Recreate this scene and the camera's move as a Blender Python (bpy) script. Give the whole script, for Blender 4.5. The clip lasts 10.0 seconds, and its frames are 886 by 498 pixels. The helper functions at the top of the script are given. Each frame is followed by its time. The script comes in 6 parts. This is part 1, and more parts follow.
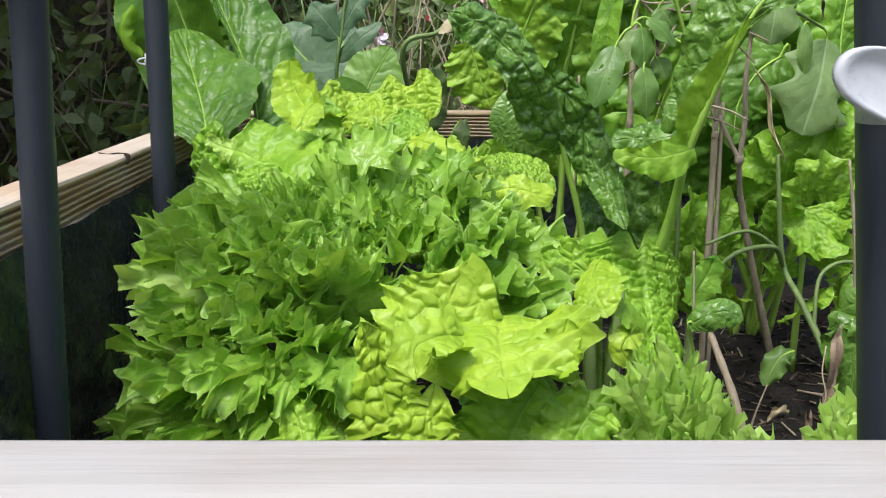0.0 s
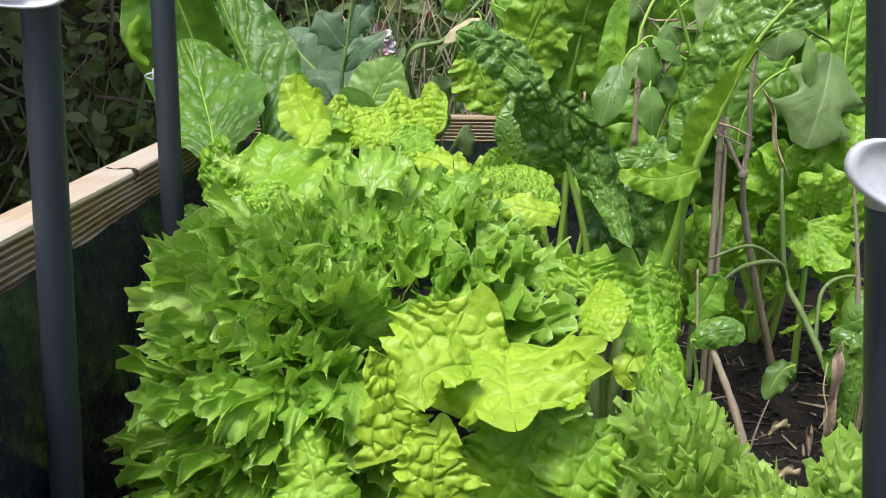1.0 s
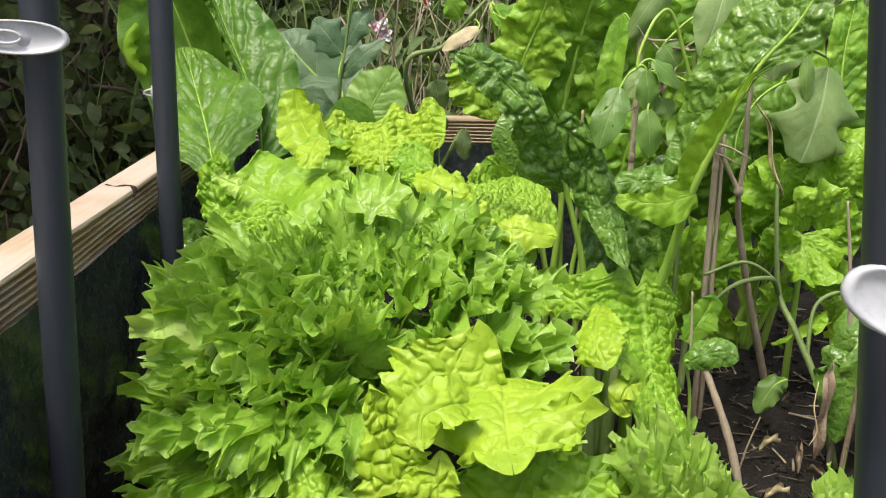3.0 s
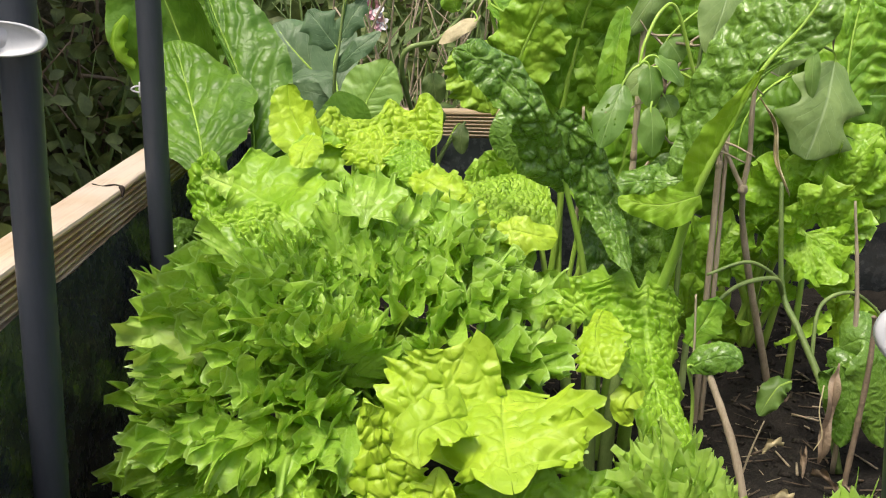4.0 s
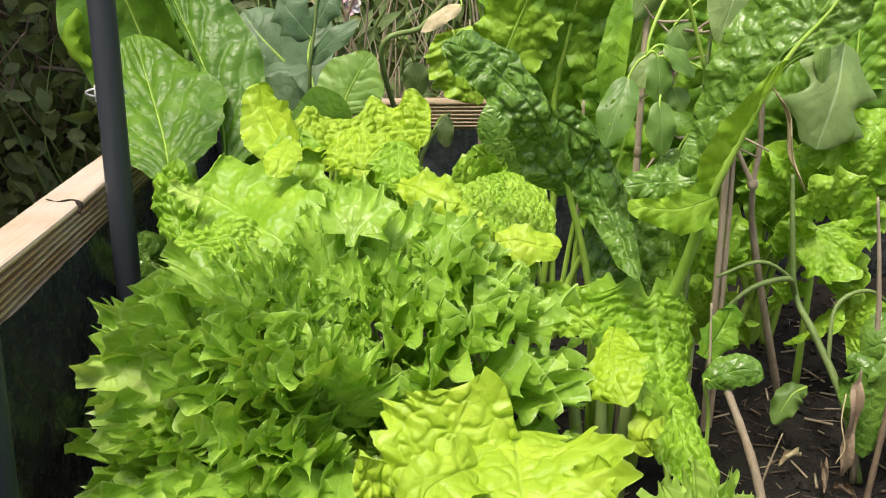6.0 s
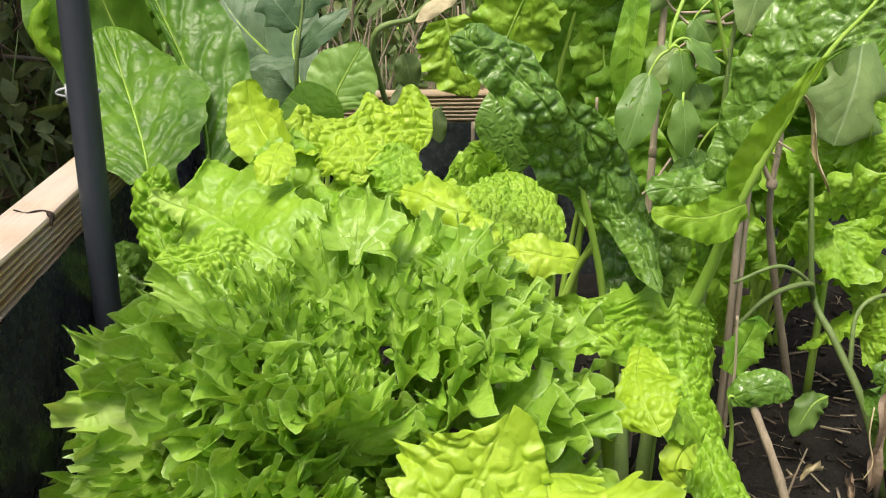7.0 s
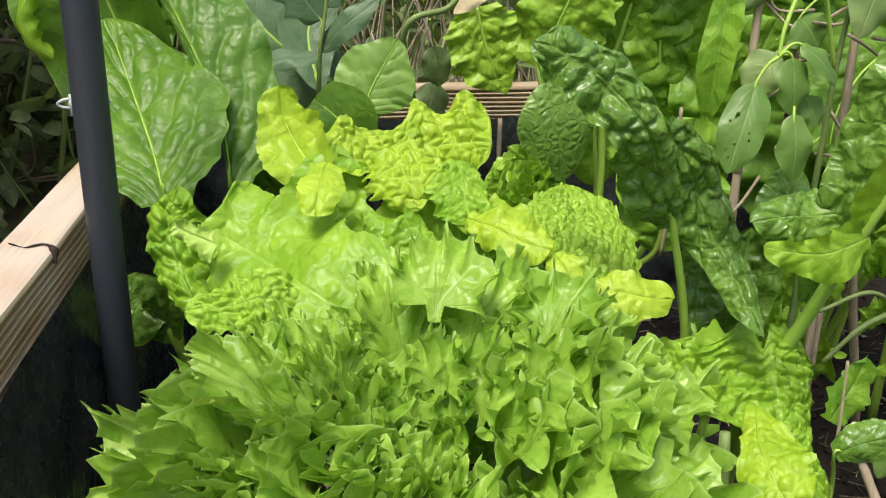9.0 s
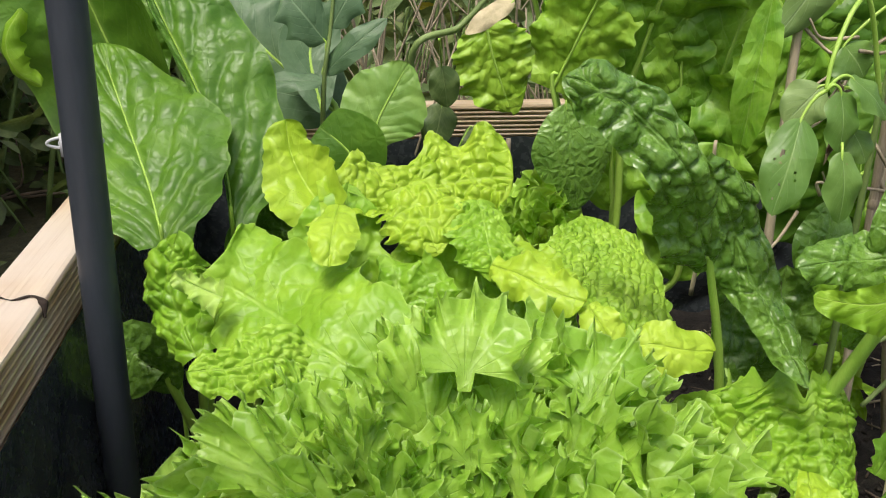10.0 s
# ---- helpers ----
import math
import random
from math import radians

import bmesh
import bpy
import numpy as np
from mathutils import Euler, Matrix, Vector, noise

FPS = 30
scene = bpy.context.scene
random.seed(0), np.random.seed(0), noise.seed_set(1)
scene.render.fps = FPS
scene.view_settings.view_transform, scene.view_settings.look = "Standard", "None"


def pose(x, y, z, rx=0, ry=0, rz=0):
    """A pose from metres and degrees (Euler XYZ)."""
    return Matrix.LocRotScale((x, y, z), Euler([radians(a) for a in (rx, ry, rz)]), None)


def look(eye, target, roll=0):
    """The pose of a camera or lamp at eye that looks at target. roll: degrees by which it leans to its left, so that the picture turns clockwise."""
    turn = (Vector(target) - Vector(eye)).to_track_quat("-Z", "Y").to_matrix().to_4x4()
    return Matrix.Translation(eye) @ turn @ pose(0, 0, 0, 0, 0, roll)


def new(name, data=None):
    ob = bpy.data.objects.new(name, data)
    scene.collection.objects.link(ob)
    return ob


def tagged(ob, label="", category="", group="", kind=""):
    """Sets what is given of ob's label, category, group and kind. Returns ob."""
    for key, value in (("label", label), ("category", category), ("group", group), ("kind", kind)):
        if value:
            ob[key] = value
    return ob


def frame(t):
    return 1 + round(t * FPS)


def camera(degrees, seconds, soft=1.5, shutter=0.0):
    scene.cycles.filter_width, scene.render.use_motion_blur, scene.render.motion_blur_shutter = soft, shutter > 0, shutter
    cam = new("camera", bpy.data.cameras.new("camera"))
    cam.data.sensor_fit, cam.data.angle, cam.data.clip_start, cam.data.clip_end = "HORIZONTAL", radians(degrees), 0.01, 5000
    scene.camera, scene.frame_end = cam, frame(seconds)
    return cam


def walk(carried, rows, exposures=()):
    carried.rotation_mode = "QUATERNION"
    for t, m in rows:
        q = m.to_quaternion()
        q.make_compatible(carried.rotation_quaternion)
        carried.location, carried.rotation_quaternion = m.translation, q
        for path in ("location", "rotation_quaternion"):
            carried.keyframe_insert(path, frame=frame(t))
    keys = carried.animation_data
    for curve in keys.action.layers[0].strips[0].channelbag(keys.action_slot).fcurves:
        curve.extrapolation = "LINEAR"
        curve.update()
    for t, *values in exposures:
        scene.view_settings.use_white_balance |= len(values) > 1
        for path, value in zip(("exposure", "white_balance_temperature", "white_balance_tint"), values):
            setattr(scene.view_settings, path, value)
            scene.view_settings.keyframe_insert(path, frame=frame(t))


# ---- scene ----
cam = camera(54.3, 10.0, soft=1.1)
METRES, EYE, TILT, LEAN, TURN = 0.36, 0.34, -14.0, 0.0, 0.0
ROWS = [
    (0.0, 0.0, 0.0, 0.0, -0.0, 0.0, 0.0),
    (0.5, -0.0075, -0.0087, 0.041, 0.06, -0.43, -0.18),
    (1.0, -0.0139, -0.0135, 0.0677, -0.02, -0.91, -0.3),
    (1.5, -0.0123, -0.0165, 0.0958, -0.15, -1.39, -0.38),
    (2.0, -0.0187, -0.0211, 0.1224, -0.24, -1.79, -0.5),
    (2.5, -0.0238, -0.0292, 0.1486, -0.32, -2.19, -0.64),
    (4.0, -0.0244, 0.0288, 0.202, -0.64, -3.55, -0.72),
    (4.5, -0.0254, 0.0637, 0.2123, -0.76, -3.94, -0.57),
    (5.0, -0.0302, 0.0963, 0.2259, -1.04, -4.25, -0.25),
    (5.5, -0.0414, 0.1374, 0.2426, -1.55, -4.54, 0.22),
    (7.0, -0.111, 0.3324, 0.2999, -4.11, -6.08, 1.03),
    (7.5, -0.151, 0.3996, 0.3245, -4.6, -6.57, 0.92),
    (8.0, -0.1938, 0.4632, 0.3448, -5.06, -7.06, 0.88),
    (8.5, -0.2275, 0.5155, 0.3685, -5.53, -7.53, 0.91),
    (9.0, -0.2515, 0.5776, 0.3787, -6.0, -7.78, 0.91),
    (9.5, -0.2708, 0.6412, 0.4128, -6.33, -7.83, 0.99),
    (10.0, -0.2844, 0.6909, 0.4352, -6.63, -7.73, 1.08),
]
walk(cam, [(t, pose(0, 0, EYE, TILT, LEAN, TURN) @ pose(METRES * x, METRES * y, METRES * z, 90 + pitch, roll, yaw)) for t, x, y, z, yaw, pitch, roll in ROWS],
     exposures=[(0.0, 0.78, 6050, 10), (1.0, 0.82, 6100, 10), (2.5, 0.88, 6500, 10), (4.0, 0.90, 6900, 10), (5.5, 0.92, 6950, 10), (7.0, 0.90, 6850, 10), (8.5, 0.85, 6720, 10), (10.0, 0.77, 6600, 10)])

# ---- light: overcast day ----
SUN_ELEV, SUN_AZ = 66.0, 215.0
world = bpy.data.worlds.new("overcast_sky")
scene.world = world
world.use_nodes = True
wn, wl = world.node_tree.nodes, world.node_tree.links
sky = wn.new("ShaderNodeTexSky")
sky.sky_type = "NISHITA"
sky.sun_disc = False
sky.sun_elevation, sky.sun_rotation = radians(SUN_ELEV), radians(SUN_AZ)
sky.dust_density, sky.air_density, sky.ozone_density = 5.0, 1.0, 0.3
wn["Background"].inputs["Strength"].default_value = 0.11
wl.new(sky.outputs[0], wn["Background"].inputs["Color"])
sun_data = bpy.data.lights.new("sun", "SUN")
sun_data.energy, sun_data.angle, sun_data.color = 1.5, radians(14), (1.0, 0.97, 0.92)
sun = new("sun", sun_data)
sun.matrix_world = look((math.sin(radians(SUN_AZ)) * 5, math.cos(radians(SUN_AZ)) * 5, 5 * math.tan(radians(SUN_ELEV))), (0, 0, 0))

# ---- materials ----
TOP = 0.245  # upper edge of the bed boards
V = Vector


class Nodes:
    """Short-hand to lay out a node material."""

    def __init__(self, name):
        self.m = bpy.data.materials.new(name)
        self.m.use_nodes = True
        self.t = self.m.node_tree
        self.t.nodes.clear()

    def n(self, kind, **inputs):
        nd = self.t.nodes.new(kind)
        for k, v in inputs.items():
            key = int(k[1:]) if k[0] == "i" and k[1:].isdigit() else k.replace("_", " ")
            self.put(nd.inputs[key], v)
        return nd

    def put(self, socket, v):
        if isinstance(v, bpy.types.NodeSocket):
            self.t.links.new(v, socket)
        elif isinstance(v, tuple) and len(v) == 3 and socket.type == "RGBA":
            socket.default_value = (*v, 1)
        else:
            socket.default_value = v

    def math(self, op, a, b=0.0, c=0.0):
        nd = self.n("ShaderNodeMath", i0=a, i1=b, i2=c)
        nd.operation = op
        return nd.outputs[0]

    def mix(self, f, a, b, mode="MIX"):
        nd = self.t.nodes.new("ShaderNodeMix")
        nd.data_type, nd.blend_type = "RGBA", mode
        self.put(nd.inputs[0], f), self.put(nd.inputs[6], a), self.put(nd.inputs[7], b)
        return nd.outputs[2]

    def noise(self, co, scale, detail=4.0, rough=0.55):
        return self.n("ShaderNodeTexNoise", Vector=co, Scale=scale, Detail=detail, Roughness=rough).outputs["Fac"]

    def ramp(self, f, lo, hi, a=0.0, b=1.0):
        nd = self.n("ShaderNodeMapRange", i0=f, i1=lo, i2=hi, i3=a, i4=b)
        nd.interpolation_type = "SMOOTHSTEP"
        return nd.outputs[0]

    def bump(self, h, strength, dist):
        return self.n("ShaderNodeBump", Strength=strength, Distance=dist, Height=h).outputs[0]

    def out(self, shader):
        self.n("ShaderNodeOutputMaterial", Surface=shader)
        return self.m


def leaf_mat(name, dark, light, vein, rough=0.42, through_light=0.3, rows=9.0, slant=0.5, fan=False, width=0.12, cell=170.0, relief=0.0012, spots=0.0, veins=0.6, coat=0.0, meshed=0.35):
    """A living leaf: two-scale mottling, midrib and side veins, puckered relief, and light shining through."""
    k = Nodes(name)
    uv = k.n("ShaderNodeUVMap").outputs[0]
    sep = k.n("ShaderNodeSeparateXYZ", Vector=uv)
    a = k.math("ABSOLUTE", k.math("MULTIPLY_ADD", sep.outputs[0], 2.0, -1.0))
    u = sep.outputs[1]
    pos = k.n("ShaderNodeNewGeometry").outputs["Position"]
    rnd = k.n("ShaderNodeObjectInfo").outputs["Random"]
    wob = k.math("MULTIPLY", k.noise(pos, 45.0, 2.0), 0.10 if fan else 0.035)
    if fan:
        line = k.math("FRACT", k.math("ADD", k.math("MULTIPLY", sep.outputs[0], rows), wob))
    else:
        line = k.math("FRACT", k.math("MULTIPLY", k.math("ADD", k.math("SUBTRACT", u, k.math("MULTIPLY", a, slant)), wob), rows))
    off = k.math("ABSOLUTE", k.math("SUBTRACT", line, 0.5))
    side = k.ramp(off, 0.0, width, 1.0, 0.0)
    side = k.math("MULTIPLY", side, k.ramp(a, 0.95, 0.2) if not fan else k.ramp(u, 1.0, 0.1))
    mid = k.ramp(a, 0.012, 0.05, 1.0, 0.0)
    veinf = k.math("MINIMUM", k.math("MAXIMUM", k.math("MULTIPLY", side, 0.55), mid), 1.0)
    bent = k.n("ShaderNodeVectorMath", i0=k.n("ShaderNodeTexNoise", Vector=pos, Scale=55.0, Detail=2.0).outputs["Color"], i1=(0.012, 0.012, 0.012), i2=pos)
    bent.operation = "MULTIPLY_ADD"
    cells = k.n("ShaderNodeTexVoronoi", Vector=bent.outputs[0], Scale=cell)
    cells.feature = "DISTANCE_TO_EDGE"
    edge = cells.outputs["Distance"]
    net = k.ramp(edge, 0.0, 0.42)
    mott = k.noise(pos, 45.0, 5.0)
    fine = k.noise(pos, 420.0, 3.0)
    f = k.math("MULTIPLY_ADD", fine, 0.35, k.math("MULTIPLY_ADD", rnd, 0.35, k.math("MULTIPLY_ADD", mott, 1.5, -0.68)))
    col = k.mix(k.ramp(f, 0.0, 1.0), dark, light)
    col = k.mix(k.ramp(edge, 0.0, 0.07, meshed * veins, 0.0), col, vein)
    col = k.mix(k.math("MULTIPLY", veinf, veins if not fan else veins * 0.45), col, vein)
    col = k.mix(k.ramp(u if fan else a, 0.965, 1.0, 0.0, 0.45 if fan else 0.3), col, vein)
    if spots:
        col = k.mix(k.ramp(k.noise(pos, 260.0, 2.0), 0.70, 0.74, 0.0, spots), col, (0.25, 0.2, 0.09))
    h = k.math("SUBTRACT", k.math("MULTIPLY_ADD", net, 1.0, k.math("MULTIPLY", fine, 0.15)), k.math("MULTIPLY", veinf, 0.5))
    nrm = k.bump(h, 0.9, relief)
    bsdf = k.n("ShaderNodeBsdfPrincipled", Base_Color=col, Roughness=k.ramp(fine, 0.3, 0.7, rough - 0.06, rough + 0.08), Normal=nrm)
    bsdf.inputs["Specular IOR Level"].default_value = 0.4
    bsdf.inputs["Coat Weight"].default_value = coat
    bsdf.inputs["Coat Roughness"].default_value = 0.25
    glow = k.n("ShaderNodeBsdfTranslucent", Color=k.mix(0.5, col, (min(1, light[0] * 1.5), min(1, light[1] * 1.35), light[2] * 0.6)), Normal=nrm)
    sh = k.n("ShaderNodeMixShader", i0=through_light, i1=bsdf.outputs[0], i2=glow.outputs[0])
    return k.out(sh.outputs[0])


def plain_mat(name, dark, light, rough, scale=30.0, fine=300.0, relief=0.0008, strength=0.6, stretch=(1, 1, 1), spec=0.4):
    """A rough natural surface with mottling and fine relief; stretch draws the grain out along an axis."""
    k = Nodes(name)
    pos = k.n("ShaderNodeNewGeometry").outputs["Position"]
    co = k.n("ShaderNodeMapping", Vector=pos, Scale=stretch).outputs[0]
    a, b = k.noise(co, scale, 6.0), k.noise(co, fine, 4.0)
    rnd = k.n("ShaderNodeObjectInfo").outputs["Random"]
    f = k.ramp(k.math("MULTIPLY_ADD", rnd, 0.2, k.math("MULTIPLY_ADD", b, 0.5, k.math("MULTIPLY", a, 0.8))), 0.4, 1.0)
    bsdf = k.n("ShaderNodeBsdfPrincipled", Base_Color=k.mix(f, dark, light), Roughness=k.ramp(b, 0.3, 0.7, rough - 0.08, rough + 0.06), Normal=k.bump(k.math("MULTIPLY_ADD", a, 2.0, b), strength, relief))
    bsdf.inputs["Specular IOR Level"].default_value = spec
    return k.out(bsdf.outputs[0])


def wood_mat(name, axis, pale, warm, grey):
    """Sawn softwood with long grain along an axis (0 x, 1 y), paler and greyer where weathered."""
    k = Nodes(name)
    pos = k.n("ShaderNodeNewGeometry").outputs["Position"]
    s = [60.0, 60.0, 60.0]
    s[axis] = 4.0
    co = k.n("ShaderNodeMapping", Vector=pos, Scale=tuple(s)).outputs[0]
    grain = k.noise(co, 1.6, 6.0, 0.6)
    s2 = [400.0, 400.0, 400.0]
    s2[axis] = 12.0
    fibre = k.noise(k.n("ShaderNodeMapping", Vector=pos, Scale=tuple(s2)).outputs[0], 1.0, 4.0)
    stain = k.noise(pos, 9.0, 4.0)
    col = k.mix(k.ramp(grain, 0.35, 0.68), warm, pale)
    col = k.mix(k.ramp(stain, 0.45, 0.75, 0.0, 0.6), col, grey)
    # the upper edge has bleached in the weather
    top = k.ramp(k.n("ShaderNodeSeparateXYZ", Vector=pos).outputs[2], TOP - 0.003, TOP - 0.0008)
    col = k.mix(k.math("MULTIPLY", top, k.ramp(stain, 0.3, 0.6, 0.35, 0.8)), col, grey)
    col = k.mix(k.ramp(fibre, 0.55, 0.8, 0.0, 0.35), col, (warm[0] * 0.5, warm[1] * 0.5, warm[2] * 0.5))
    bsdf = k.n("ShaderNodeBsdfPrincipled", Base_Color=col, Roughness=k.ramp(fibre, 0.3, 0.7, 0.6, 0.8), Normal=k.bump(k.math("ADD", fibre, grain), 0.5, 0.0008))
    return k.out(bsdf.outputs[0])


M_GREEN = leaf_mat("frilled_green_leaf", (0.225, 0.43, 0.040), (0.41, 0.64, 0.090), (0.62, 0.80, 0.31), rough=0.32, through_light=0.30, rows=9, fan=True, width=0.09, cell=110, relief=0.0007, veins=0.25)
M_LIME_DEEP = leaf_mat("yellow_green_lettuce_leaf", (0.20, 0.42, 0.022), (0.39, 0.63, 0.065), (0.52, 0.72, 0.20), rough=0.34, through_light=0.26, rows=5, fan=True, width=0.05, cell=125, relief=0.0009, veins=0.4)
M_LIME_S = leaf_mat("lime_leaf_blade", (0.275, 0.455, 0.020), (0.46, 0.64, 0.058), (0.58, 0.76, 0.20), rough=0.42, through_light=0.18, rows=6, slant=0.45, width=0.03, cell=105, relief=0.0006, veins=0.10, meshed=0.2)
M_DEEP_S = leaf_mat("yellow_green_leaf_blade", (0.195, 0.39, 0.020), (0.37, 0.585, 0.058), (0.54, 0.74, 0.20), rough=0.42, through_light=0.15, rows=7, slant=0.45, width=0.03, cell=110, relief=0.0006, veins=0.16, meshed=0.2)
M_PALE_S = leaf_mat("pale_leaf_blade", (0.33, 0.54, 0.08), (0.52, 0.71, 0.17), (0.56, 0.74, 0.30), rough=0.42, through_light=0.3, rows=6, width=0.03, cell=110, relief=0.0005, veins=0.3)
M_SAVOY = leaf_mat("savoyed_leaf", (0.13, 0.31, 0.016), (0.27, 0.49, 0.035), (0.38, 0.58, 0.10), rough=0.36, through_light=0.2, rows=6, width=0.04, cell=90, relief=0.0005, veins=0.25)
M_ROUND = leaf_mat("smooth_round_leaf", (0.15, 0.30, 0.045), (0.27, 0.44, 0.09), (0.34, 0.52, 0.15), rough=0.42, through_light=0.2, rows=6, width=0.04, cell=90, relief=0.0003, veins=0.3, meshed=0.1)
M_PALE = leaf_mat("pale_frilled_leaf", (0.35, 0.57, 0.08), (0.54, 0.74, 0.18), (0.52, 0.72, 0.28), rough=0.45, through_light=0.3, rows=9, fan=True, width=0.08, cell=120, relief=0.0006, veins=0.4)
M_SPINACH = leaf_mat("spinach_leaf", (0.068, 0.180, 0.014), (0.150, 0.305, 0.030), (0.27, 0.43, 0.085), rough=0.40, through_light=0.20, rows=6, slant=0.5, width=0.035, cell=130, relief=0.0003, veins=0.35, meshed=0.15)
M_CHARD = leaf_mat("glossy_chard_leaf", (0.078, 0.180, 0.022), (0.185, 0.345, 0.052), (0.25, 0.45, 0.11), rough=0.25, through_light=0.12, rows=8, slant=0.5, width=0.05, cell=130, relief=0.0010, veins=0.14, coat=0.25)
M_CHARD_BACK = leaf_mat("chard_leaf_underside", (0.19, 0.39, 0.02), (0.33, 0.55, 0.04), (0.46, 0.62, 0.14), rough=0.45, through_light=0.3, rows=8, width=0.08, cell=60, relief=0.0006, veins=0.5)
M_BACKLIME = leaf_mat("lime_chard_leaf", (0.11, 0.28, 0.018), (0.32, 0.57, 0.05), (0.46, 0.66, 0.16), rough=0.4, through_light=0.25, rows=8, width=0.07, cell=60, relief=0.0015, veins=0.4)
M_PEPPER = leaf_mat("pepper_leaf", (0.11, 0.23, 0.04), (0.22, 0.37, 0.09), (0.38, 0.52, 0.20), rough=0.40, through_light=0.22, rows=6, width=0.05, cell=60, relief=0.0004, spots=0.7, veins=0.5, meshed=0.05)
M_GREYLEAF = leaf_mat("grey_green_leaf", (0.15, 0.25, 0.07), (0.27, 0.39, 0.13), (0.36, 0.48, 0.24), rough=0.48, through_light=0.15, rows=6, width=0.05, cell=50, relief=0.0007, veins=0.55, meshed=0.08)
M_BRASSICA = leaf_mat("blue_green_leaf", (0.075, 0.15, 0.065), (0.15, 0.25, 0.12), (0.28, 0.40, 0.22), rough=0.45, through_light=0.15, rows=6, width=0.05, cell=50, relief=0.0008, veins=0.5, meshed=0.1)
M_HEDGE = leaf_mat("hedge_leaf", (0.085, 0.115, 0.036), (0.27, 0.335, 0.10), (0.13, 0.18, 0.06), rough=0.45, through_light=0.15, rows=5, width=0.08, cell=40, relief=0.0005)
M_BACKLEAF = leaf_mat("border_leaf", (0.06, 0.11, 0.03), (0.17, 0.25, 0.07), (0.24, 0.31, 0.12), rough=0.5, through_light=0.2, rows=5, width=0.08, cell=40, relief=0.0005)
M_STALK = plain_mat("green_stalk", (0.26, 0.46, 0.045), (0.42, 0.63, 0.12), 0.38, 25, 500, 0.0003, 0.4, (3, 3, 0.4))
M_PALESTALK = plain_mat("pale_rib", (0.40, 0.56, 0.16), (0.58, 0.72, 0.30), 0.42, 25, 500, 0.0003, 0.4, (3, 3, 0.4))
M_STEM = plain_mat("green_stem", (0.11, 0.18, 0.045), (0.23, 0.32, 0.10), 0.5, 40, 500, 0.0004, 0.5, (2, 2, 0.5))
M_CANE = plain_mat("dry_cane", (0.22, 0.17, 0.11), (0.50, 0.42, 0.30), 0.6, 40, 400, 0.0006, 0.7, (3, 3, 0.3))
M_STRAW = plain_mat("straw", (0.20, 0.16, 0.10), (0.46, 0.39, 0.27), 0.65, 40, 400, 0.0004, 0.6)
M_CRACK = plain_mat("dark_split_wood", (0.010, 0.007, 0.005), (0.035, 0.022, 0.015), 0.8)
M_BARK = plain_mat("bark_bits", (0.03, 0.022, 0.015), (0.16, 0.12, 0.08), 0.8)
M_DRY = plain_mat("withered_leaf", (0.10, 0.07, 0.045), (0.29, 0.22, 0.15), 0.65, 50, 300, 0.0012, 0.8)
M_DRYPALE = plain_mat("yellowed_dry_leaf", (0.36, 0.31, 0.16), (0.58, 0.50, 0.30), 0.55, 50, 300, 0.0008, 0.7)
M_SOIL = plain_mat("compost", (0.008, 0.0072, 0.006), (0.037, 0.032, 0.026), 0.85, 35, 380, 0.004, 1.0, spec=0.2)
M_GROUND = plain_mat("garden_earth", (0.03, 0.03, 0.018), (0.10, 0.095, 0.05), 0.9, 6, 60, 0.01, 0.8, spec=0.2)
M_POLE = plain_mat("grey_plastic_tube", (0.028, 0.034, 0.044), (0.046, 0.053, 0.066), 0.45, 20, 600, 0.0002, 0.35, (1, 1, 0.15))
M_CLIP = plain_mat("white_plastic", (0.48, 0.50, 0.53), (0.58, 0.59, 0.61), 0.35, 40, 500, 0.0002, 0.3)
M_LINER = plain_mat("black_plastic_sheet", (0.013, 0.017, 0.019), (0.040, 0.047, 0.051), 0.26, 14, 120, 0.0015, 0.7, spec=0.5)
M_PINK = plain_mat("pink_petal", (0.62, 0.16, 0.28), (0.85, 0.55, 0.62), 0.5, 60, 300, 0.0004, 0.4)
M_RED = plain_mat("red_petal", (0.45, 0.05, 0.04), (0.62, 0.14, 0.08), 0.5, 60, 300, 0.0004, 0.4)
M_WHITE = plain_mat("white_petal", (0.65, 0.62, 0.66), (0.85, 0.83, 0.86), 0.5, 60, 300, 0.0004, 0.4)
M_YELLOWED = leaf_mat("yellowed_leaf", (0.45, 0.36, 0.03), (0.62, 0.50, 0.06), (0.6, 0.55, 0.2), rough=0.5, cell=50, relief=0.0005)
# shade deep in the foliage, given as the colour of a backing sheet
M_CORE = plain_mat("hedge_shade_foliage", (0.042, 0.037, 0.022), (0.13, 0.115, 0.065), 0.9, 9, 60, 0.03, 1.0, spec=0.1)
M_FENCE = plain_mat("grey_render", (0.30, 0.32, 0.34), (0.40, 0.42, 0.44), 0.8, 5, 80, 0.002, 0.5)
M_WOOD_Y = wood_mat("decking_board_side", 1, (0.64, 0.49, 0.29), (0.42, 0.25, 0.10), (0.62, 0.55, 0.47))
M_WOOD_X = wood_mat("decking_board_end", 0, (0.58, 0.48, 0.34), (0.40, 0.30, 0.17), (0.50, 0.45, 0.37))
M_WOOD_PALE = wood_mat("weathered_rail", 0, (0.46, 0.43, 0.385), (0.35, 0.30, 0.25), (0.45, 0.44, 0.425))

# ---- mesh helpers ----
PLACED = {}


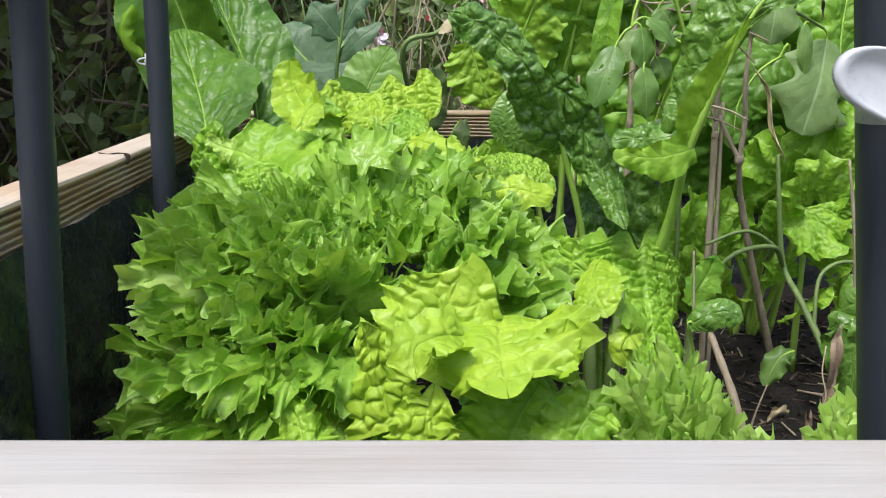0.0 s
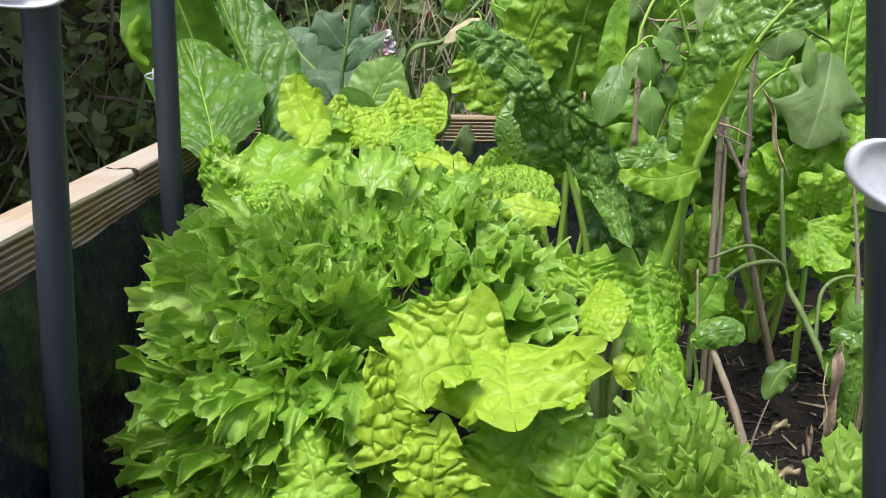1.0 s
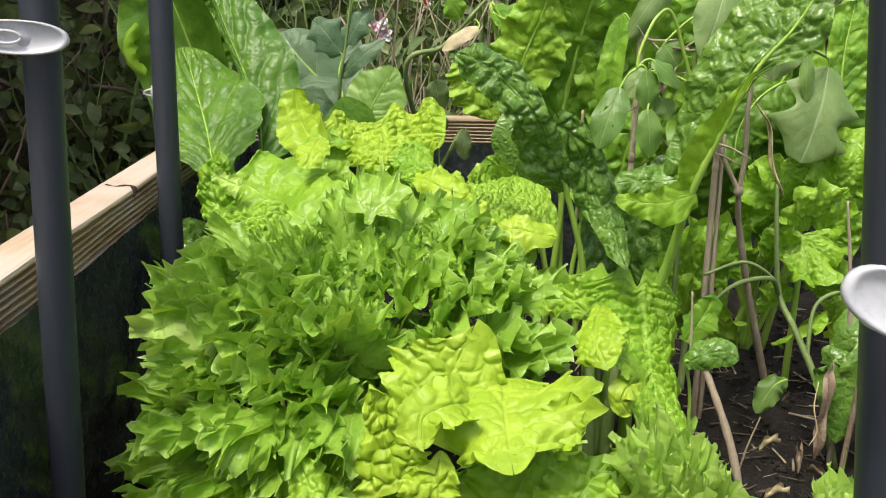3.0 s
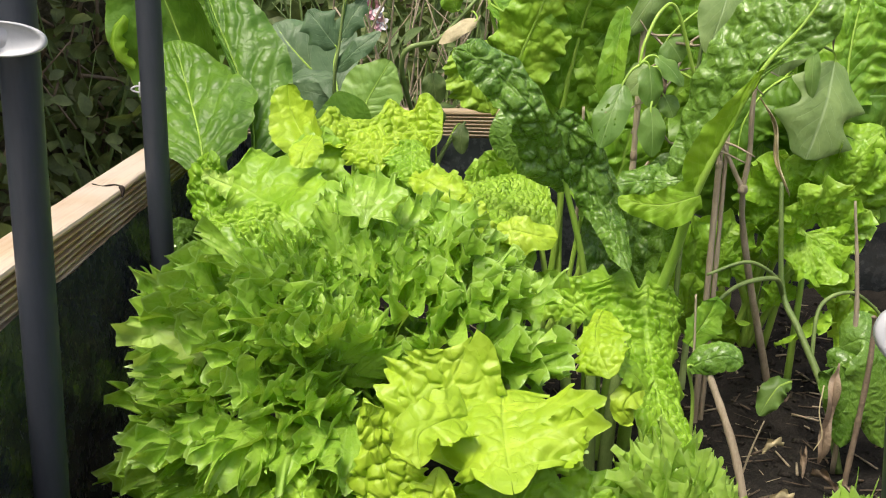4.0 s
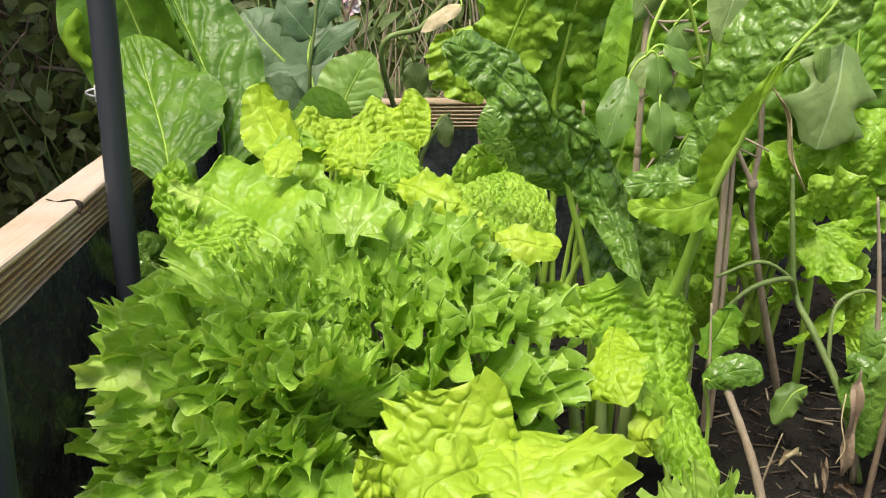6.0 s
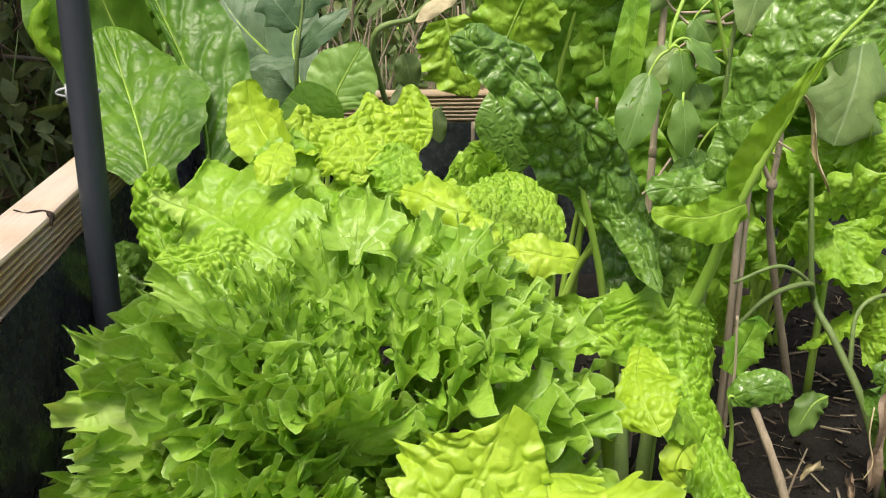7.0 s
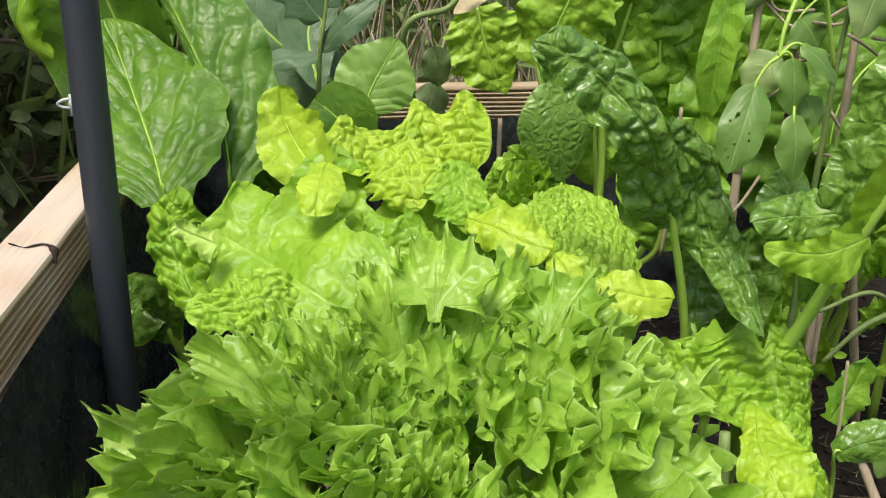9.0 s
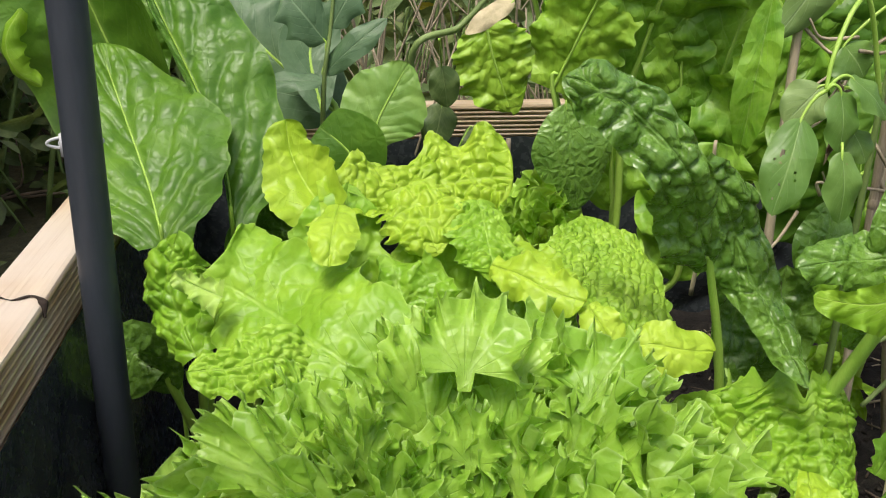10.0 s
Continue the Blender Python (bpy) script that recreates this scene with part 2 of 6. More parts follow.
def thing(name, at, label, category, group="", kind=""):
    """An empty at a thing's base, which parents its parts."""
    ob = new(name)
    ob.empty_display_size = 0.02
    ob.matrix_basis = Matrix.Translation(at)
    PLACED[ob] = ob.matrix_basis.copy()
    return tagged(ob, label, category, group, kind)


def hang(ob, parent, world=Matrix.Identity(4)):
    """Parent ob so that it stands at the pose world."""
    ob.parent = parent
    ob.matrix_basis = PLACED[parent].inverted() @ world
    PLACED[ob] = world.copy()
    return ob


def to_mesh(name, verts, faces, mat, uvs=None, smooth=True):
    me = bpy.data.meshes.new(name)
    me.from_pydata([tuple(v) for v in verts], [], faces)
    me.materials.append(mat)
    if uvs is not None:
        lay = me.uv_layers.new(name="uv")
        idx = np.empty(len(me.loops), dtype=np.int32)
        me.loops.foreach_get("vertex_index", idx)
        lay.data.foreach_set("uv", np.asarray(uvs, dtype=np.float32)[idx].ravel())
    me.polygons.foreach_set("use_smooth", np.full(len(me.polygons), smooth))
    me.update()
    return me


def part(name, mesh, parent, label="", world=Matrix.Identity(4)):
    ob = hang(new(name, mesh), parent, world)
    return tagged(ob, label) if label else ob


def solo(name, mesh, label, category, group="", kind=""):
    ob = new(name, mesh)
    PLACED[ob] = Matrix.Identity(4)
    return tagged(ob, label, category, group, kind)


def spline(pts, n):
    """Catmull-Rom through the points, n steps a span."""
    p = [V(q) for q in pts]
    p = [p[0] * 2 - p[1]] + p + [p[-1] * 2 - p[-2]]
    out = []
    for i in range(1, len(p) - 2):
        for s in range(n):
            t = s / n
            a, b, c, d = p[i - 1], p[i], p[i + 1], p[i + 2]
            out.append(0.5 * (2 * b + (c - a) * t + (2 * a - 5 * b + 4 * c - d) * t * t + (3 * b - a - 3 * c + d) * t ** 3))
    out.append(p[-2].copy())
    return out


def tube_data(pts, radii, steps=6, sides=8, knot=0.0, seed=0, flat=1.0):
    """A round, tapering tube along a spline; knot swells it unevenly."""
    line = spline(pts, steps) if len(pts) > 1 else pts
    r = np.interp(np.linspace(0, 1, len(line)), np.linspace(0, 1, len(radii)), radii)
    verts, faces = [], []
    side = None
    for i, c in enumerate(line):
        t = (line[min(i + 1, len(line) - 1)] - line[max(i - 1, 0)]).normalized()
        ref = side if side is not None else (V((1, 0, 0)) if abs(t.x) < 0.9 else V((0, 1, 0)))
        side = (ref - t * ref.dot(t)).normalized()
        up = t.cross(side)
        rr = r[i] * (1 + knot * noise.noise(c * 90 + V((seed, 0, 0))))
        for k in range(sides):
            a = 2 * math.pi * k / sides
            verts.append(c + side * (math.cos(a) * rr) + up * (math.sin(a) * rr * flat))
    for i in range(len(line) - 1):
        for k in range(sides):
            j = (k + 1) % sides
            faces.append((i * sides + k, i * sides + j, (i + 1) * sides + j, (i + 1) * sides + k))
    faces.append(tuple(range(sides))[::-1])
    faces.append(tuple((len(line) - 1) * sides + k for k in range(sides)))
    return verts, faces


def tube(name, pts, radii, mat, **kw):
    v, f = tube_data(pts, radii, **kw)
    return to_mesh(name, v, f, mat)


def joined(name, pieces, mat):
    """One mesh from many (verts, faces[, uvs])."""
    verts, faces, uvs = [], [], []
    has = len(pieces[0]) > 2
    for p in pieces:
        o = len(verts)
        verts.extend(p[0])
        faces.extend([tuple(i + o for i in f) for f in p[1]])
        if has:
            uvs.extend(p[2])
    return to_mesh(name, verts, faces, mat, uvs if has else None)


def blist(p, crease=1.5):
    """Rounded puckers: high inside each cell, low along its border."""
    d = noise.voronoi(p + 0.35 * noise.noise_vector(p * 1.3))[0]
    a = min(1.0, (d[1] - d[0]) * crease)
    return 0.6 * a * (2 - a) + 0.4 * max(0.0, 1 - d[0] * d[0] * 1.6)


def fan_leaf(seed, half=80.0, wide=1.0, stem=0.22, lobes=5.0, notch=0.15, teeth=0.05, frill=0.05, roll=0.6, zone=0.35, lean=0.0, cup=0.25, bend=0.2, curl=0.6, pucker=0.0, cells=14.0, nt=60, nr=11, rib=0.05, sharp=3.0, tip=1.0, ripple=0.0, cuff=False, crimp=0.0, holly=0.0, points=2.6):
    """A lettuce leaf of length about 1 along +y, upper face +z: a fan with a lobed, toothed margin whose lobes roll up and down.
    bend: even backward bend; curl: backward curl towards the tip; roll: radians by which lobes roll, by turns, in the outer zone; lean: roll that all share.
    Returns verts, faces, uvs, tip."""
    rng = random.Random(seed)
    ph = [rng.uniform(0, 6.283) for _ in range(10)]
    H = radians(half)
    verts, faces, uvs = [], [], []
    steps = 40
    mid, ang = [V((0, 0, 0))], [0.0]
    for s in range(1, steps + 41):
        y = s / steps
        a = -(bend * y + curl * min(y, 1.2) ** 3)
        mid.append(mid[-1] + V((0, math.cos(a), math.sin(a))) / steps)
        ang.append(a)

    def lay(x, y, z):
        q = max(0.0, min(y, 1.9)) * steps
        i = min(int(q), steps + 38)
        fr = q - i
        m = mid[i].lerp(mid[i + 1], fr)
        a = ang[i] + (ang[i + 1] - ang[i]) * fr
        return m + V((x, -math.sin(a) * z, math.cos(a) * z))

    rows = 3
    for j in range(rows + nr):
        for i in range(nt + 1):
            s = -1 + 2 * i / nt
            th = s * H
            if j < rows:
                y = stem * j / rows
                x, z, r = rib * s * (1 + 0.5 * j / rows), -0.35 * rib * (1 - s * s), 0.0
            else:
                r = 1 - (1 - (j - rows) / (nr - 1)) ** (1.6 if cuff else 1.0)
                w = 2 * math.pi * lobes * (0.5 + 0.5 * s) + ph[0] + 0.7 * math.sin(2.3 * th + ph[1]) + 0.4 * math.sin(5 * th + ph[8])
                depth = notch * (0.65 + 0.35 * math.sin(2.9 * th + ph[2]))
                R = (0.70 + 0.30 * math.cos(th)) if half > 60 else 1.0
                R *= 1 - 0.12 * math.sin(1.6 * th + ph[9])
                if sharp > 1:
                    R *= 1 - depth * abs(math.cos(0.5 * w)) ** sharp
                    R *= 1 - teeth * abs(math.sin(1.5 * w + ph[3])) ** 0.7 - teeth * 0.5 * abs(math.sin(2.7 * w + ph[4]))
                else:
                    R *= 1 - depth * abs(math.sin(0.5 * w)) ** sharp
                    R *= 1 - teeth * abs(math.sin(1.5 * w + 0.6 * math.sin(w + ph[3]))) ** 1.1
                if holly:
                    # pointed teeth with hollow bays between them
                    wp = points * w + 0.9 * math.sin(1.3 * w + ph[3]) + ph[6]
                    R *= 1 - holly * (0.7 + 0.5 * math.sin(0.61 * wp + ph[7])) * abs(math.sin(0.5 * wp)) ** 0.6
                R = 1 + (R - 1) * r ** 1.5
                # the outer zone rolls: neighbouring lobes to opposite sides
                beta = lean + roll * (0.85 * math.sin(w + ph[5]) + 0.35 * math.sin(0.37 * w + ph[6]) + ripple * math.sin(2.1 * w + ph[4]))
                q = max(0.0, (r - (1 - zone)) / zone)
                if q > 0 and abs(beta) > 1e-3:
                    k = zone * math.sin(beta * q) / beta
                    zz = zone * (1 - math.cos(beta * q)) / beta
                    rr = 1 - zone + k
                else:
                    rr, zz = (1 - zone + zone * q if q > 0 else r), 0.0
                dx, dy = math.sin(th) * 0.62 * wide, (1 - stem) * math.cos(th) * (1 if math.cos(th) > 0 else 0.6) * tip
                x = rib * s * 1.5 * (1 - r) + rr * R * dx
                y = stem + rr * R * dy
                z = zz * 0.9
                z += frill * r ** (6.0 if cuff else 2.2) * math.sin(w + ph[7]) + 0.4 * frill * r ** 4 * math.sin(2.2 * w + ph[2]) + crimp * frill * r ** 7 * math.sin(4.3 * w + ph[1])
                sw = frill * q * math.cos(w + ph[3])
                x += sw * math.cos(th) * 0.9
                y -= sw * math.sin(th) * 0.9
                z += cup * x * x * 1.6
                if pucker:
                    z += pucker * blist(V((x * cells + ph[0] * 9, y * cells, ph[1] * 9)), 1.8) * min(1, r * 4) * (1.1 - 0.75 * r)
                z += 0.03 * noise.noise(V((x * 3 + ph[2], y * 3, ph[3])))
                z -= 0.35 * rib * (1 - s * s) * (1 - r) ** 2
            verts.append(lay(x, y, z))
            uvs.append((0.5 + 0.5 * s, r))
    n = nt + 1
    for j in range(rows + nr - 1):
        for i in range(nt):
            faces.append((j * n + i, j * n + i + 1, (j + 1) * n + i + 1, (j + 1) * n + i))
    return verts, faces, uvs, lay(0, 1, 0)


def crisp_leaf(seed, half=100.0, wide=1.0, stem=0.16, lobes=8.0, sinus=0.16, teeth=26.0, spike=0.13, wave=0.11, scoop=0.04, hook=0.04, flare=0.05, cup=0.2, bend=0.1, curl=0.8, nt=260, nr=15, rib=0.05):
    """A frilled lettuce leaf of length about 1 along +y, upper face +z: a fan cut into lobes, each with a few sharp teeth.
    sinus: depth of the cuts; wave: height of the folds along the margin; scoop: hollow lobes; hook: tooth tips bent up or down; flare: margin turned up.
    Returns verts, faces, uvs, tip."""
    rng = random.Random(seed)
    ph = [rng.uniform(0, 6.283) for _ in range(10)]
    H = radians(half)
    steps = 40
    mid, ang = [V((0, 0, 0))], [0.0]
    for q in range(1, steps + 41):
        y = q / steps
        a = -(bend * y + curl * min(y, 1.2) ** 2.5)
        mid.append(mid[-1] + V((0, math.cos(a), math.sin(a))) / steps)
        ang.append(a)

    def lay(x, y, z):
        q = max(0.0, min(y, 1.9)) * steps
        i = min(int(q), steps + 38)
        f = q - i
        a = ang[i] + (ang[i + 1] - ang[i]) * f
        return mid[i].lerp(mid[i + 1], f) + V((x, -math.sin(a) * z, math.cos(a) * z))

    verts, faces, uvs = [], [], []
    rows = 3
    for j in range(rows + nr):
        for i in range(nt + 1):
            s = -1 + 2 * i / nt
            th = s * H
            if j < rows:
                r = 0.0
                x, y, z = rib * s * (1 + 0.5 * j / rows), stem * j / rows, -0.35 * rib * (1 - s * s)
            else:
                r = 1 - (1 - (j - rows) / (nr - 1)) ** 1.4
                w = math.pi * lobes * (1 + s) + ph[0] + 0.8 * math.sin(2.1 * th + ph[1]) + 0.4 * math.sin(4.7 * th + ph[2])
                lobe = 0.5 + 0.5 * math.cos(w)
                tp = 0.5 * teeth * (1 + s) + 0.35 * math.sin(5.3 * th + ph[2]) + 0.2 * math.sin(11 * th + ph[3])
                fr = 2 * abs(tp - math.floor(tp) - 0.5)
                big = 0.8 + 0.3 * math.sin(2.4 * tp + ph[4])
                R = (0.76 + 0.24 * math.cos(th)) * (1 - 0.10 * math.sin(1.6 * th + ph[9]))
                R *= 1 - sinus * (0.75 + 0.25 * math.sin(1.9 * th + ph[5])) * (1 - lobe ** 0.6)
                R *= 1 - spike * big * (1 - fr ** 1.5)
                R = 1 + (R - 1) * r ** 1.6
                dx, dy = math.sin(th) * 0.62 * wide, (1 - stem) * math.cos(th) * (1 if math.cos(th) > 0 else 0.6)
                x = rib * s * 1.5 * (1 - r) + r * R * dx
                y = stem + r * R * dy
                # the margin is longer than the blade and throws itself into folds
                q = max(0.0, (r - 0.42) / 0.58)
                amp = wave * (0.8 + 0.4 * math.sin(1.3 * w + ph[6]))
                z = amp * q ** 1.2 * math.sin(w + 0.5 * math.sin(0.5 * w + ph[7]))
                z += 0.45 * wave * r ** 2 * math.sin(0.41 * w + ph[7])
                z += scoop * q ** 2 * (1 - 2 * lobe) + flare * r ** 4
                z += hook * q ** 5 * fr ** 2 * (1 if math.sin(2.9 * tp + ph[8]) > -0.4 else -1)
                sway = 0.75 * amp * q ** 1.6 * math.cos(w + ph[8] * 0.3)
                x += sway * math.cos(th)
                y -= sway * math.sin(th)
                z += cup * x * x * 1.6 + 0.03 * noise.noise(V((x * 4 + ph[2], y * 4, ph[3]))) - 0.35 * rib * (1 - s * s) * (1 - r) ** 2
            verts.append(lay(x, y, z))
            uvs.append((0.5 + 0.5 * s, r))
    n = nt + 1
    for j in range(rows + nr - 1):
        for i in range(nt):
            faces.append((j * n + i, j * n + i + 1, (j + 1) * n + i + 1, (j + 1) * n + i))
    return verts, faces, uvs, lay(0, 1, 0)


def seat(tip_local, base, tip, face, wide=1.0):
    """The pose that takes a leaf of the unit kind from base to tip, its upper side turned to face."""
    base, tip, face = V(base), V(tip), V(face)
    c = V(tip_local)
    yl = c.normalized()
    zl = V((0, -yl.z, yl.y))
    y = (tip - base)
    size = y.length / c.length
    y.normalize()
    z = (face - y * face.dot(y)).normalized()
    x = y.cross(z)
    a = Matrix((V((1, 0, 0)), yl, zl)).to_4x4()
    b = Matrix((x, y, z)).transposed().to_4x4()
    return Matrix.Translation(base) @ b @ Matrix.Diagonal((wide, 1, 1, 1)) @ a @ Matrix.Scale(size, 4)


def strap_leaf(ctrl, width, face, fold=(10, 10), curl=(0, 0), ruffle=0.0, waves=5.0, quilt=0.0, cells=120.0, nu=46, nv=22, holes=(), shape=(0.55, 0.9), teeth=0.0, tooth=19.0, seed=0, twist=0.0, rows=8.0, sides=(1.0, 1.0), veinrelief=0.0, crease=1.8):
    """A leaf blade along a spline through ctrl. width: full width in metres; face: where the upper side looks;
    fold, curl: degrees by which the left and right halves rise from the rib and roll on to the margin; shape: where it is widest, and how full."""
    rng = random.Random(seed)
    ph = [rng.uniform(0, 6.283) for _ in range(6)]
    line = spline(ctrl, 12)
    seg = np.linspace(0, len(line) - 1, nu + 1)
    f0 = V(face)
    verts, faces, uvs = [], [], []
    for i in range(nu + 1):
        k = min(int(seg[i]), len(line) - 2)
        c = line[k].lerp(line[k + 1], seg[i] - k)
        t = (line[min(k + 2, len(line) - 1)] - line[max(k - 1, 0)]).normalized()
        u = i / nu
        nrm = (f0 - t * f0.dot(t)).normalized()
        nrm.rotate(Matrix.Rotation(radians(twist * u), 3, t))
        s = t.cross(nrm)
        x = u ** (math.log(0.5) / math.log(shape[0]))
        w = 0.5 * width * max(0.0, math.sin(math.pi * min(1, max(0.0, x)))) ** (1 - 0.5 * shape[1])
        for j in range(nv + 1):
            v = -1 + 2 * j / nv
            a, sg = abs(v), (1 if v >= 0 else -1)
            h = 1 if sg > 0 else 0
            ww = w * sides[h] * (1 + 0.06 * math.sin(9 * u + ph[0] + h) - teeth * abs(math.sin(tooth * u + ph[1] + h)) * a)
            ang = radians(fold[h] + curl[h] * a)
            p = c + s * (sg * a * ww * math.cos(ang)) + nrm * (a * ww * math.sin(ang))
            z = ruffle * a ** 2.5 * math.sin(waves * 6.283 * u + ph[2] + 2.1 * h) * min(1, 6 * u, 6 * (1 - u))
            if quilt:
                z += quilt * (blist(V((p.x, p.y, p.z)) * cells + V((ph[3] * 7, ph[4] * 7, 0)), crease) - 0.5) * min(1, a * 5) * (1 - 0.6 * a * a) * min(1, 8 * u, 8 * (1 - u))
            if veinrelief:
                z += veinrelief * (0.6 + 0.8 * noise.noise(p * 25 + V((ph[5], 0, 0)))) * (abs(math.sin(math.pi * (rows * (u - 0.38 * a - 0.12 * a * a + 0.017 * noise.noise(p * 30)) + 0.5))) ** 0.6 - 0.5) * min(1, a * 6) * (1 - a * a) * min(1, 6 * u, 6 * (1 - u))
            verts.append(p + nrm * z)
            uvs.append((0.5 + 0.5 * v, u))
    n = nv + 1
    for i in range(nu):
        for j in range(nv):
            if (i, j) not in holes:
                faces.append((i * n + j, i * n + j + 1, (i + 1) * n + j + 1, (i + 1) * n + j))
    return verts, faces, uvs


def profile(vals, u):
    """Smooth value at u of evenly spaced numbers."""
    n = len(vals) - 1
    q = min(max(u, 0.0), 1.0) * n
    i = min(int(q), n - 1)
    f = q - i
    a, b, c, d = vals[max(i - 1, 0)], vals[i], vals[i + 1], vals[min(i + 2, n)]
    return 0.5 * (2 * b + (c - a) * f + (2 * a - 5 * b + 4 * c - d) * f * f + (3 * b - a - 3 * c + d) * f ** 3)


def sheet_leaf(ctrl, left, right, face, lift_l=(0, 0), lift_r=(0, 0), fold=(6, 6), curl=(-20, -20), edge=(0, 0), ruffle=0.003, waves=4.0, quilt=0.003, cells=75.0, crease=1.8, ridges=0.0, ridge_rows=9.0, slant=0.2, wander=0.9, tip=0.16, teeth=0.0, tooth=14.0, jag=0.06, brim=0.0, heel=0.0, groove=0.0006, nu=80, nv=48, seed=0, twist=0.0):
    """A limp leaf blade on a spline. left, right: half widths in metres from base to tip, so lobes can be set one by one;
    lift_l, lift_r: heights of the two margins over the blade; edge: degrees by which the outer fifth rolls over;
    quilt: blisters; ridges: puckers in rows across the blade, wander: their unevenness; tip: how early the blunt tip rounds off; jag: uneven margin; brim, heel: uneven blunt tip and base, in metres; teeth: scallops."""
    rng = random.Random(seed)
    ph = [rng.uniform(0, 6.283) for _ in range(8)]
    left, right = (tuple(q[:-1]) + (max(q[-1], 0.85 * q[-2]),) for q in (left, right))
    line = spline(ctrl, 14)
    seg = np.linspace(0, len(line) - 1, nu + 1)
    f0 = V(face)
    verts, faces, uvs = [], [], []
    for i in range(nu + 1):
        k = min(int(seg[i]), len(line) - 2)
        c = line[k].lerp(line[k + 1], seg[i] - k)
        t = (line[min(k + 3, len(line) - 1)] - line[max(k - 2, 0)]).normalized()
        u = i / nu
        nrm = (f0 - t * f0.dot(t)).normalized()
        nrm.rotate(Matrix.Rotation(radians(twist * u), 3, t))
        s = t.cross(nrm)
        for j in range(nv + 1):
            v = -1 + 2 * j / nv
            a, sg, h = abs(v), (1 if v >= 0 else -1), (1 if v >= 0 else 0)
            w = max(0.0004, profile(right if h else left, u))
            w *= 1 + jag * a ** 3 * (noise.noise(V((u * 7 + ph[0], h * 5, 0))) + 0.75 * noise.noise(V((u * 15 + ph[1], h * 5, 2))) + 0.25 * noise.noise(V((u * 37 + ph[2], h * 5, 4))))
            if u > 1 - tip:
                w *= math.sqrt(max(0.0, 1 - ((u - 1 + tip) / tip) ** 2)) * 0.98 + 0.02
            if teeth:
                w *= 1 - teeth * a * abs(math.sin(tooth * u + ph[2] + h + 0.6 * math.sin(5 * u + ph[3]))) ** 0.8
            # from the rib outwards: fold, curl, then the rolled edge
            reach, rise, ang, steps = 0.0, 0.0, radians(fold[h]), 6
            for q in range(steps):
                b = a * (q + 0.5) / steps
                g = radians(fold[h] + curl[h] * b + edge[h] * max(0.0, (b - 0.72) / 0.28) ** 1.3)
                reach += math.cos(g) * a / steps
                rise += math.sin(g) * a / steps
            p = c + s * (sg * w * reach) + nrm * (w * rise)
            if brim:
                p = p + t * (u ** 5 * brim * (0.6 - a * a + 1.2 * noise.noise(V((v * 2.0, ph[3], 1))) + 0.7 * noise.noise(V((v * 4.5, ph[4], 1)))))
            if heel:
                p = p - t * ((1 - u) ** 7 * heel * (0.6 - a * a + 1.2 * noise.noise(V((v * 2.6, ph[5], 1))) + 0.9 * noise.noise(V((v * 6.0, ph[6], 1)))))
            fade = min(1, 8 * u, 8 * (1 - u))
            z = profile(lift_r if h else lift_l, u) * a ** 2.2
            z += ruffle * a ** 2.5 * (math.sin(waves * 6.283 * u + ph[4] + 2.1 * h) + 0.5 * math.sin(2.3 * waves * 6.283 * u + ph[5] + h))
            if quilt:
                z += quilt * (blist(p * cells + V((ph[6] * 7, ph[7] * 7, 0)), crease) - 0.5) * min(1, 0.25 + a * 8) * (1 - 0.55 * a ** 4) * fade
            if ridges:
                g = ridge_rows * (u - slant * a) + wander * noise.noise(p * 38 + V((ph[1], 0, 0)))
                z += ridges * (abs(math.sin(math.pi * g)) ** 0.5 - 0.7) * (0.7 + 0.6 * wander * noise.noise(p * 60 + V((0, ph[2], 0)))) * min(1, 0.3 + a * 9) * (1 - a ** 5) * fade
            z -= groove * max(0.0, 1 - a * 7)
            verts.append(p + nrm * z)
            uvs.append((0.5 + 0.5 * v, u))
    n = nv + 1
    for i in range(nu):
        for j in range(nv):
            faces.append((i * n + j, i * n + j + 1, (i + 1) * n + j + 1, (i + 1) * n + j))
    return verts, faces, uvs


def limp(parent, mat, ctrl, left, right, face, seed, label="", name="leaf", **kw):
    """One sheet leaf as a part."""
    v, f, uv = sheet_leaf(ctrl, left, right, face, seed=seed, **kw)
    return part(name, to_mesh(name, v, f, mat, uv), parent, label)


def blade(name, mat, **kw):
    v, f, u = strap_leaf(**kw)
    return to_mesh(name, v, f, mat, u)

# ---- ground, soil, raised bed ----
def sheet(x0, x1, y0, y1, nx, ny, fz):
    verts = [(x0 + (x1 - x0) * i / nx, y0 + (y1 - y0) * j / ny) for j in range(ny + 1) for i in range(nx + 1)]
    verts = [V((x, y, fz(x, y))) for x, y in verts]
    faces = [(j * (nx + 1) + i, j * (nx + 1) + i + 1, (j + 1) * (nx + 1) + i + 1, (j + 1) * (nx + 1) + i) for j in range(ny) for i in range(nx)]
    return verts, faces


def warp(a, n, lo, mid_lo, mid_hi, hi):
    """Coordinates that are dense in the middle stretch and reach far at both ends."""
    q = np.linspace(-1, 1, n)
    return [lo + (mid_lo - lo) * ((t + 1) * 2) ** 0.3 if t < -0.5 else (mid_hi + (hi - mid_hi) * ((t - 0.5) * 2) ** 4 if t > 0.5 else mid_lo + (mid_hi - mid_lo) * (t + 0.5)) for t in q]


BED_W, BED_E, BED_S, BED_N = -0.252, 0.70, 0.189, 1.165

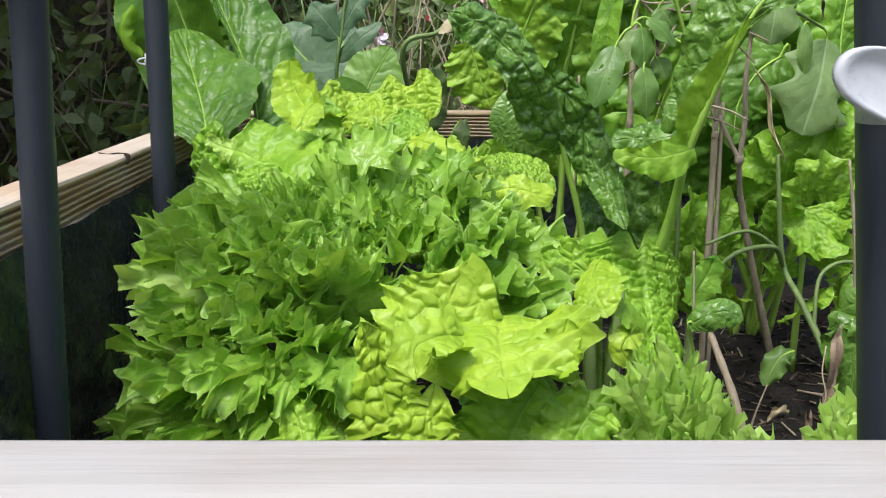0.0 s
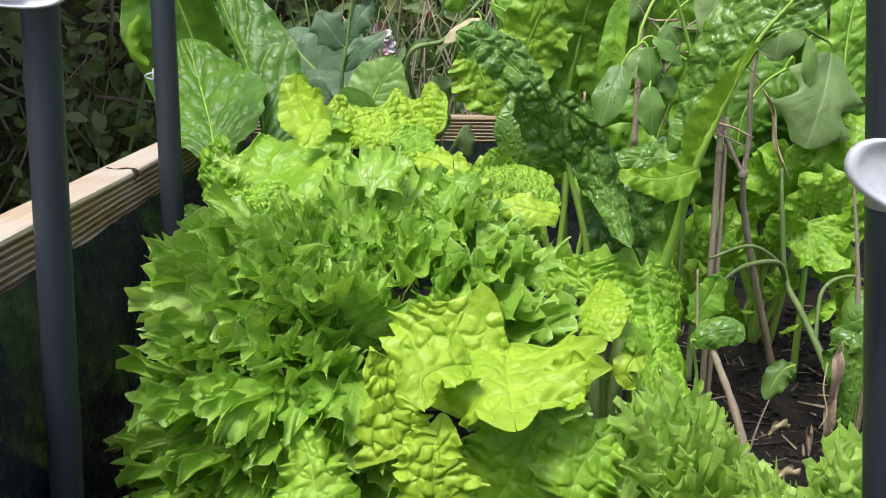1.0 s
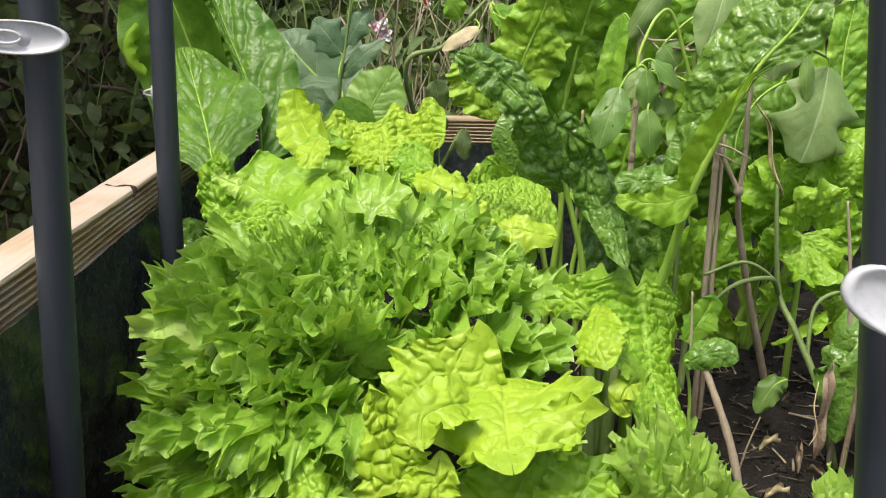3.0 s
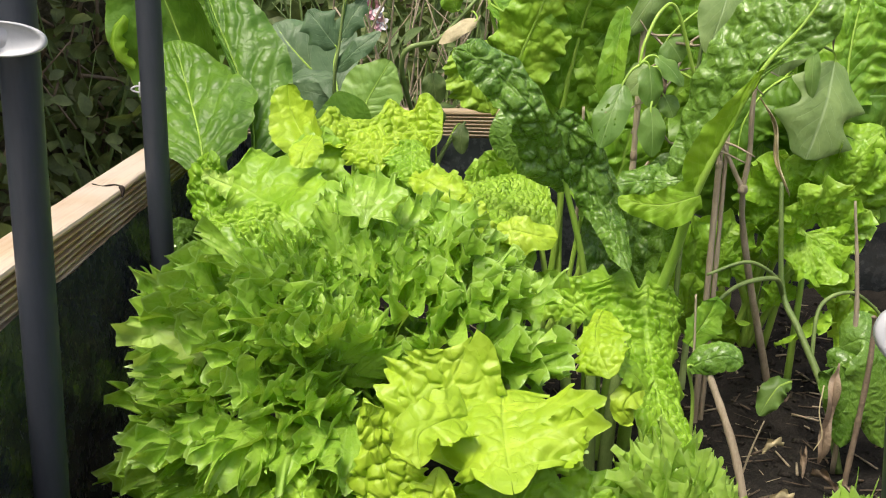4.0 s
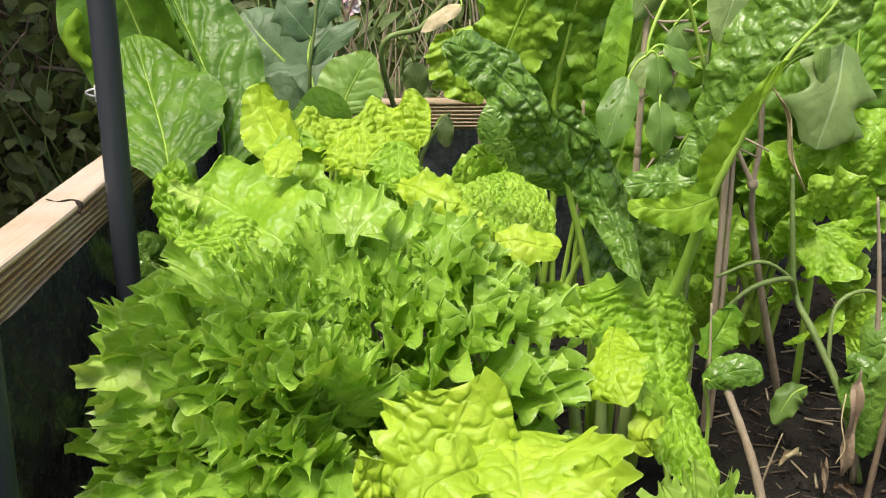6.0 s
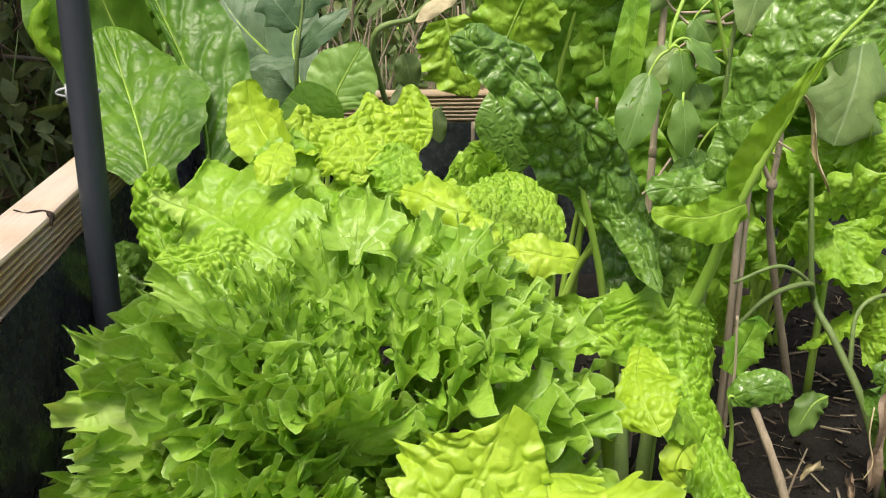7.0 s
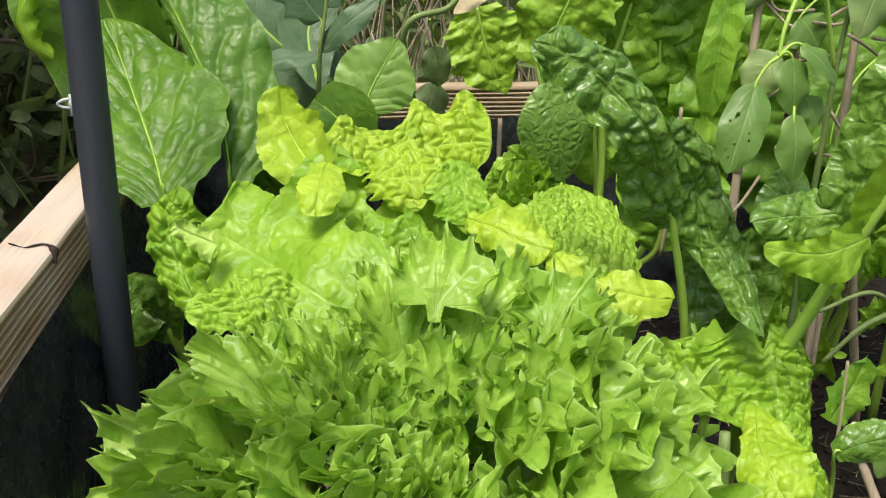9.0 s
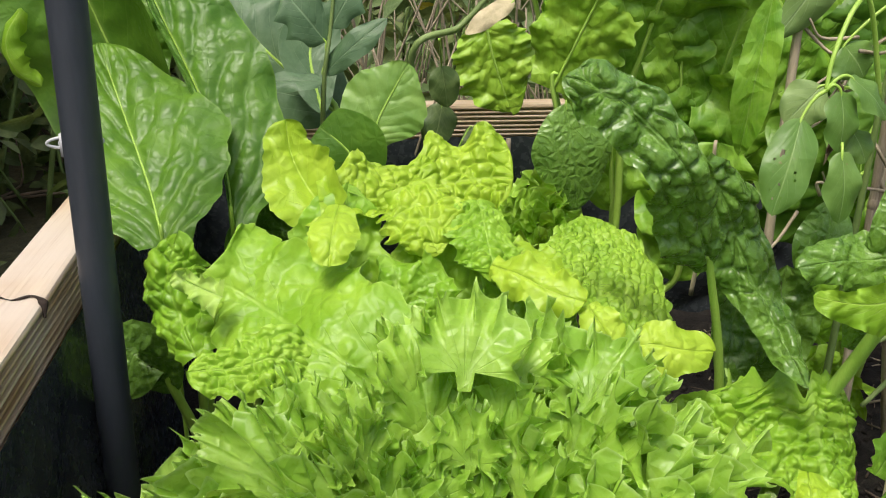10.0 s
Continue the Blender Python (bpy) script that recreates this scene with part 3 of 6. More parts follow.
gx, gy = warp(0, 61, -300, -3, 3, 300), warp(0, 61, -300, -3, 5, 300)
gv = [V((x, y, -0.07 + (0.02 * noise.noise(V((x * 2, y * 2, 0))) if abs(x) < 6 and abs(y) < 6 else 0))) for y in gy for x in gx]
gf = [(j * 61 + i, j * 61 + i + 1, (j + 1) * 61 + i + 1, (j + 1) * 61 + i) for j in range(60) for i in range(60)]
solo("ground", to_mesh("ground", gv, gf, M_GROUND), "dark garden earth round the raised bed", "ground", kind="structure")


def soil_z(x, y):
    p = V((x, y, 0))
    return 0.012 * noise.noise(p * 9) + 0.006 * noise.noise(p * 28) + 0.003 * noise.noise(p * 85) - 0.004


sv, sf = sheet(BED_W - 0.02, BED_E, BED_S - 0.01, BED_N, 190, 190, soil_z)
solo("soil", to_mesh("soil", sv, sf, M_SOIL), "dark crumbly compost in the raised bed", "soil", kind="structure")


def board_data(length, thick, tall, grooves, depth=0.0042, reeded=True):
    """A decking board along +x, its inner face at y=0 looking to -y, top at z=0; fine reeds run along the inner face."""
    prof = []
    r = 0.003
    prof += [(thick - r, 0.0), (r, 0.0), (0.0008, -0.0008), (0.0, -r)]
    if reeded:
        pitch = (tall - 2 * r) / grooves
        for g in range(grooves):
            z = -r - pitch * g
            prof += [(0.0, z - pitch * 0.18), (0.0004, z - pitch * 0.40), (depth, z - pitch * 0.50), (depth, z - pitch * 0.90), (0.0004, z - pitch * 0.98)]
    prof += [(0.0, -tall + r), (r, -tall), (thick - r, -tall), (thick, -tall + r), (thick, -r)]
    nx = max(2, int(length / 0.03))
    verts, faces = [], []
    for i in range(nx + 1):
        x = length * i / nx
        for y, z in prof:
            wob = 0.0007 * noise.noise(V((x * 9, y * 30, z * 60)))
            verts.append(V((x, y + wob, z + wob)))
    n = len(prof)
    for i in range(nx):
        for k in range(n):
            q = (k + 1) % n
            faces.append((i * n + k, i * n + q, (i + 1) * n + q, (i + 1) * n + k))
    faces.append(tuple(range(n)))
    faces.append(tuple(nx * n + k for k in range(n))[::-1])
    return verts, faces


def board(name, start, heading, length, thick, tall, mat, parent, grooves=22, reeded=True, label=""):
    v, f = board_data(length, thick, tall, grooves, reeded=reeded)
    m = pose(*start, 0, 0, heading)
    ob = part(name, to_mesh(name, [m @ p for p in v], f, mat, smooth=False), parent, label)
    return ob


bed = thing("raised_bed", (BED_W, BED_S, -0.07), "raised vegetable bed of reeded softwood decking boards", "raised bed")
# west side: inner face looks east, runs north
WEST_HEAD = 91.2
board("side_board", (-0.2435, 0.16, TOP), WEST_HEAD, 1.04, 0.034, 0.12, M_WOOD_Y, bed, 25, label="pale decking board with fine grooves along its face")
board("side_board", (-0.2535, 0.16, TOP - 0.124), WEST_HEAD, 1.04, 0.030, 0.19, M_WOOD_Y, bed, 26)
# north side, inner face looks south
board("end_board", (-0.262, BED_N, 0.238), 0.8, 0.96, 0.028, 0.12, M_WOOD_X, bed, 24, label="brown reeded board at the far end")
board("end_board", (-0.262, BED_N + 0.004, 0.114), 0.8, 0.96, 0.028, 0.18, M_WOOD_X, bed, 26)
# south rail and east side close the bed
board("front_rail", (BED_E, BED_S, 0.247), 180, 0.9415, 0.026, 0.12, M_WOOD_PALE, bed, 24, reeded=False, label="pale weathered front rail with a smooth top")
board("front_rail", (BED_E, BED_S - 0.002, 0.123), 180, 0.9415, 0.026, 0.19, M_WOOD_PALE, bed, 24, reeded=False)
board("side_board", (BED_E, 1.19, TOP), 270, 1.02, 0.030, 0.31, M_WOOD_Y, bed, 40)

# dark split across the top of the west board
sp = spline([(-0.281, 0.703, 0.2456), (-0.270, 0.696, 0.2457), (-0.262, 0.700, 0.2458), (-0.2545, 0.694, 0.2448), (-0.2535, 0.690, 0.238)], 8)
v, f = tube_data([p for p in sp[::4]], [0.0004, 0.0014, 0.0007, 0.0022, 0.0009], steps=7, sides=6, knot=1.3, flat=0.6)
part("split", to_mesh("split", v, f, M_CRACK), bed, "dark split in the timber")


def liner_sheet(name, p0, p1, inward, z_top, z_bot, seed, parent, label):
    """Black plastic sheet hung from p0 to p1 with creases and a wavy upper edge."""
    p0, p1, inward = V(p0), V(p1), V(inward)
    nx, nz = 150, 46
    verts, faces = [], []
    for j in range(nz + 1):
        for i in range(nx + 1):
            s, h = i / nx, j / nz
            q = p0.lerp(p1, s)
            L = (p1 - p0).length * s
            top = z_top + 0.004 * noise.noise(V((L * 14, seed, 0))) + 0.002 * noise.noise(V((L * 60, seed, 3)))
            z = top + (z_bot - top) * h
            cre = abs(noise.noise(V((L * 7 + h * 2.2, h * 2.0 - L * 1.5, seed)))) * 0.012 * min(1, 5 * h)
            cre += abs(noise.noise(V((L * 22 - h * 5.0, h * 4.0 + L * 4, seed + 7)))) * 0.006 * min(1, 6 * h)
            verts.append(V((q.x, q.y, z)) + inward * (0.0035 + cre - 0.008 * max(0.0, h - 0.45) + 0.004 * h * noise.noise(V((L * 4, h * 2, seed)))))
    for j in range(nz):
        for i in range(nx):
            a = j * (nx + 1) + i
            faces.append((a, a + 1, a + nx + 2, a + nx + 1))
    return part(name, to_mesh(name, verts, faces, M_LINER), parent, label)


bed_liner = thing("bed_liner", (BED_W, 0.2, 0.0), "creased black plastic sheet lining the bed walls", "liner")
liner_sheet("side_sheet", (-0.2455, 0.193, 0), (-0.2640, 1.16, 0), (1, 0.02, 0), TOP - 0.028, -0.02, 3, bed_liner, "creased black sheet down the long side")
liner_sheet("end_sheet", (-0.258, BED_N - 0.001, 0), (0.698, BED_N + 0.012, 0), (0, -1, 0), 0.238 - 0.034, -0.02, 11, bed_liner, "black sheet down the far end")

# ---- tubes of a net frame, with white clips ----
def clip_data(length, width, dish):
    """A shallow oval dish with a rolled rim, long axis x, hollow side +z."""
    verts, faces = [], []
    n = 36
    rings = [(0.0, -dish), (0.45, -dish * 0.9), (0.74, -dish * 0.55), (0.86, -0.0002), (0.93, 0.0012), (1.0, 0.0006), (1.02, -0.0012), (0.96, -0.0022), (0.72, -dish - 0.0016), (0.0, -dish - 0.002)]
    for s, z in rings:
        for k in range(n):
            a = 2 * math.pi * k / n
            c, d = math.cos(a), math.sin(a)
            ex = abs(c) ** 0.8 * (1 if c > 0 else -1)
            ey = abs(d) ** 0.9 * (1 if d > 0 else -1)
            verts.append(V((ex * length / 2 * s, ey * width / 2 * s * (1 - 0.10 * c), z)))
    for j in range(len(rings) - 1):
        for k in range(n):
            q = (k + 1) % n
            faces.append((j * n + k, j * n + q, (j + 1) * n + q, (j + 1) * n + k))
    return verts, faces


def tube_pole(foot, head, radius, label, bend=0.0):
    p = thing("frame_tube", foot, label, "tube", "net frame tubes")
    f, h = V(foot), V(head)
    mid = f.lerp(h, 0.5) + V((bend, 0, 0))
    part("tube", tube("tube", [f, mid, h], [radius, radius, radius], M_POLE, steps=14, sides=28), p)
    return p


def tube_clip(at, right, front, length, width, radius, axis, label, slot=-0.25, grip=2.5):
    """A clip round a tube: the oval face in front, a split ring behind and a little loop on the face."""
    c = thing("tube_clip", at, label, "clip", "net clips")
    front, right = V(front).normalized(), V(right)
    right = (right - front * right.dot(front)).normalized()
    up = front.cross(right)
    m = Matrix.Translation(at) @ Matrix((right, up, front)).transposed().to_4x4()
    v, f = clip_data(length, width, 0.0022)
    part("face", to_mesh("face", [m @ q for q in v], f, M_CLIP), c, "shallow white oval face with a raised rim")
    s = slot * length
    loop = [m @ V((s + 0.007 * math.cos(a) * (1.0 if math.cos(a) > 0 else 1.6), 0.0030 * math.sin(a), 0.0002)) for a in np.linspace(0, 2 * math.pi, 13)]
    part("loop", tube("loop", loop, [0.0008, 0.0008], M_CLIP, steps=3, sides=8), c)
    ax = V(axis).normalized()
    back = (-front + ax * front.dot(ax)).normalized()
    sd = ax.cross(back)
    ctr = V(at) + back * (radius + 0.0035)
    ring_v, ring_f = [], []
    arc = np.linspace(-grip, grip, 30)
    for j, (rr, zz) in enumerate([(radius + 0.0004, -0.006), (radius + 0.002, -0.006), (radius + 0.002, 0.006), (radius + 0.0004, 0.006)]):
        ring_v += [ctr + back * (-math.cos(a) * rr) + sd * (math.sin(a) * rr) + ax * zz for a in arc]
    n = len(arc)
    for j in range(4):
        q = (j + 1) % 4
        ring_f += [(j * n + k, j * n + k + 1, q * n + k + 1, q * n + k) for k in range(n - 1)]
    ring_f += [(0, n, 2 * n, 3 * n), (n - 1, 4 * n - 1, 3 * n - 1, 2 * n - 1)]
    part("ring", to_mesh("ring", ring_v, ring_f, M_CLIP), c)
    return c


R = 0.0095
tube_pole((-0.2370, 0.466, -0.03), (-0.2000, 0.458, 0.56), R, "dark grey plastic tube standing by the bed wall")
tube_pole((-0.2405, 0.716, -0.03), (-0.2225, 0.716, 0.60), R, "dark grey plastic tube behind the lettuce")
tube_pole((0.1630, 0.232, -0.03), (0.0955, 0.232, 0.52), R, "dark grey plastic tube by the front rail")
tube_clip((-0.2120, 0.4410, 0.3770), (1, 0, -0.03), (0.25, -1, 0.05), 0.042, 0.0165, R, (0.06, 0, 1), "white plastic clip on a grey tube", slot=-0.18)
tube_clip((0.1150, 0.2080, 0.3250), (1, 0, -0.45), (-0.15, -1, 0.25), 0.044, 0.0170, R, (-0.12, 0, 1), "white plastic clip near the front rail", slot=0.10)
tube_clip((-0.2350, 0.730, 0.318), (1, 0, 0), (-0.15, 1, 0.1), 0.022, 0.007, R, (0.03, 0, 1), "white plastic clip on the far side of a tube", grip=1.0)


# ---- lettuces ----
def lib(form, count, **kw):
    """A few leaves of one kind to be used over again."""
    out = []
    for i in range(count):
        k = dict(kw)
        k["seed"] = kw.get("seed", 0) * 100 + i
        out.append(form(**k))
    return out


def lib_mesh(name, leaf, mat):
    return to_mesh(name, leaf[0], leaf[1], mat, leaf[2]), leaf[3]


FRILL = [lib_mesh("leaf", l, M_GREEN) for l in lib(crisp_leaf, 14, seed=1, lobes=7.5, teeth=25, sinus=0.22, spike=0.15, wave=0.14, curl=0.8)]
FRILL_IN = [lib_mesh("leaf", l, M_GREEN) for l in lib(crisp_leaf, 8, seed=2, half=115, lobes=8.0, teeth=26, sinus=0.25, spike=0.16, wave=0.17, cup=0.5, bend=-0.2, curl=0.5, flare=0.10)]
FRILL_OPEN = [lib_mesh("leaf", l, M_GREEN) for l in lib(crisp_leaf, 10, seed=4, lobes=6.0, teeth=21, sinus=0.30, spike=0.15, wave=0.11, curl=0.6)]
PALE = [lib_mesh("leaf", l, M_PALE) for l in lib(crisp_leaf, 8, seed=3, half=75, wide=0.75, stem=0.25, lobes=5.0, teeth=15, sinus=0.38, spike=0.2, wave=0.09, flare=0.1, cup=0.5, bend=-0.1, curl=0.5, nt=190)]

rng = random.Random(5)
CX, CY = -0.062, 0.555
head = thing("frilled_lettuce", (CX, CY, 0.0), "large head of frilly green loose-leaf lettuce in the compost", "lettuce", "lettuces")
N = 205
for k in range(N):
    q = k / (N - 1)
    phi = k * 2.39996 + rng.uniform(-0.25, 0.25)
    dx, dy = math.cos(phi), math.sin(phi)
    # tips from the heart out to the skirt: up to the crown, then down the flank
    rho = float(np.interp(q, [0, 0.15, 0.5, 0.8, 1.0], [0.012, 0.040, 0.098, 0.138, 0.142])) + rng.uniform(-0.010, 0.010)
    hgt = float(np.interp(q, [0, 0.15, 0.45, 0.62, 0.8, 1.0], [0.185, 0.212, 0.230, 0.208, 0.160, 0.075])) + rng.uniform(-0.014, 0.014)
    hgt += 0.040 * dy * min(1, rho / 0.1)
    size = float(np.interp(q, [0, 0.15, 0.5, 1.0], [0.030, 0.043, 0.056, 0.066])) * rng.uniform(0.85, 1.15) * (0.72 if dy > 0.1 else 1.0)
    rise = float(np.interp(q, [0, 0.3, 0.6, 1.0], [1.35, 1.00, 0.50, -0.15])) + rng.uniform(-0.2, 0.2)
    tip = V((CX + dx * rho * 1.06, CY + dy * rho * 0.82, hgt))
    if (tip.x + 0.03) ** 2 + (tip.y - 0.545) ** 2 < 0.030 ** 2 and tip.z > 0.165:
        tip.z -= 0.055
    if tip.x < -0.08 and tip.y > 0.59:
        tip.z = min(tip.z, 0.224 + rng.uniform(-0.01, 0.006))
    if tip.x > -0.052 and tip.y < 0.528 - 0.10 * max(0.0, tip.x - 0.02):
        continue
    go = V((dx * math.cos(rise), dy * math.cos(rise) * 0.9, math.sin(rise)))
    base = tip - go * size
    face = V((-dx * math.sin(rise), -dy * math.sin(rise), math.cos(rise))) + V((rng.uniform(-0.25, 0.25), rng.uniform(-0.25, 0.2), 0.1))
    me, tl = rng.choice(FRILL_IN if q < 0.2 else FRILL_OPEN if k % 3 == 0 else FRILL)
    if dy > 0.15 and q > 0.2:
        face += V((rng.uniform(-0.4, 0.4), rng.uniform(-0.4, 0.1), rng.uniform(0.0, 0.3)))
    part("leaf", me, head, world=seat(tl, base, tip + go * size * 0.18, face, rng.uniform(0.95, 1.2)))
# drooping skirt of old leaves over the compost
for k in range(22):
    x = -0.175 + 0.145 * k / 21
    z = 0.055 + 0.075 * ((k * 7) % 5) / 4
    base = V((x * 0.8 - 0.012, 0.500, z + 0.022))
    me, tl = rng.choice(FRILL if k % 2 else FRILL_OPEN)
    part("leaf", me, head, world=seat(tl, base, (x + rng.uniform(-0.01, 0.01), 0.448 + rng.uniform(-0.008, 0.012) + 0.9 * max(0.0, -0.13 - x), z), (rng.uniform(-0.2, 0.2), -0.45, 0.9), rng.uniform(0.95, 1.15)))
for k in range(26):
    a = k * 2.4
    part("rib", tube("rib", [(CX + 0.014 * math.cos(a), CY + 0.014 * math.sin(a), 0.02), (CX + 0.032 * math.cos(a), CY + 0.026 * math.sin(a), 0.08), (CX + 0.050 * math.cos(a), CY + 0.038 * math.sin(a), 0.14)], [0.006, 0.005, 0.002], M_PALESTALK, steps=5, sides=8), head)
part("stump", tube("stump", [(CX, CY, -0.01), (CX, CY, 0.05), (CX, CY, 0.10)], [0.022, 0.026, 0.012], M_PALESTALK, sides=14), head)

# one long lobed leaf reaching west past the skirt
OUTLEAF = lib_mesh("leaf", crisp_leaf(909, half=95, wide=0.95, stem=0.22, lobes=5.0, sinus=0.34, teeth=15, spike=0.16, wave=0.10, scoop=0.02, curl=0.3, nt=220, nr=20), M_PALE)
part("leaf", OUTLEAF[0], head, world=seat(OUTLEAF[1], (-0.120, 0.540, 0.182), (-0.225, 0.572, 0.203), (0.0, -0.7, 0.75), 1.0))


def big_leaf(parent, mat, base, tip, face, wide=1.0, seed=0, name="leaf", label="", **kw):
    k = dict(half=88, stem=0.10, lobes=5, notch=0.16, teeth=0.03, frill=0.085, roll=1.0, zone=0.30, lean=-0.15, cup=0.15, bend=0.1, curl=0.4, holly=0.10, points=2.4, pucker=0.036, cells=12.5, nt=110, nr=48, rib=0.035, sharp=3)
    k.update(kw)
    l = fan_leaf(seed=seed, **k)
    me = to_mesh(name, l[0], l[1], mat, l[2])
    return part(name, me, parent, label, seat(l[3], base, tip, face, wide))


def lettuce(at, label):
    return thing("lettuce", at, label, "lettuce", "lettuces")


# bright lettuce at the front
L1 = lettuce((0.02, 0.47, 0.0), "bright yellow-green butter lettuce in front of the frilled head")
limp(L1, M_LIME_S, [(-0.017, 0.452, 0.155), (-0.008, 0.462, 0.173), (0.003, 0.469, 0.191), (0.010, 0.473, 0.206)], (0.018, 0.030, 0.036, 0.034, 0.026, 0.022), (0.050, 0.052, 0.044, 0.036, 0.030, 0.020), (0.0, -0.9, 0.62), 31, lift_l=(0, 0.004, -0.004, 0.004, 0), lift_r=(0, -0.004, 0.004, -0.006, 0), fold=(8, 6), curl=(-20, -26), edge=(-25, -20), ruffle=0.003, waves=3.5, quilt=0.0028, cells=95, crease=2.4, jag=0.26, brim=0.014, nu=110, nv=80, label="upright yellow-green leaf with a wavy lobed margin")
limp(L1, M_LIME_S, [(0.033, 0.478, 0.181), (0.031, 0.452, 0.179), (0.031, 0.428, 0.174), (0.032, 0.408, 0.168)], (0.024, 0.030, 0.044, 0.050, 0.040, 0.012), (0.030, 0.034, 0.036, 0.030, 0.026, 0.014), (0.0, -0.62, 0.8), 32, lift_r=(0, 0.002, 0.008, -0.006, -0.010, 0), lift_l=(0, 0.006, 0.018, 0.014, -0.008, 0), fold=(10, 4), curl=(-18, -30), edge=(30, -35), ruffle=0.005, waves=2.6, quilt=0.0020, cells=90, crease=2.2, jag=0.26, brim=0.014, nu=110, nv=80, label="drooping bright leaf with curled lobes")
limp(L1, M_LIME_S, [(0.012, 0.452, 0.177), (-0.000, 0.438, 0.183), (-0.014, 0.428, 0.180), (-0.014, 0.420, 0.169)], (0.012, 0.017, 0.018, 0.013, 0.004), (0.016, 0.017, 0.016, 0.014, 0.004), (0.0, -0.85, 0.62), 33, fold=(16, 10), curl=(30, -40), edge=(60, 20), ruffle=0.003, waves=2.0, quilt=0.0016, cells=90, jag=0.25, brim=0.004)
limp(L1, M_LIME_S, [(0.054, 0.424, 0.168), (0.059, 0.428, 0.175), (0.063, 0.432, 0.183), (0.066, 0.434, 0.194)], (0.008, 0.012, 0.013, 0.009, 0.006), (0.010, 0.015, 0.014, 0.010, 0.006), (-0.15, -0.85, 0.55), 42, fold=(10, 10), curl=(-30, 20), edge=(0, 30), ruffle=0.002, waves=2, quilt=0.0012, jag=0.2, nu=50, nv=34)
limp(L1, M_LIME_S, [(-0.028, 0.440, 0.127), (-0.034, 0.446, 0.145), (-0.039, 0.450, 0.163), (-0.045, 0.452, 0.186)], (0.026, 0.026, 0.020, 0.011, 0.008, 0.003), (0.022, 0.026, 0.024, 0.012, 0.011, 0.003), (-0.1, -1, 0.3), 34, fold=(6, 6), curl=(-24, 20), edge=(-30, 30), ruffle=0.003, waves=3.0, quilt=0.0042, cells=105, crease=2.4, jag=0.34, brim=0.006, nu=100, nv=70, label="upright puckered leaf beside its neighbours")
limp(L1, M_LIME_S, [(-0.008, 0.412, 0.114), (-0.009, 0.415, 0.129), (-0.009, 0.420, 0.143), (-0.006, 0.428, 0.153)], (0.022, 0.022, 0.020, 0.016, 0.004), (0.024, 0.026, 0.020, 0.014, 0.004), (0.05, -0.9, 0.5), 35, fold=(6, 6), curl=(-30, -30), ruffle=0.004, waves=3.2, quilt=0.0040, cells=110, crease=2.3, jag=0.32, brim=0.008)
limp(L1, M_DEEP_S, [(0.022, 0.440, 0.092), (0.034, 0.436, 0.117), (0.043, 0.438, 0.137), (0.053, 0.445, 0.151)], (0.026, 0.030, 0.030, 0.020, 0.004), (0.024, 0.028, 0.026, 0.018, 0.004), (0.05, -0.8, 0.65), 36, fold=(8, 8), curl=(-24, -24), ruffle=0.004, waves=3, quilt=0.0026, cells=85, jag=0.30, brim=0.008)
limp(L1, M_DEEP_S, [(0.064, 0.418, 0.114), (0.070, 0.424, 0.128), (0.080, 0.432, 0.141), (0.092, 0.442, 0.149)], (0.022, 0.024, 0.022, 0.016, 0.004), (0.020, 0.022, 0.020, 0.014, 0.004), (0.1, -0.75, 0.7), 37, fold=(10, 8), curl=(-34, -24), ruffle=0.004, waves=3, quilt=0.0026, cells=85, jag=0.30, brim=0.008)
limp(L1, M_DEEP_S, [(-0.074, 0.428, 0.103), (-0.077, 0.436, 0.116), (-0.081, 0.446, 0.128), (-0.090, 0.458, 0.139)], (0.020, 0.022, 0.018, 0.012, 0.003), (0.020, 0.022, 0.018, 0.012, 0.003), (-0.1, -0.9, 0.5), 38, fold=(8, 8), curl=(-24, -34), ruffle=0.005, waves=3, quilt=0.0032, cells=100, jag=0.3, brim=0.008)
big_leaf(L1, M_LIME_DEEP, (-0.02, 0.42, 0.06), (-0.070, 0.376, 0.110), (-0.1, -0.5, 0.9), 1.1, 39)
big_leaf(L1, M_LIME_DEEP, (0.03, 0.43, 0.05), (0.050, 0.375, 0.088), (0.1, -0.5, 0.9), 1.1, 40)
big_leaf(L1, M_LIME_DEEP, (0.020, 0.475, 0.085), (0.062, 0.450, 0.150), (0.1, -0.9, 0.5), 1.1, 41)
part("stump", tube("stump", [(0.02, 0.47, -0.01), (0.02, 0.472, 0.06), (0.015, 0.47, 0.12)], [0.014, 0.018, 0.008], M_PALESTALK, sides=12), L1)

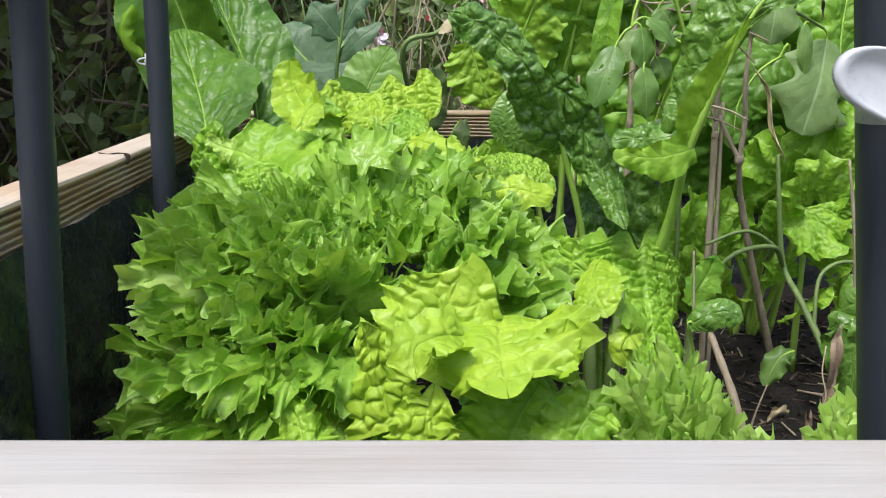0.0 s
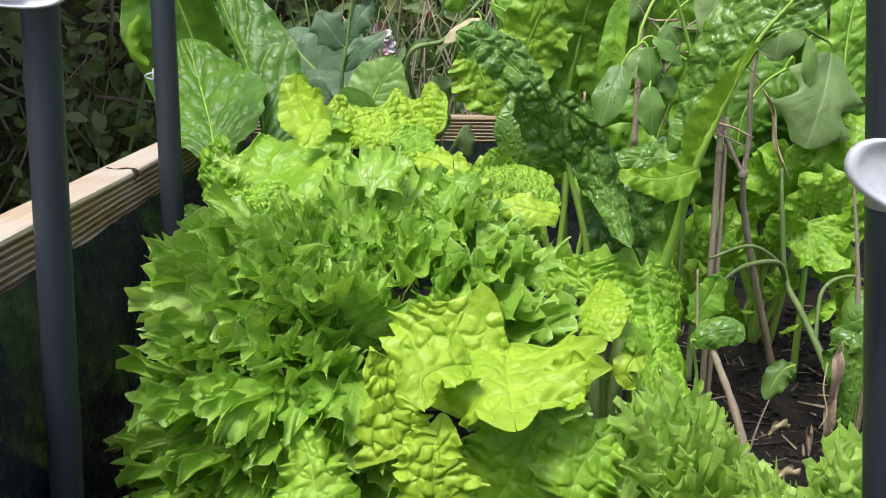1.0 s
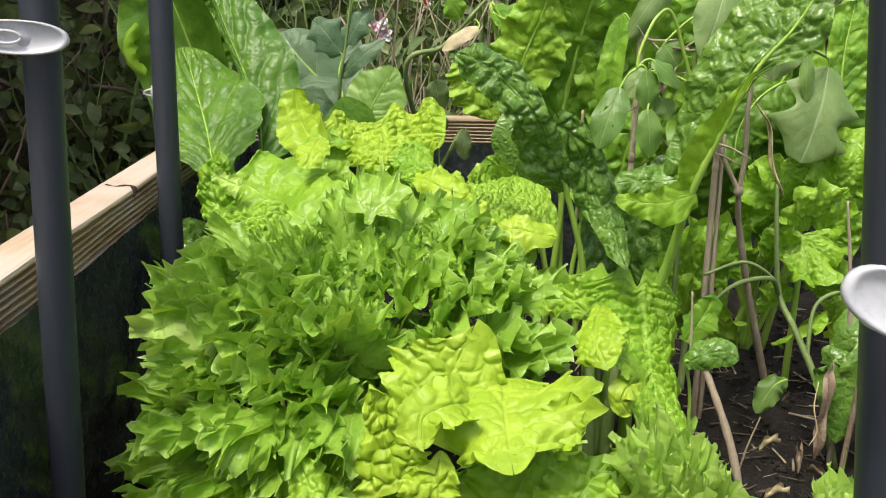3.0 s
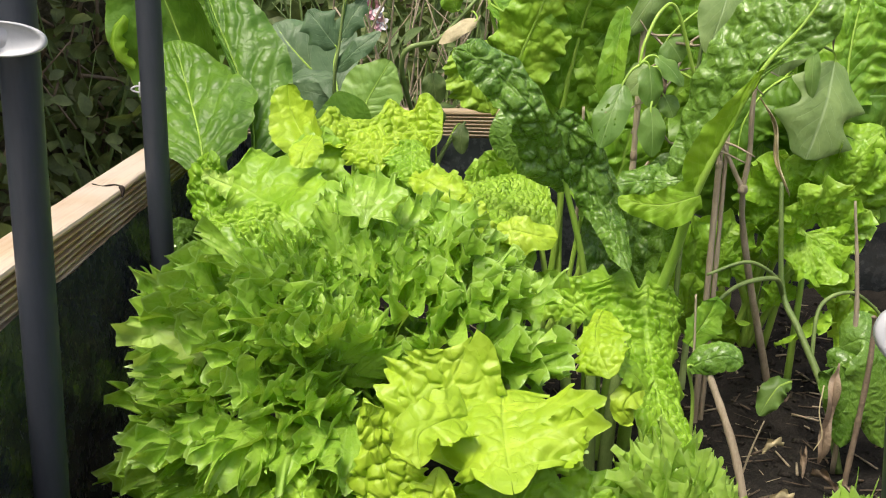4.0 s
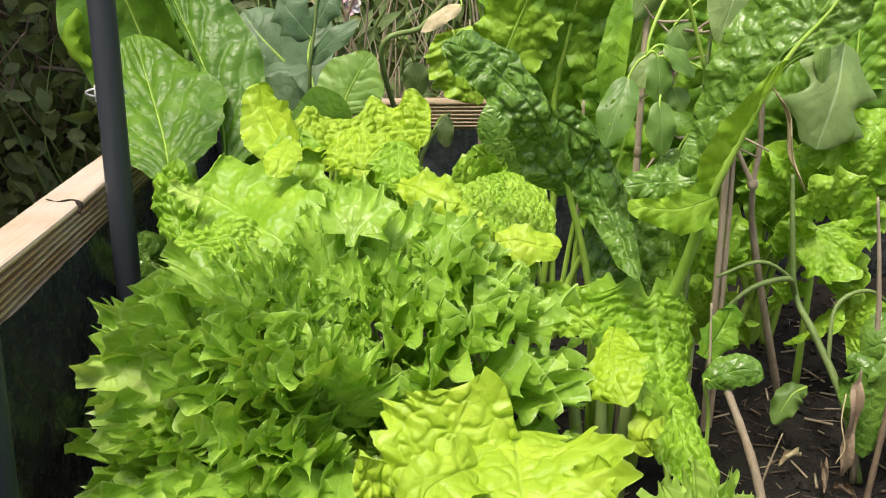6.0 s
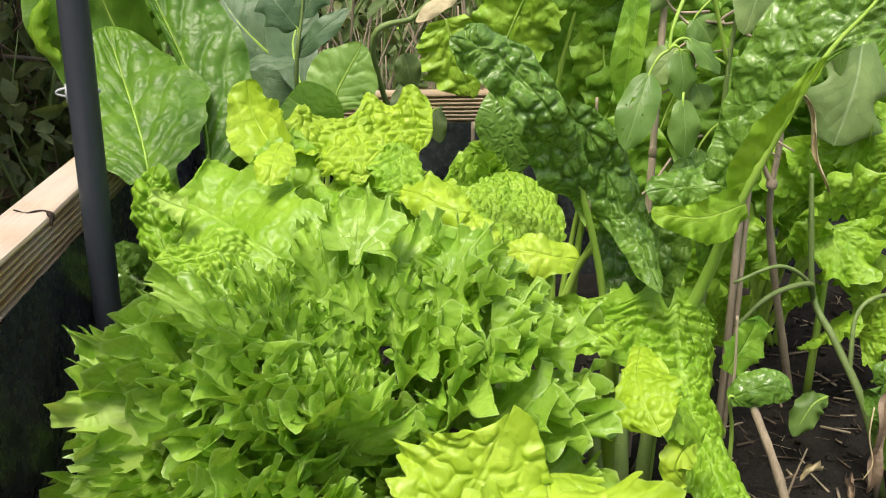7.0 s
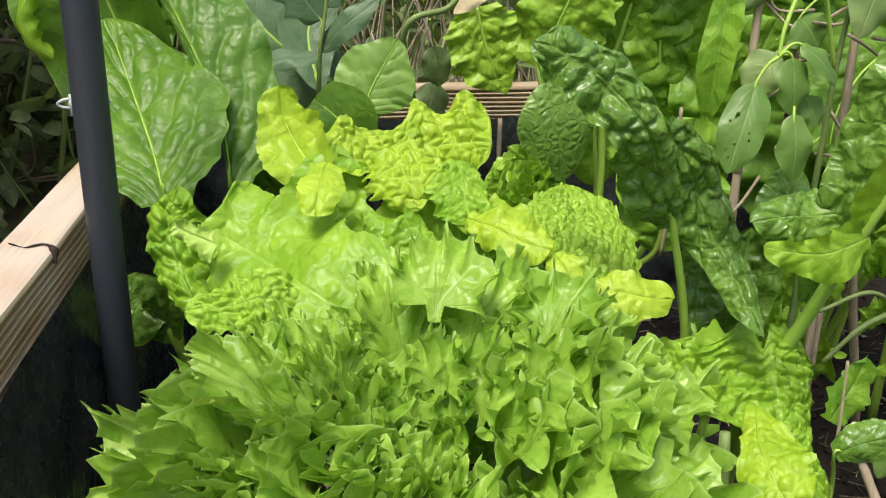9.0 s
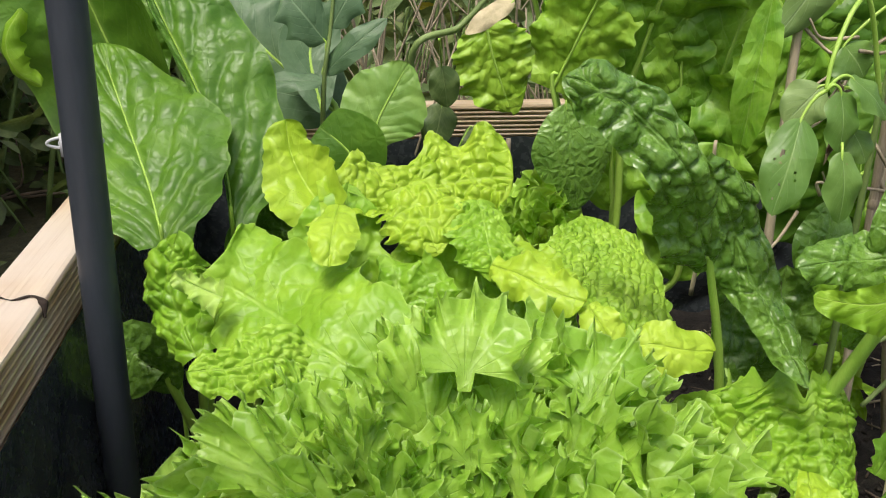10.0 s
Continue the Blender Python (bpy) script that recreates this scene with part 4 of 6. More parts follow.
# lettuce with a broad puckered leaf folded over, east of the frilled head
L2 = lettuce((0.118, 0.622, 0.0), "yellow-green lettuce with a broad puckered leaf folded over")
limp(L2, M_DEEP_S, [(0.164, 0.690, 0.173), (0.163, 0.676, 0.155), (0.163, 0.650, 0.130), (0.162, 0.620, 0.111), (0.164, 0.580, 0.095), (0.165, 0.550, 0.086)], (0.036, 0.042, 0.034, 0.030, 0.027, 0.024, 0.022, 0.020, 0.012), (0.050, 0.086, 0.074, 0.044, 0.028, 0.026, 0.024, 0.020, 0.012), (0.0, -0.86, 0.62), 51, lift_r=(0, 0.004, 0.010, 0.014, 0.010, 0.0, 0, 0), lift_l=(-0.002, -0.004, -0.010, -0.010, -0.008, -0.004, 0, 0), fold=(-4, 4), curl=(-30, 6), edge=(-30, 0), ruffle=0.003, waves=4, quilt=0.0056, cells=115, crease=2.5, ridges=0.0085, ridge_rows=17, slant=0.08, jag=0.26, heel=0.016, groove=0.0, nu=180, nv=110, label="broad puckered leaf folded over its neighbours")
limp(L2, M_LIME_S, [(0.113, 0.600, 0.183), (0.104, 0.575, 0.179), (0.102, 0.553, 0.173), (0.107, 0.540, 0.162)], (0.007, 0.018, 0.022, 0.018, 0.010), (0.005, 0.008, 0.013, 0.018, 0.012), (-0.25, -0.8, 0.6), 52, fold=(4, -4), curl=(-24, -20), edge=(30, -20), ruffle=0.002, waves=2.5, quilt=0.0020, cells=140, jag=0.24, brim=0.005, label="pale folded-back margin")
limp(L2, M_DEEP_S, [(0.107, 0.548, 0.167), (0.120, 0.552, 0.161), (0.133, 0.556, 0.149), (0.139, 0.556, 0.139)], (0.004, 0.010, 0.012, 0.010, 0.003), (0.004, 0.010, 0.012, 0.010, 0.003), (-0.1, -0.6, 0.8), 53, fold=(-10, 10), curl=(-16, -16), ruffle=0.001, quilt=0.001, jag=0.08)
limp(L2, M_LIME_S, [(0.135, 0.556, 0.143), (0.124, 0.545, 0.144), (0.119, 0.540, 0.136), (0.126, 0.542, 0.125)], (0.004, 0.009, 0.009, 0.007, 0.003), (0.004, 0.009, 0.010, 0.008, 0.003), (-0.1, -0.85, 0.5), 54, fold=(4, 4), curl=(-16, -16), ruffle=0.0015, waves=2, quilt=0.001, jag=0.10)
limp(L2, M_DEEP_S, [(0.110, 0.640, 0.162), (0.094, 0.650, 0.172), (0.079, 0.662, 0.179), (0.068, 0.660, 0.172)], (0.010, 0.018, 0.020, 0.012, 0.003), (0.008, 0.014, 0.014, 0.010, 0.003), (-0.1, -0.85, 0.6), 55, fold=(6, 6), curl=(-30, 20), ruffle=0.003, waves=3, quilt=0.0042, cells=120, crease=2.3, jag=0.34, brim=0.006)
# stalks in dark stem green: shade under the broad leaf is coloured in
for i, (dx, dy) in enumerate([(-0.012, 0.0), (0.0, -0.006), (0.014, 0.004)]):
    part("stalk", tube("stalk", [(0.112 + dx, 0.612 + dy, -0.01), (0.112 + dx * 1.2, 0.618 + dy, 0.07), (0.112 + dx * 1.8, 0.632 + dy, 0.15)], [0.0065, 0.0055, 0.003], M_STEM, sides=10), L2)

# bright lettuce behind the frilled head
L3 = lettuce((-0.07, 0.73, 0.0), "bright lime lettuce behind the frilled head")
limp(L3, M_LIME_S, [(-0.116, 0.738, 0.279), (-0.081, 0.748, 0.277), (-0.046, 0.768, 0.278), (-0.020, 0.772, 0.280), (-0.001, 0.768, 0.281)], (0.012, 0.022, 0.040, 0.024, 0.020, 0.036, 0.026, 0.036, 0.032, 0.014), (0.014, 0.014, 0.014, 0.018, 0.030, 0.030, 0.040, 0.036, 0.020, 0.008), (0.0, -0.78, 0.66), 61, lift_l=(0, 0.006, -0.004, -0.004, 0.004, -0.006, 0.006, 0, 0), lift_r=(0.004, 0.012, 0.014, 0.004, 0.008, -0.004, -0.004, 0, 0), fold=(6, 8), curl=(-20, -36), edge=(-30, 0), ruffle=0.003, waves=5, quilt=0.0052, cells=112, crease=2.4, jag=0.20, nu=150, nv=90, label="crown leaf with pointed lobes and deep puckers")
limp(L3, M_LIME_S, [(-0.107, 0.735, 0.271), (-0.121, 0.752, 0.281), (-0.131, 0.765, 0.298), (-0.134, 0.772, 0.318)], (0.014, 0.026, 0.024, 0.016, 0.012), (0.016, 0.026, 0.024, 0.016, 0.012), (0.1, -0.9, 0.45), 62, fold=(24, 30), curl=(-10, 30), ruffle=0.003, waves=2.5, quilt=0.0018, cells=60, jag=0.12, label="cupped upright leaf")
limp(L3, M_LIME_S, [(-0.105, 0.715, 0.285), (-0.108, 0.695, 0.281), (-0.110, 0.682, 0.274), (-0.111, 0.676, 0.266)], (0.006, 0.013, 0.014, 0.010, 0.003), (0.006, 0.012, 0.013, 0.010, 0.003), (-0.1, -0.9, 0.45), 63, fold=(6, 6), curl=(-36, -36), ruffle=0.0015, waves=2, quilt=0.0014, cells=80, jag=0.08, label="rounded hanging lobe")
limp(L3, M_LIME_S, [(-0.068, 0.742, 0.286), (-0.062, 0.728, 0.278), (-0.057, 0.716, 0.269), (-0.054, 0.710, 0.260)], (0.012, 0.020, 0.024, 0.020, 0.004), (0.012, 0.022, 0.024, 0.018, 0.004), (0.0, -0.85, 0.55), 64, fold=(6, 6), curl=(-30, -30), ruffle=0.003, waves=2.5, quilt=0.0044, cells=120, crease=2.3, jag=0.26, brim=0.006)
limp(L3, M_DEEP_S, [(-0.028, 0.735, 0.279), (-0.027, 0.718, 0.272), (-0.026, 0.700, 0.262), (-0.025, 0.690, 0.250)], (0.012, 0.014, 0.018, 0.018, 0.006), (0.014, 0.020, 0.022, 0.018, 0.006), (0.1, -0.85, 0.5), 65, fold=(6, 6), curl=(-40, -30), ruffle=0.003, waves=2.5, quilt=0.0040, cells=120, ridges=0.004, ridge_rows=9, jag=0.26, brim=0.006)
limp(L3, M_DEEP_S, [(-0.058, 0.622, 0.205), (-0.115, 0.652, 0.234), (-0.138, 0.682, 0.237), (-0.159, 0.700, 0.244), (-0.173, 0.700, 0.250)], (0.024, 0.032, 0.036, 0.036, 0.030, 0.020, 0.010), (0.030, 0.044, 0.046, 0.050, 0.036, 0.042, 0.012), (0.06, -0.74, 0.68), 66, lift_r=(0, 0, 0.003, -0.006, 0.005, -0.006, 0), lift_l=(0, -0.004, 0, 0.003, 0.004, 0, 0), fold=(4, 10), curl=(-30, -16), edge=(0, -20), ruffle=0.003, waves=4, quilt=0.0018, cells=70, jag=0.22, brim=0.006, nu=130, nv=80, label="broad smooth leaf reaching over the frilled head")
limp(L3, M_PALE_S, [(-0.164, 0.678, 0.251), (-0.174, 0.684, 0.253), (-0.184, 0.690, 0.256), (-0.188, 0.692, 0.260)], (0.010, 0.009, 0.006, 0.006, 0.002), (0.008, 0.007, 0.005, 0.006, 0.002), (-0.1, -0.8, 0.6), 67, fold=(10, 10), curl=(-40, 30), ruffle=0.003, waves=3, quilt=0.001, jag=0.2)
limp(L3, M_SAVOY, [(-0.182, 0.690, 0.212), (-0.192, 0.706, 0.229), (-0.197, 0.716, 0.249), (-0.192, 0.722, 0.266)], (0.012, 0.018, 0.020, 0.018, 0.006), (0.014, 0.020, 0.022, 0.020, 0.008), (-0.15, -0.85, 0.5), 68, fold=(-4, -4), curl=(-50, -40), ruffle=0.003, waves=4, quilt=0.0075, cells=70, crease=2.3, ridges=0.003, ridge_rows=8, jag=0.2, brim=0.006, nu=100, nv=56, label="darker savoyed leaf beside the tube")
limp(L3, M_DEEP_S, [(-0.075, 0.650, 0.190), (-0.129, 0.645, 0.231), (-0.154, 0.640, 0.232), (-0.177, 0.640, 0.231)], (0.016, 0.020, 0.018, 0.014, 0.003), (0.016, 0.020, 0.018, 0.012, 0.003), (0.0, -0.6, 0.8), 69, fold=(6, 6), curl=(-30, -30), ruffle=0.003, waves=4, quilt=0.0046, cells=160, crease=2.4, jag=0.2, nu=110, nv=70)
limp(L3, M_DEEP_S, [(-0.112, 0.700, 0.190), (-0.110, 0.712, 0.225), (-0.106, 0.728, 0.258), (-0.100, 0.742, 0.285)], (0.026, 0.032, 0.032, 0.024, 0.016), (0.024, 0.030, 0.030, 0.024, 0.016), (0.0, -0.85, 0.5), 91, fold=(6, 6), curl=(-20, -20), ruffle=0.003, waves=3, quilt=0.0030, cells=95, jag=0.2, brim=0.006)
limp(L3, M_DEEP_S, [(-0.050, 0.700, 0.190), (-0.050, 0.712, 0.225), (-0.048, 0.726, 0.250), (-0.046, 0.742, 0.275)], (0.026, 0.034, 0.034, 0.026, 0.016), (0.026, 0.034, 0.032, 0.024, 0.016), (0.05, -0.85, 0.5), 92, fold=(6, 6), curl=(-20, -20), ruffle=0.003, waves=3, quilt=0.0034, cells=105, jag=0.2, brim=0.006)
big_leaf(L3, M_LIME_DEEP, (-0.030, 0.730, 0.160), (0.000, 0.720, 0.240), (0.2, -0.9, 0.3), 1.1, 70)
big_leaf(L3, M_LIME_DEEP, (-0.060, 0.700, 0.150), (-0.045, 0.690, 0.245), (0.0, -0.9, 0.4), 1.2, 71)
big_leaf(L3, M_LIME_DEEP, (-0.100, 0.690, 0.150), (-0.110, 0.680, 0.225), (-0.1, -0.9, 0.4), 1.3, 76)
big_leaf(L3, M_LIME_DEEP, (-0.010, 0.720, 0.140), (0.010, 0.705, 0.225), (0.1, -0.9, 0.4), 1.2, 77)
big_leaf(L3, M_LIME_DEEP, (-0.020, 0.675, 0.200), (-0.012, 0.712, 0.250), (0.0, -0.7, 0.7), 1.3, 79, curl=0.4)
big_leaf(L3, M_LIME_DEEP, (-0.075, 0.690, 0.215), (-0.078, 0.716, 0.262), (0.0, -0.8, 0.6), 1.4, 82, curl=0.3)
part("stump", tube("stump", [(-0.07, 0.73, -0.01), (-0.07, 0.72, 0.12), (-0.07, 0.71, 0.22)], [0.014, 0.016, 0.006], M_PALESTALK, sides=12), L3)

# puckered lettuce by the chard
L4 = lettuce((0.05, 0.74, 0.0), "puckered yellow-green lettuce beside the chard")
limp(L4, M_DEEP_S, [(0.030, 0.690, 0.227), (0.049, 0.740, 0.224), (0.064, 0.795, 0.224), (0.068, 0.845, 0.226)], (0.026, 0.040, 0.044, 0.040, 0.030, 0.016), (0.038, 0.050, 0.052, 0.048, 0.038, 0.020), (-0.02, -0.8, 0.68), 71, fold=(6, 4), curl=(-24, -30), ruffle=0.003, waves=5, quilt=0.0070, cells=140, crease=2.6, teeth=0.08, tooth=22, jag=0.16, brim=0.008, nu=150, nv=120, label="rounded leaf covered in small blisters")
limp(L4, M_LIME_S, [(-0.027, 0.690, 0.258), (-0.015, 0.676, 0.258), (0.000, 0.664, 0.253), (0.015, 0.655, 0.251)], (0.006, 0.012, 0.012, 0.012, 0.003), (0.006, 0.012, 0.013, 0.012, 0.003), (0.0, -0.8, 0.65), 72, fold=(8, 4), curl=(-30, -40), ruffle=0.004, waves=2.5, quilt=0.0012, cells=80, jag=0.2)
limp(L4, M_LIME_S, [(0.016, 0.656, 0.249), (0.020, 0.648, 0.243), (0.026, 0.642, 0.234), (0.035, 0.642, 0.222)], (0.006, 0.010, 0.011, 0.009, 0.003), (0.006, 0.010, 0.010, 0.008, 0.003), (0.0, -0.85, 0.55), 73, fold=(10, 10), curl=(-30, -40), ruffle=0.002, waves=2, quilt=0.0012, cells=80, jag=0.15)
limp(L4, M_LIME_S, [(0.040, 0.660, 0.222), (0.052, 0.656, 0.225), (0.068, 0.654, 0.222), (0.086, 0.658, 0.218)], (0.006, 0.012, 0.014, 0.012, 0.003), (0.006, 0.012, 0.016, 0.012, 0.003), (0.0, -0.75, 0.7), 74, fold=(6, 4), curl=(-24, -40), ruffle=0.002, waves=2, quilt=0.0014, cells=80, jag=0.12, label="bright rounded lobe turned outwards")
limp(L4, M_DEEP_S, [(0.020, 0.660, 0.222), (0.036, 0.658, 0.211), (0.055, 0.662, 0.201), (0.070, 0.668, 0.188)], (0.012, 0.018, 0.020, 0.016, 0.004), (0.012, 0.018, 0.018, 0.012, 0.004), (0.0, -0.95, 0.4), 75, fold=(6, 6), curl=(-30, -30), ruffle=0.004, waves=3, quilt=0.0045, cells=105, teeth=0.15, tooth=14, jag=0.12)
limp(L4, M_LIME_S, [(-0.014, 0.720, 0.256), (-0.004, 0.700, 0.252), (0.007, 0.682, 0.246), (0.018, 0.672, 0.240)], (0.010, 0.016, 0.016, 0.012, 0.004), (0.010, 0.014, 0.016, 0.014, 0.004), (0.0, -0.75, 0.7), 78, fold=(8, 8), curl=(-30, -30), ruffle=0.003, waves=3, quilt=0.0024, cells=90, jag=0.2)
part("stump", tube("stump", [(0.05, 0.74, -0.01), (0.048, 0.725, 0.1), (0.045, 0.70, 0.2)], [0.013, 0.015, 0.006], M_PALESTALK, sides=12), L4)


def small_frilled(at, radius, height, count, meshes, seed, label, squash=1.0, size=0.066):
    r = random.Random(seed)
    h = thing("lettuce", (at[0], at[1], 0.0), label, "lettuce", "lettuces")
    for k in range(count):
        q = k / max(1, count - 1)
        phi = k * 2.39996 + r.uniform(-0.3, 0.3)
        rho = radius * (0.25 + 0.75 * q ** 0.8)
        hz = height * (1.0 - 0.45 * q * q) + r.uniform(-0.008, 0.008)
        dx, dy = math.cos(phi), math.sin(phi) * squash
        tip = V((at[0] + dx * rho, at[1] + dy * rho, at[2] + hz))
        rise = 1.35 - 0.75 * q + r.uniform(-0.15, 0.15)
        go = V((dx * math.cos(rise), dy * math.cos(rise), math.sin(rise)))
        me, tl = r.choice(meshes)
        part("leaf", me, h, world=seat(tl, tip - go * size * r.uniform(0.8, 1.1), tip + go * size * 0.15, (-dx * math.sin(rise), -dy * math.sin(rise), math.cos(rise) + 0.1), r.uniform(0.8, 1.05)))
    for k in range(7):
        a = k * 0.9
        part("rib", tube("rib", [(at[0], at[1], 0.0), (at[0] + 0.3 * radius * math.cos(a), at[1] + 0.3 * radius * math.sin(a), at[2] + 0.3 * height), (at[0] + 0.6 * radius * math.cos(a), at[1] + 0.6 * radius * math.sin(a), at[2] + 0.7 * height)], [0.005, 0.004, 0.0015], M_PALESTALK, steps=4, sides=8), h)
    part("stump", tube("stump", [(at[0], at[1], -0.01), (at[0], at[1], at[2] + 0.2 * height)], [0.012, 0.010], M_PALESTALK, sides=10), h)
    return h


small_frilled((0.130, 0.445, 0.03), 0.058, 0.122, 26, PALE, 21, "young pale green frilled lettuce in dark compost")
small_frilled((0.205, 0.395, 0.03), 0.034, 0.130, 15, PALE, 22, "small pale frilled lettuce by the grey tube", size=0.056)
small_frilled((0.160, 0.385, 0.03), 0.024, 0.108, 8, PALE, 24, "very small frilled lettuce seedling", size=0.044)
small_frilled((0.058, 0.955, 0.04), 0.050, 0.172, 22, [lib_mesh("leaf", l, M_LIME_DEEP) for l in lib(fan_leaf, 4, seed=6, half=88, wide=0.9, stem=0.2, lobes=8, notch=0.25, teeth=0.08, frill=0.05, roll=1.2, cup=0.3, curl=0.6, nt=90, nr=14)], 25, "small crinkled lettuce near the far board")

# ---- spinach beet at the west side ----
SP = thing("spinach_plant", (-0.215, 0.88, 0.0), "spinach beet with tall broad ribbed green leaves", "leaf vegetable")


def ribbed(parent, mat, ctrl, width, face, stalk=None, rib=0.0022, seed=0, label="", rib_mat=M_STALK, proud=0.0002, **kw):
    """A leaf with its midrib; stalk: points from the soil up to the blade."""
    lf = part("leaf", blade("leaf", mat, ctrl=ctrl, width=width, face=face, seed=seed, **kw), parent, label)
    if mat is M_CHARD:
        proud = -0.003
    line = spline(ctrl, 6)
    f = V(face).normalized()
    pts = [p + f * (proud - rib * 0.5) for p in line[: int(len(line) * 0.9)]]
    part("midrib", tube("midrib", pts[::3] + [pts[-1]], [rib, rib * 0.7, rib * 0.3], rib_mat, steps=4, sides=8), lf)
    if stalk and mat is M_CHARD:
        part("stalk", tube("stalk", list(stalk) + [ctrl[0], line[3] - f * 0.006, line[6] - f * 0.008], [rib * 1.9, rib * 1.7, rib * 1.3, rib * 0.8, rib * 0.4], rib_mat, steps=6, sides=10), lf)
    elif stalk:
        part("stalk", tube("stalk", list(stalk) + [ctrl[0], line[len(line) // 4] + f * 0.0005, line[len(line) // 2] - f * 0.0005], [rib * 1.9, rib * 1.7, rib * 1.4, rib * 0.9, rib * 0.3], rib_mat, steps=6, sides=10), lf)
    return lf


def stalked(parent, mat, ctrl, left, right, face, seed, stalk=None, rib=0.0016, rib_mat=None, label="", proud=0.0006, **kw):
    """A sheet leaf with a raised midrib and, where given, its stalk from the soil."""
    lf = limp(parent, mat, ctrl, left, right, face, seed, label, **kw)
    line = spline(ctrl, 6)
    f = V(face).normalized()
    pts = [p + f * (proud - rib * 0.5) for p in line[: int(len(line) * 0.93)]]
    part("midrib", tube("midrib", pts[::3] + [pts[-1]], [rib, rib * 0.7, rib * 0.25], rib_mat or M_STALK, steps=4, sides=8), lf)
    if stalk:
        part("stalk", tube("stalk", list(stalk) + [ctrl[0], line[2] - f * rib], [rib * 2.2, rib * 1.9, rib * 1.4, rib * 0.9], rib_mat or M_STALK, steps=6, sides=10), lf)
    return lf


stalked(SP, M_SPINACH, [(-0.208, 0.765, 0.245), (-0.220, 0.800, 0.271), (-0.242, 0.850, 0.307), (-0.262, 0.890, 0.345)], (0.014, 0.032, 0.038, 0.036, 0.030, 0.022, 0.003), (0.016, 0.034, 0.050, 0.058, 0.048, 0.030, 0.003), (0.05, -0.9, 0.45), 1, [(-0.215, 0.80, -0.01), (-0.215, 0.80, 0.10)], rib=0.0008, rib_mat=M_STALK, fold=(24, 8), curl=(-22, -24), ruffle=0.002, waves=4, quilt=0.0016, cells=60, ridges=0.0038, ridge_rows=6, slant=0.42, wander=0.4, tip=0.25, jag=0.06, nu=120, nv=64, label="large ribbed leaf leaning out of the bed")
stalked(SP, M_SPINACH, [(-0.173, 0.805, 0.241), (-0.179, 0.835, 0.276), (-0.198, 0.865, 0.322), (-0.222, 0.895, 0.367), (-0.245, 0.930, 0.414)], (0.004, 0.006, 0.008, 0.012, 0.014, 0.010, 0.004), (0.014, 0.034, 0.046, 0.050, 0.046, 0.036, 0.016), (0.2, -0.95, 0.35), 2, [(-0.19, 0.84, -0.01), (-0.175, 0.835, 0.10)], rib=0.0010, rib_mat=M_CHARD_BACK, fold=(30, 14), curl=(60, -20), ruffle=0.003, waves=4, quilt=0.0016, cells=60, ridges=0.0038, ridge_rows=6, slant=0.42, wander=0.4, tip=0.25, jag=0.06, nu=120, nv=60, label="tall leaf with a rolled bright margin")
stalked(SP, M_SPINACH, [(-0.256, 0.930, 0.297), (-0.259, 0.940, 0.336), (-0.267, 0.950, 0.375), (-0.283, 0.965, 0.419)], (0.030, 0.034, 0.036, 0.030, 0.004), (0.030, 0.036, 0.036, 0.030, 0.004), (0.1, -1, 0.25), 3, [(-0.22, 0.90, -0.01), (-0.215, 0.91, 0.15)], rib=0.0016, fold=(10, 14), curl=(-10, 10), ruffle=0.004, waves=3, quilt=0.0050, cells=55, ridges=0.003, ridge_rows=7, jag=0.06)
ribbed(SP, M_SPINACH, [(-0.225, 0.905, 0.220), (-0.250, 0.915, 0.300), (-0.270, 0.910, 0.370), (-0.290, 0.900, 0.430)], 0.130, (0.1, -1, 0.1), [(-0.22, 0.89, -0.01), (-0.22, 0.90, 0.11)], seed=3, fold=(10, 25), curl=(-10, 30), ruffle=0.006, waves=3, quilt=0.005, cells=70, shape=(0.5, 1.2))
ribbed(SP, M_SPINACH, [(-0.165, 0.900, 0.120), (-0.150, 0.870, 0.190), (-0.145, 0.855, 0.250)], 0.060, (0.3, -1, 0.3), [(-0.21, 0.885, -0.01), (-0.18, 0.90, 0.05)], seed=4, fold=(15, 15), quilt=0.004, cells=80)
ribbed(SP, M_CHARD, [(-0.210, 0.760, 0.150), (-0.226, 0.748, 0.185), (-0.236, 0.740, 0.160)], 0.045, (-0.1, -1, 0.3), [(-0.20, 0.82, -0.01), (-0.20, 0.78, 0.09)], seed=6, fold=(10, 10), quilt=0.004, cells=100)
ribbed(SP, M_SPINACH, [(-0.175, 0.735, 0.060), (-0.200, 0.715, 0.062), (-0.215, 0.700, 0.040)], 0.035, (0, -0.6, 0.8), [(-0.15, 0.75, -0.005), (-0.155, 0.745, 0.05)], rib=0.0012, seed=7, fold=(15, 15), quilt=0.003, cells=100)

part("rolled_margin", blade("rolled_margin", M_CHARD_BACK, ctrl=[(-0.306, 0.885, 0.368), (-0.317, 0.880, 0.349), (-0.314, 0.880, 0.329), (-0.301, 0.885, 0.317)], width=0.022, face=(-0.3, -1, 0.1), seed=9, fold=(-10, -10), curl=(-40, -40), ruffle=0.003, waves=4, shape=(0.5, 1.5)), SP, "bright rolled leaf margin")

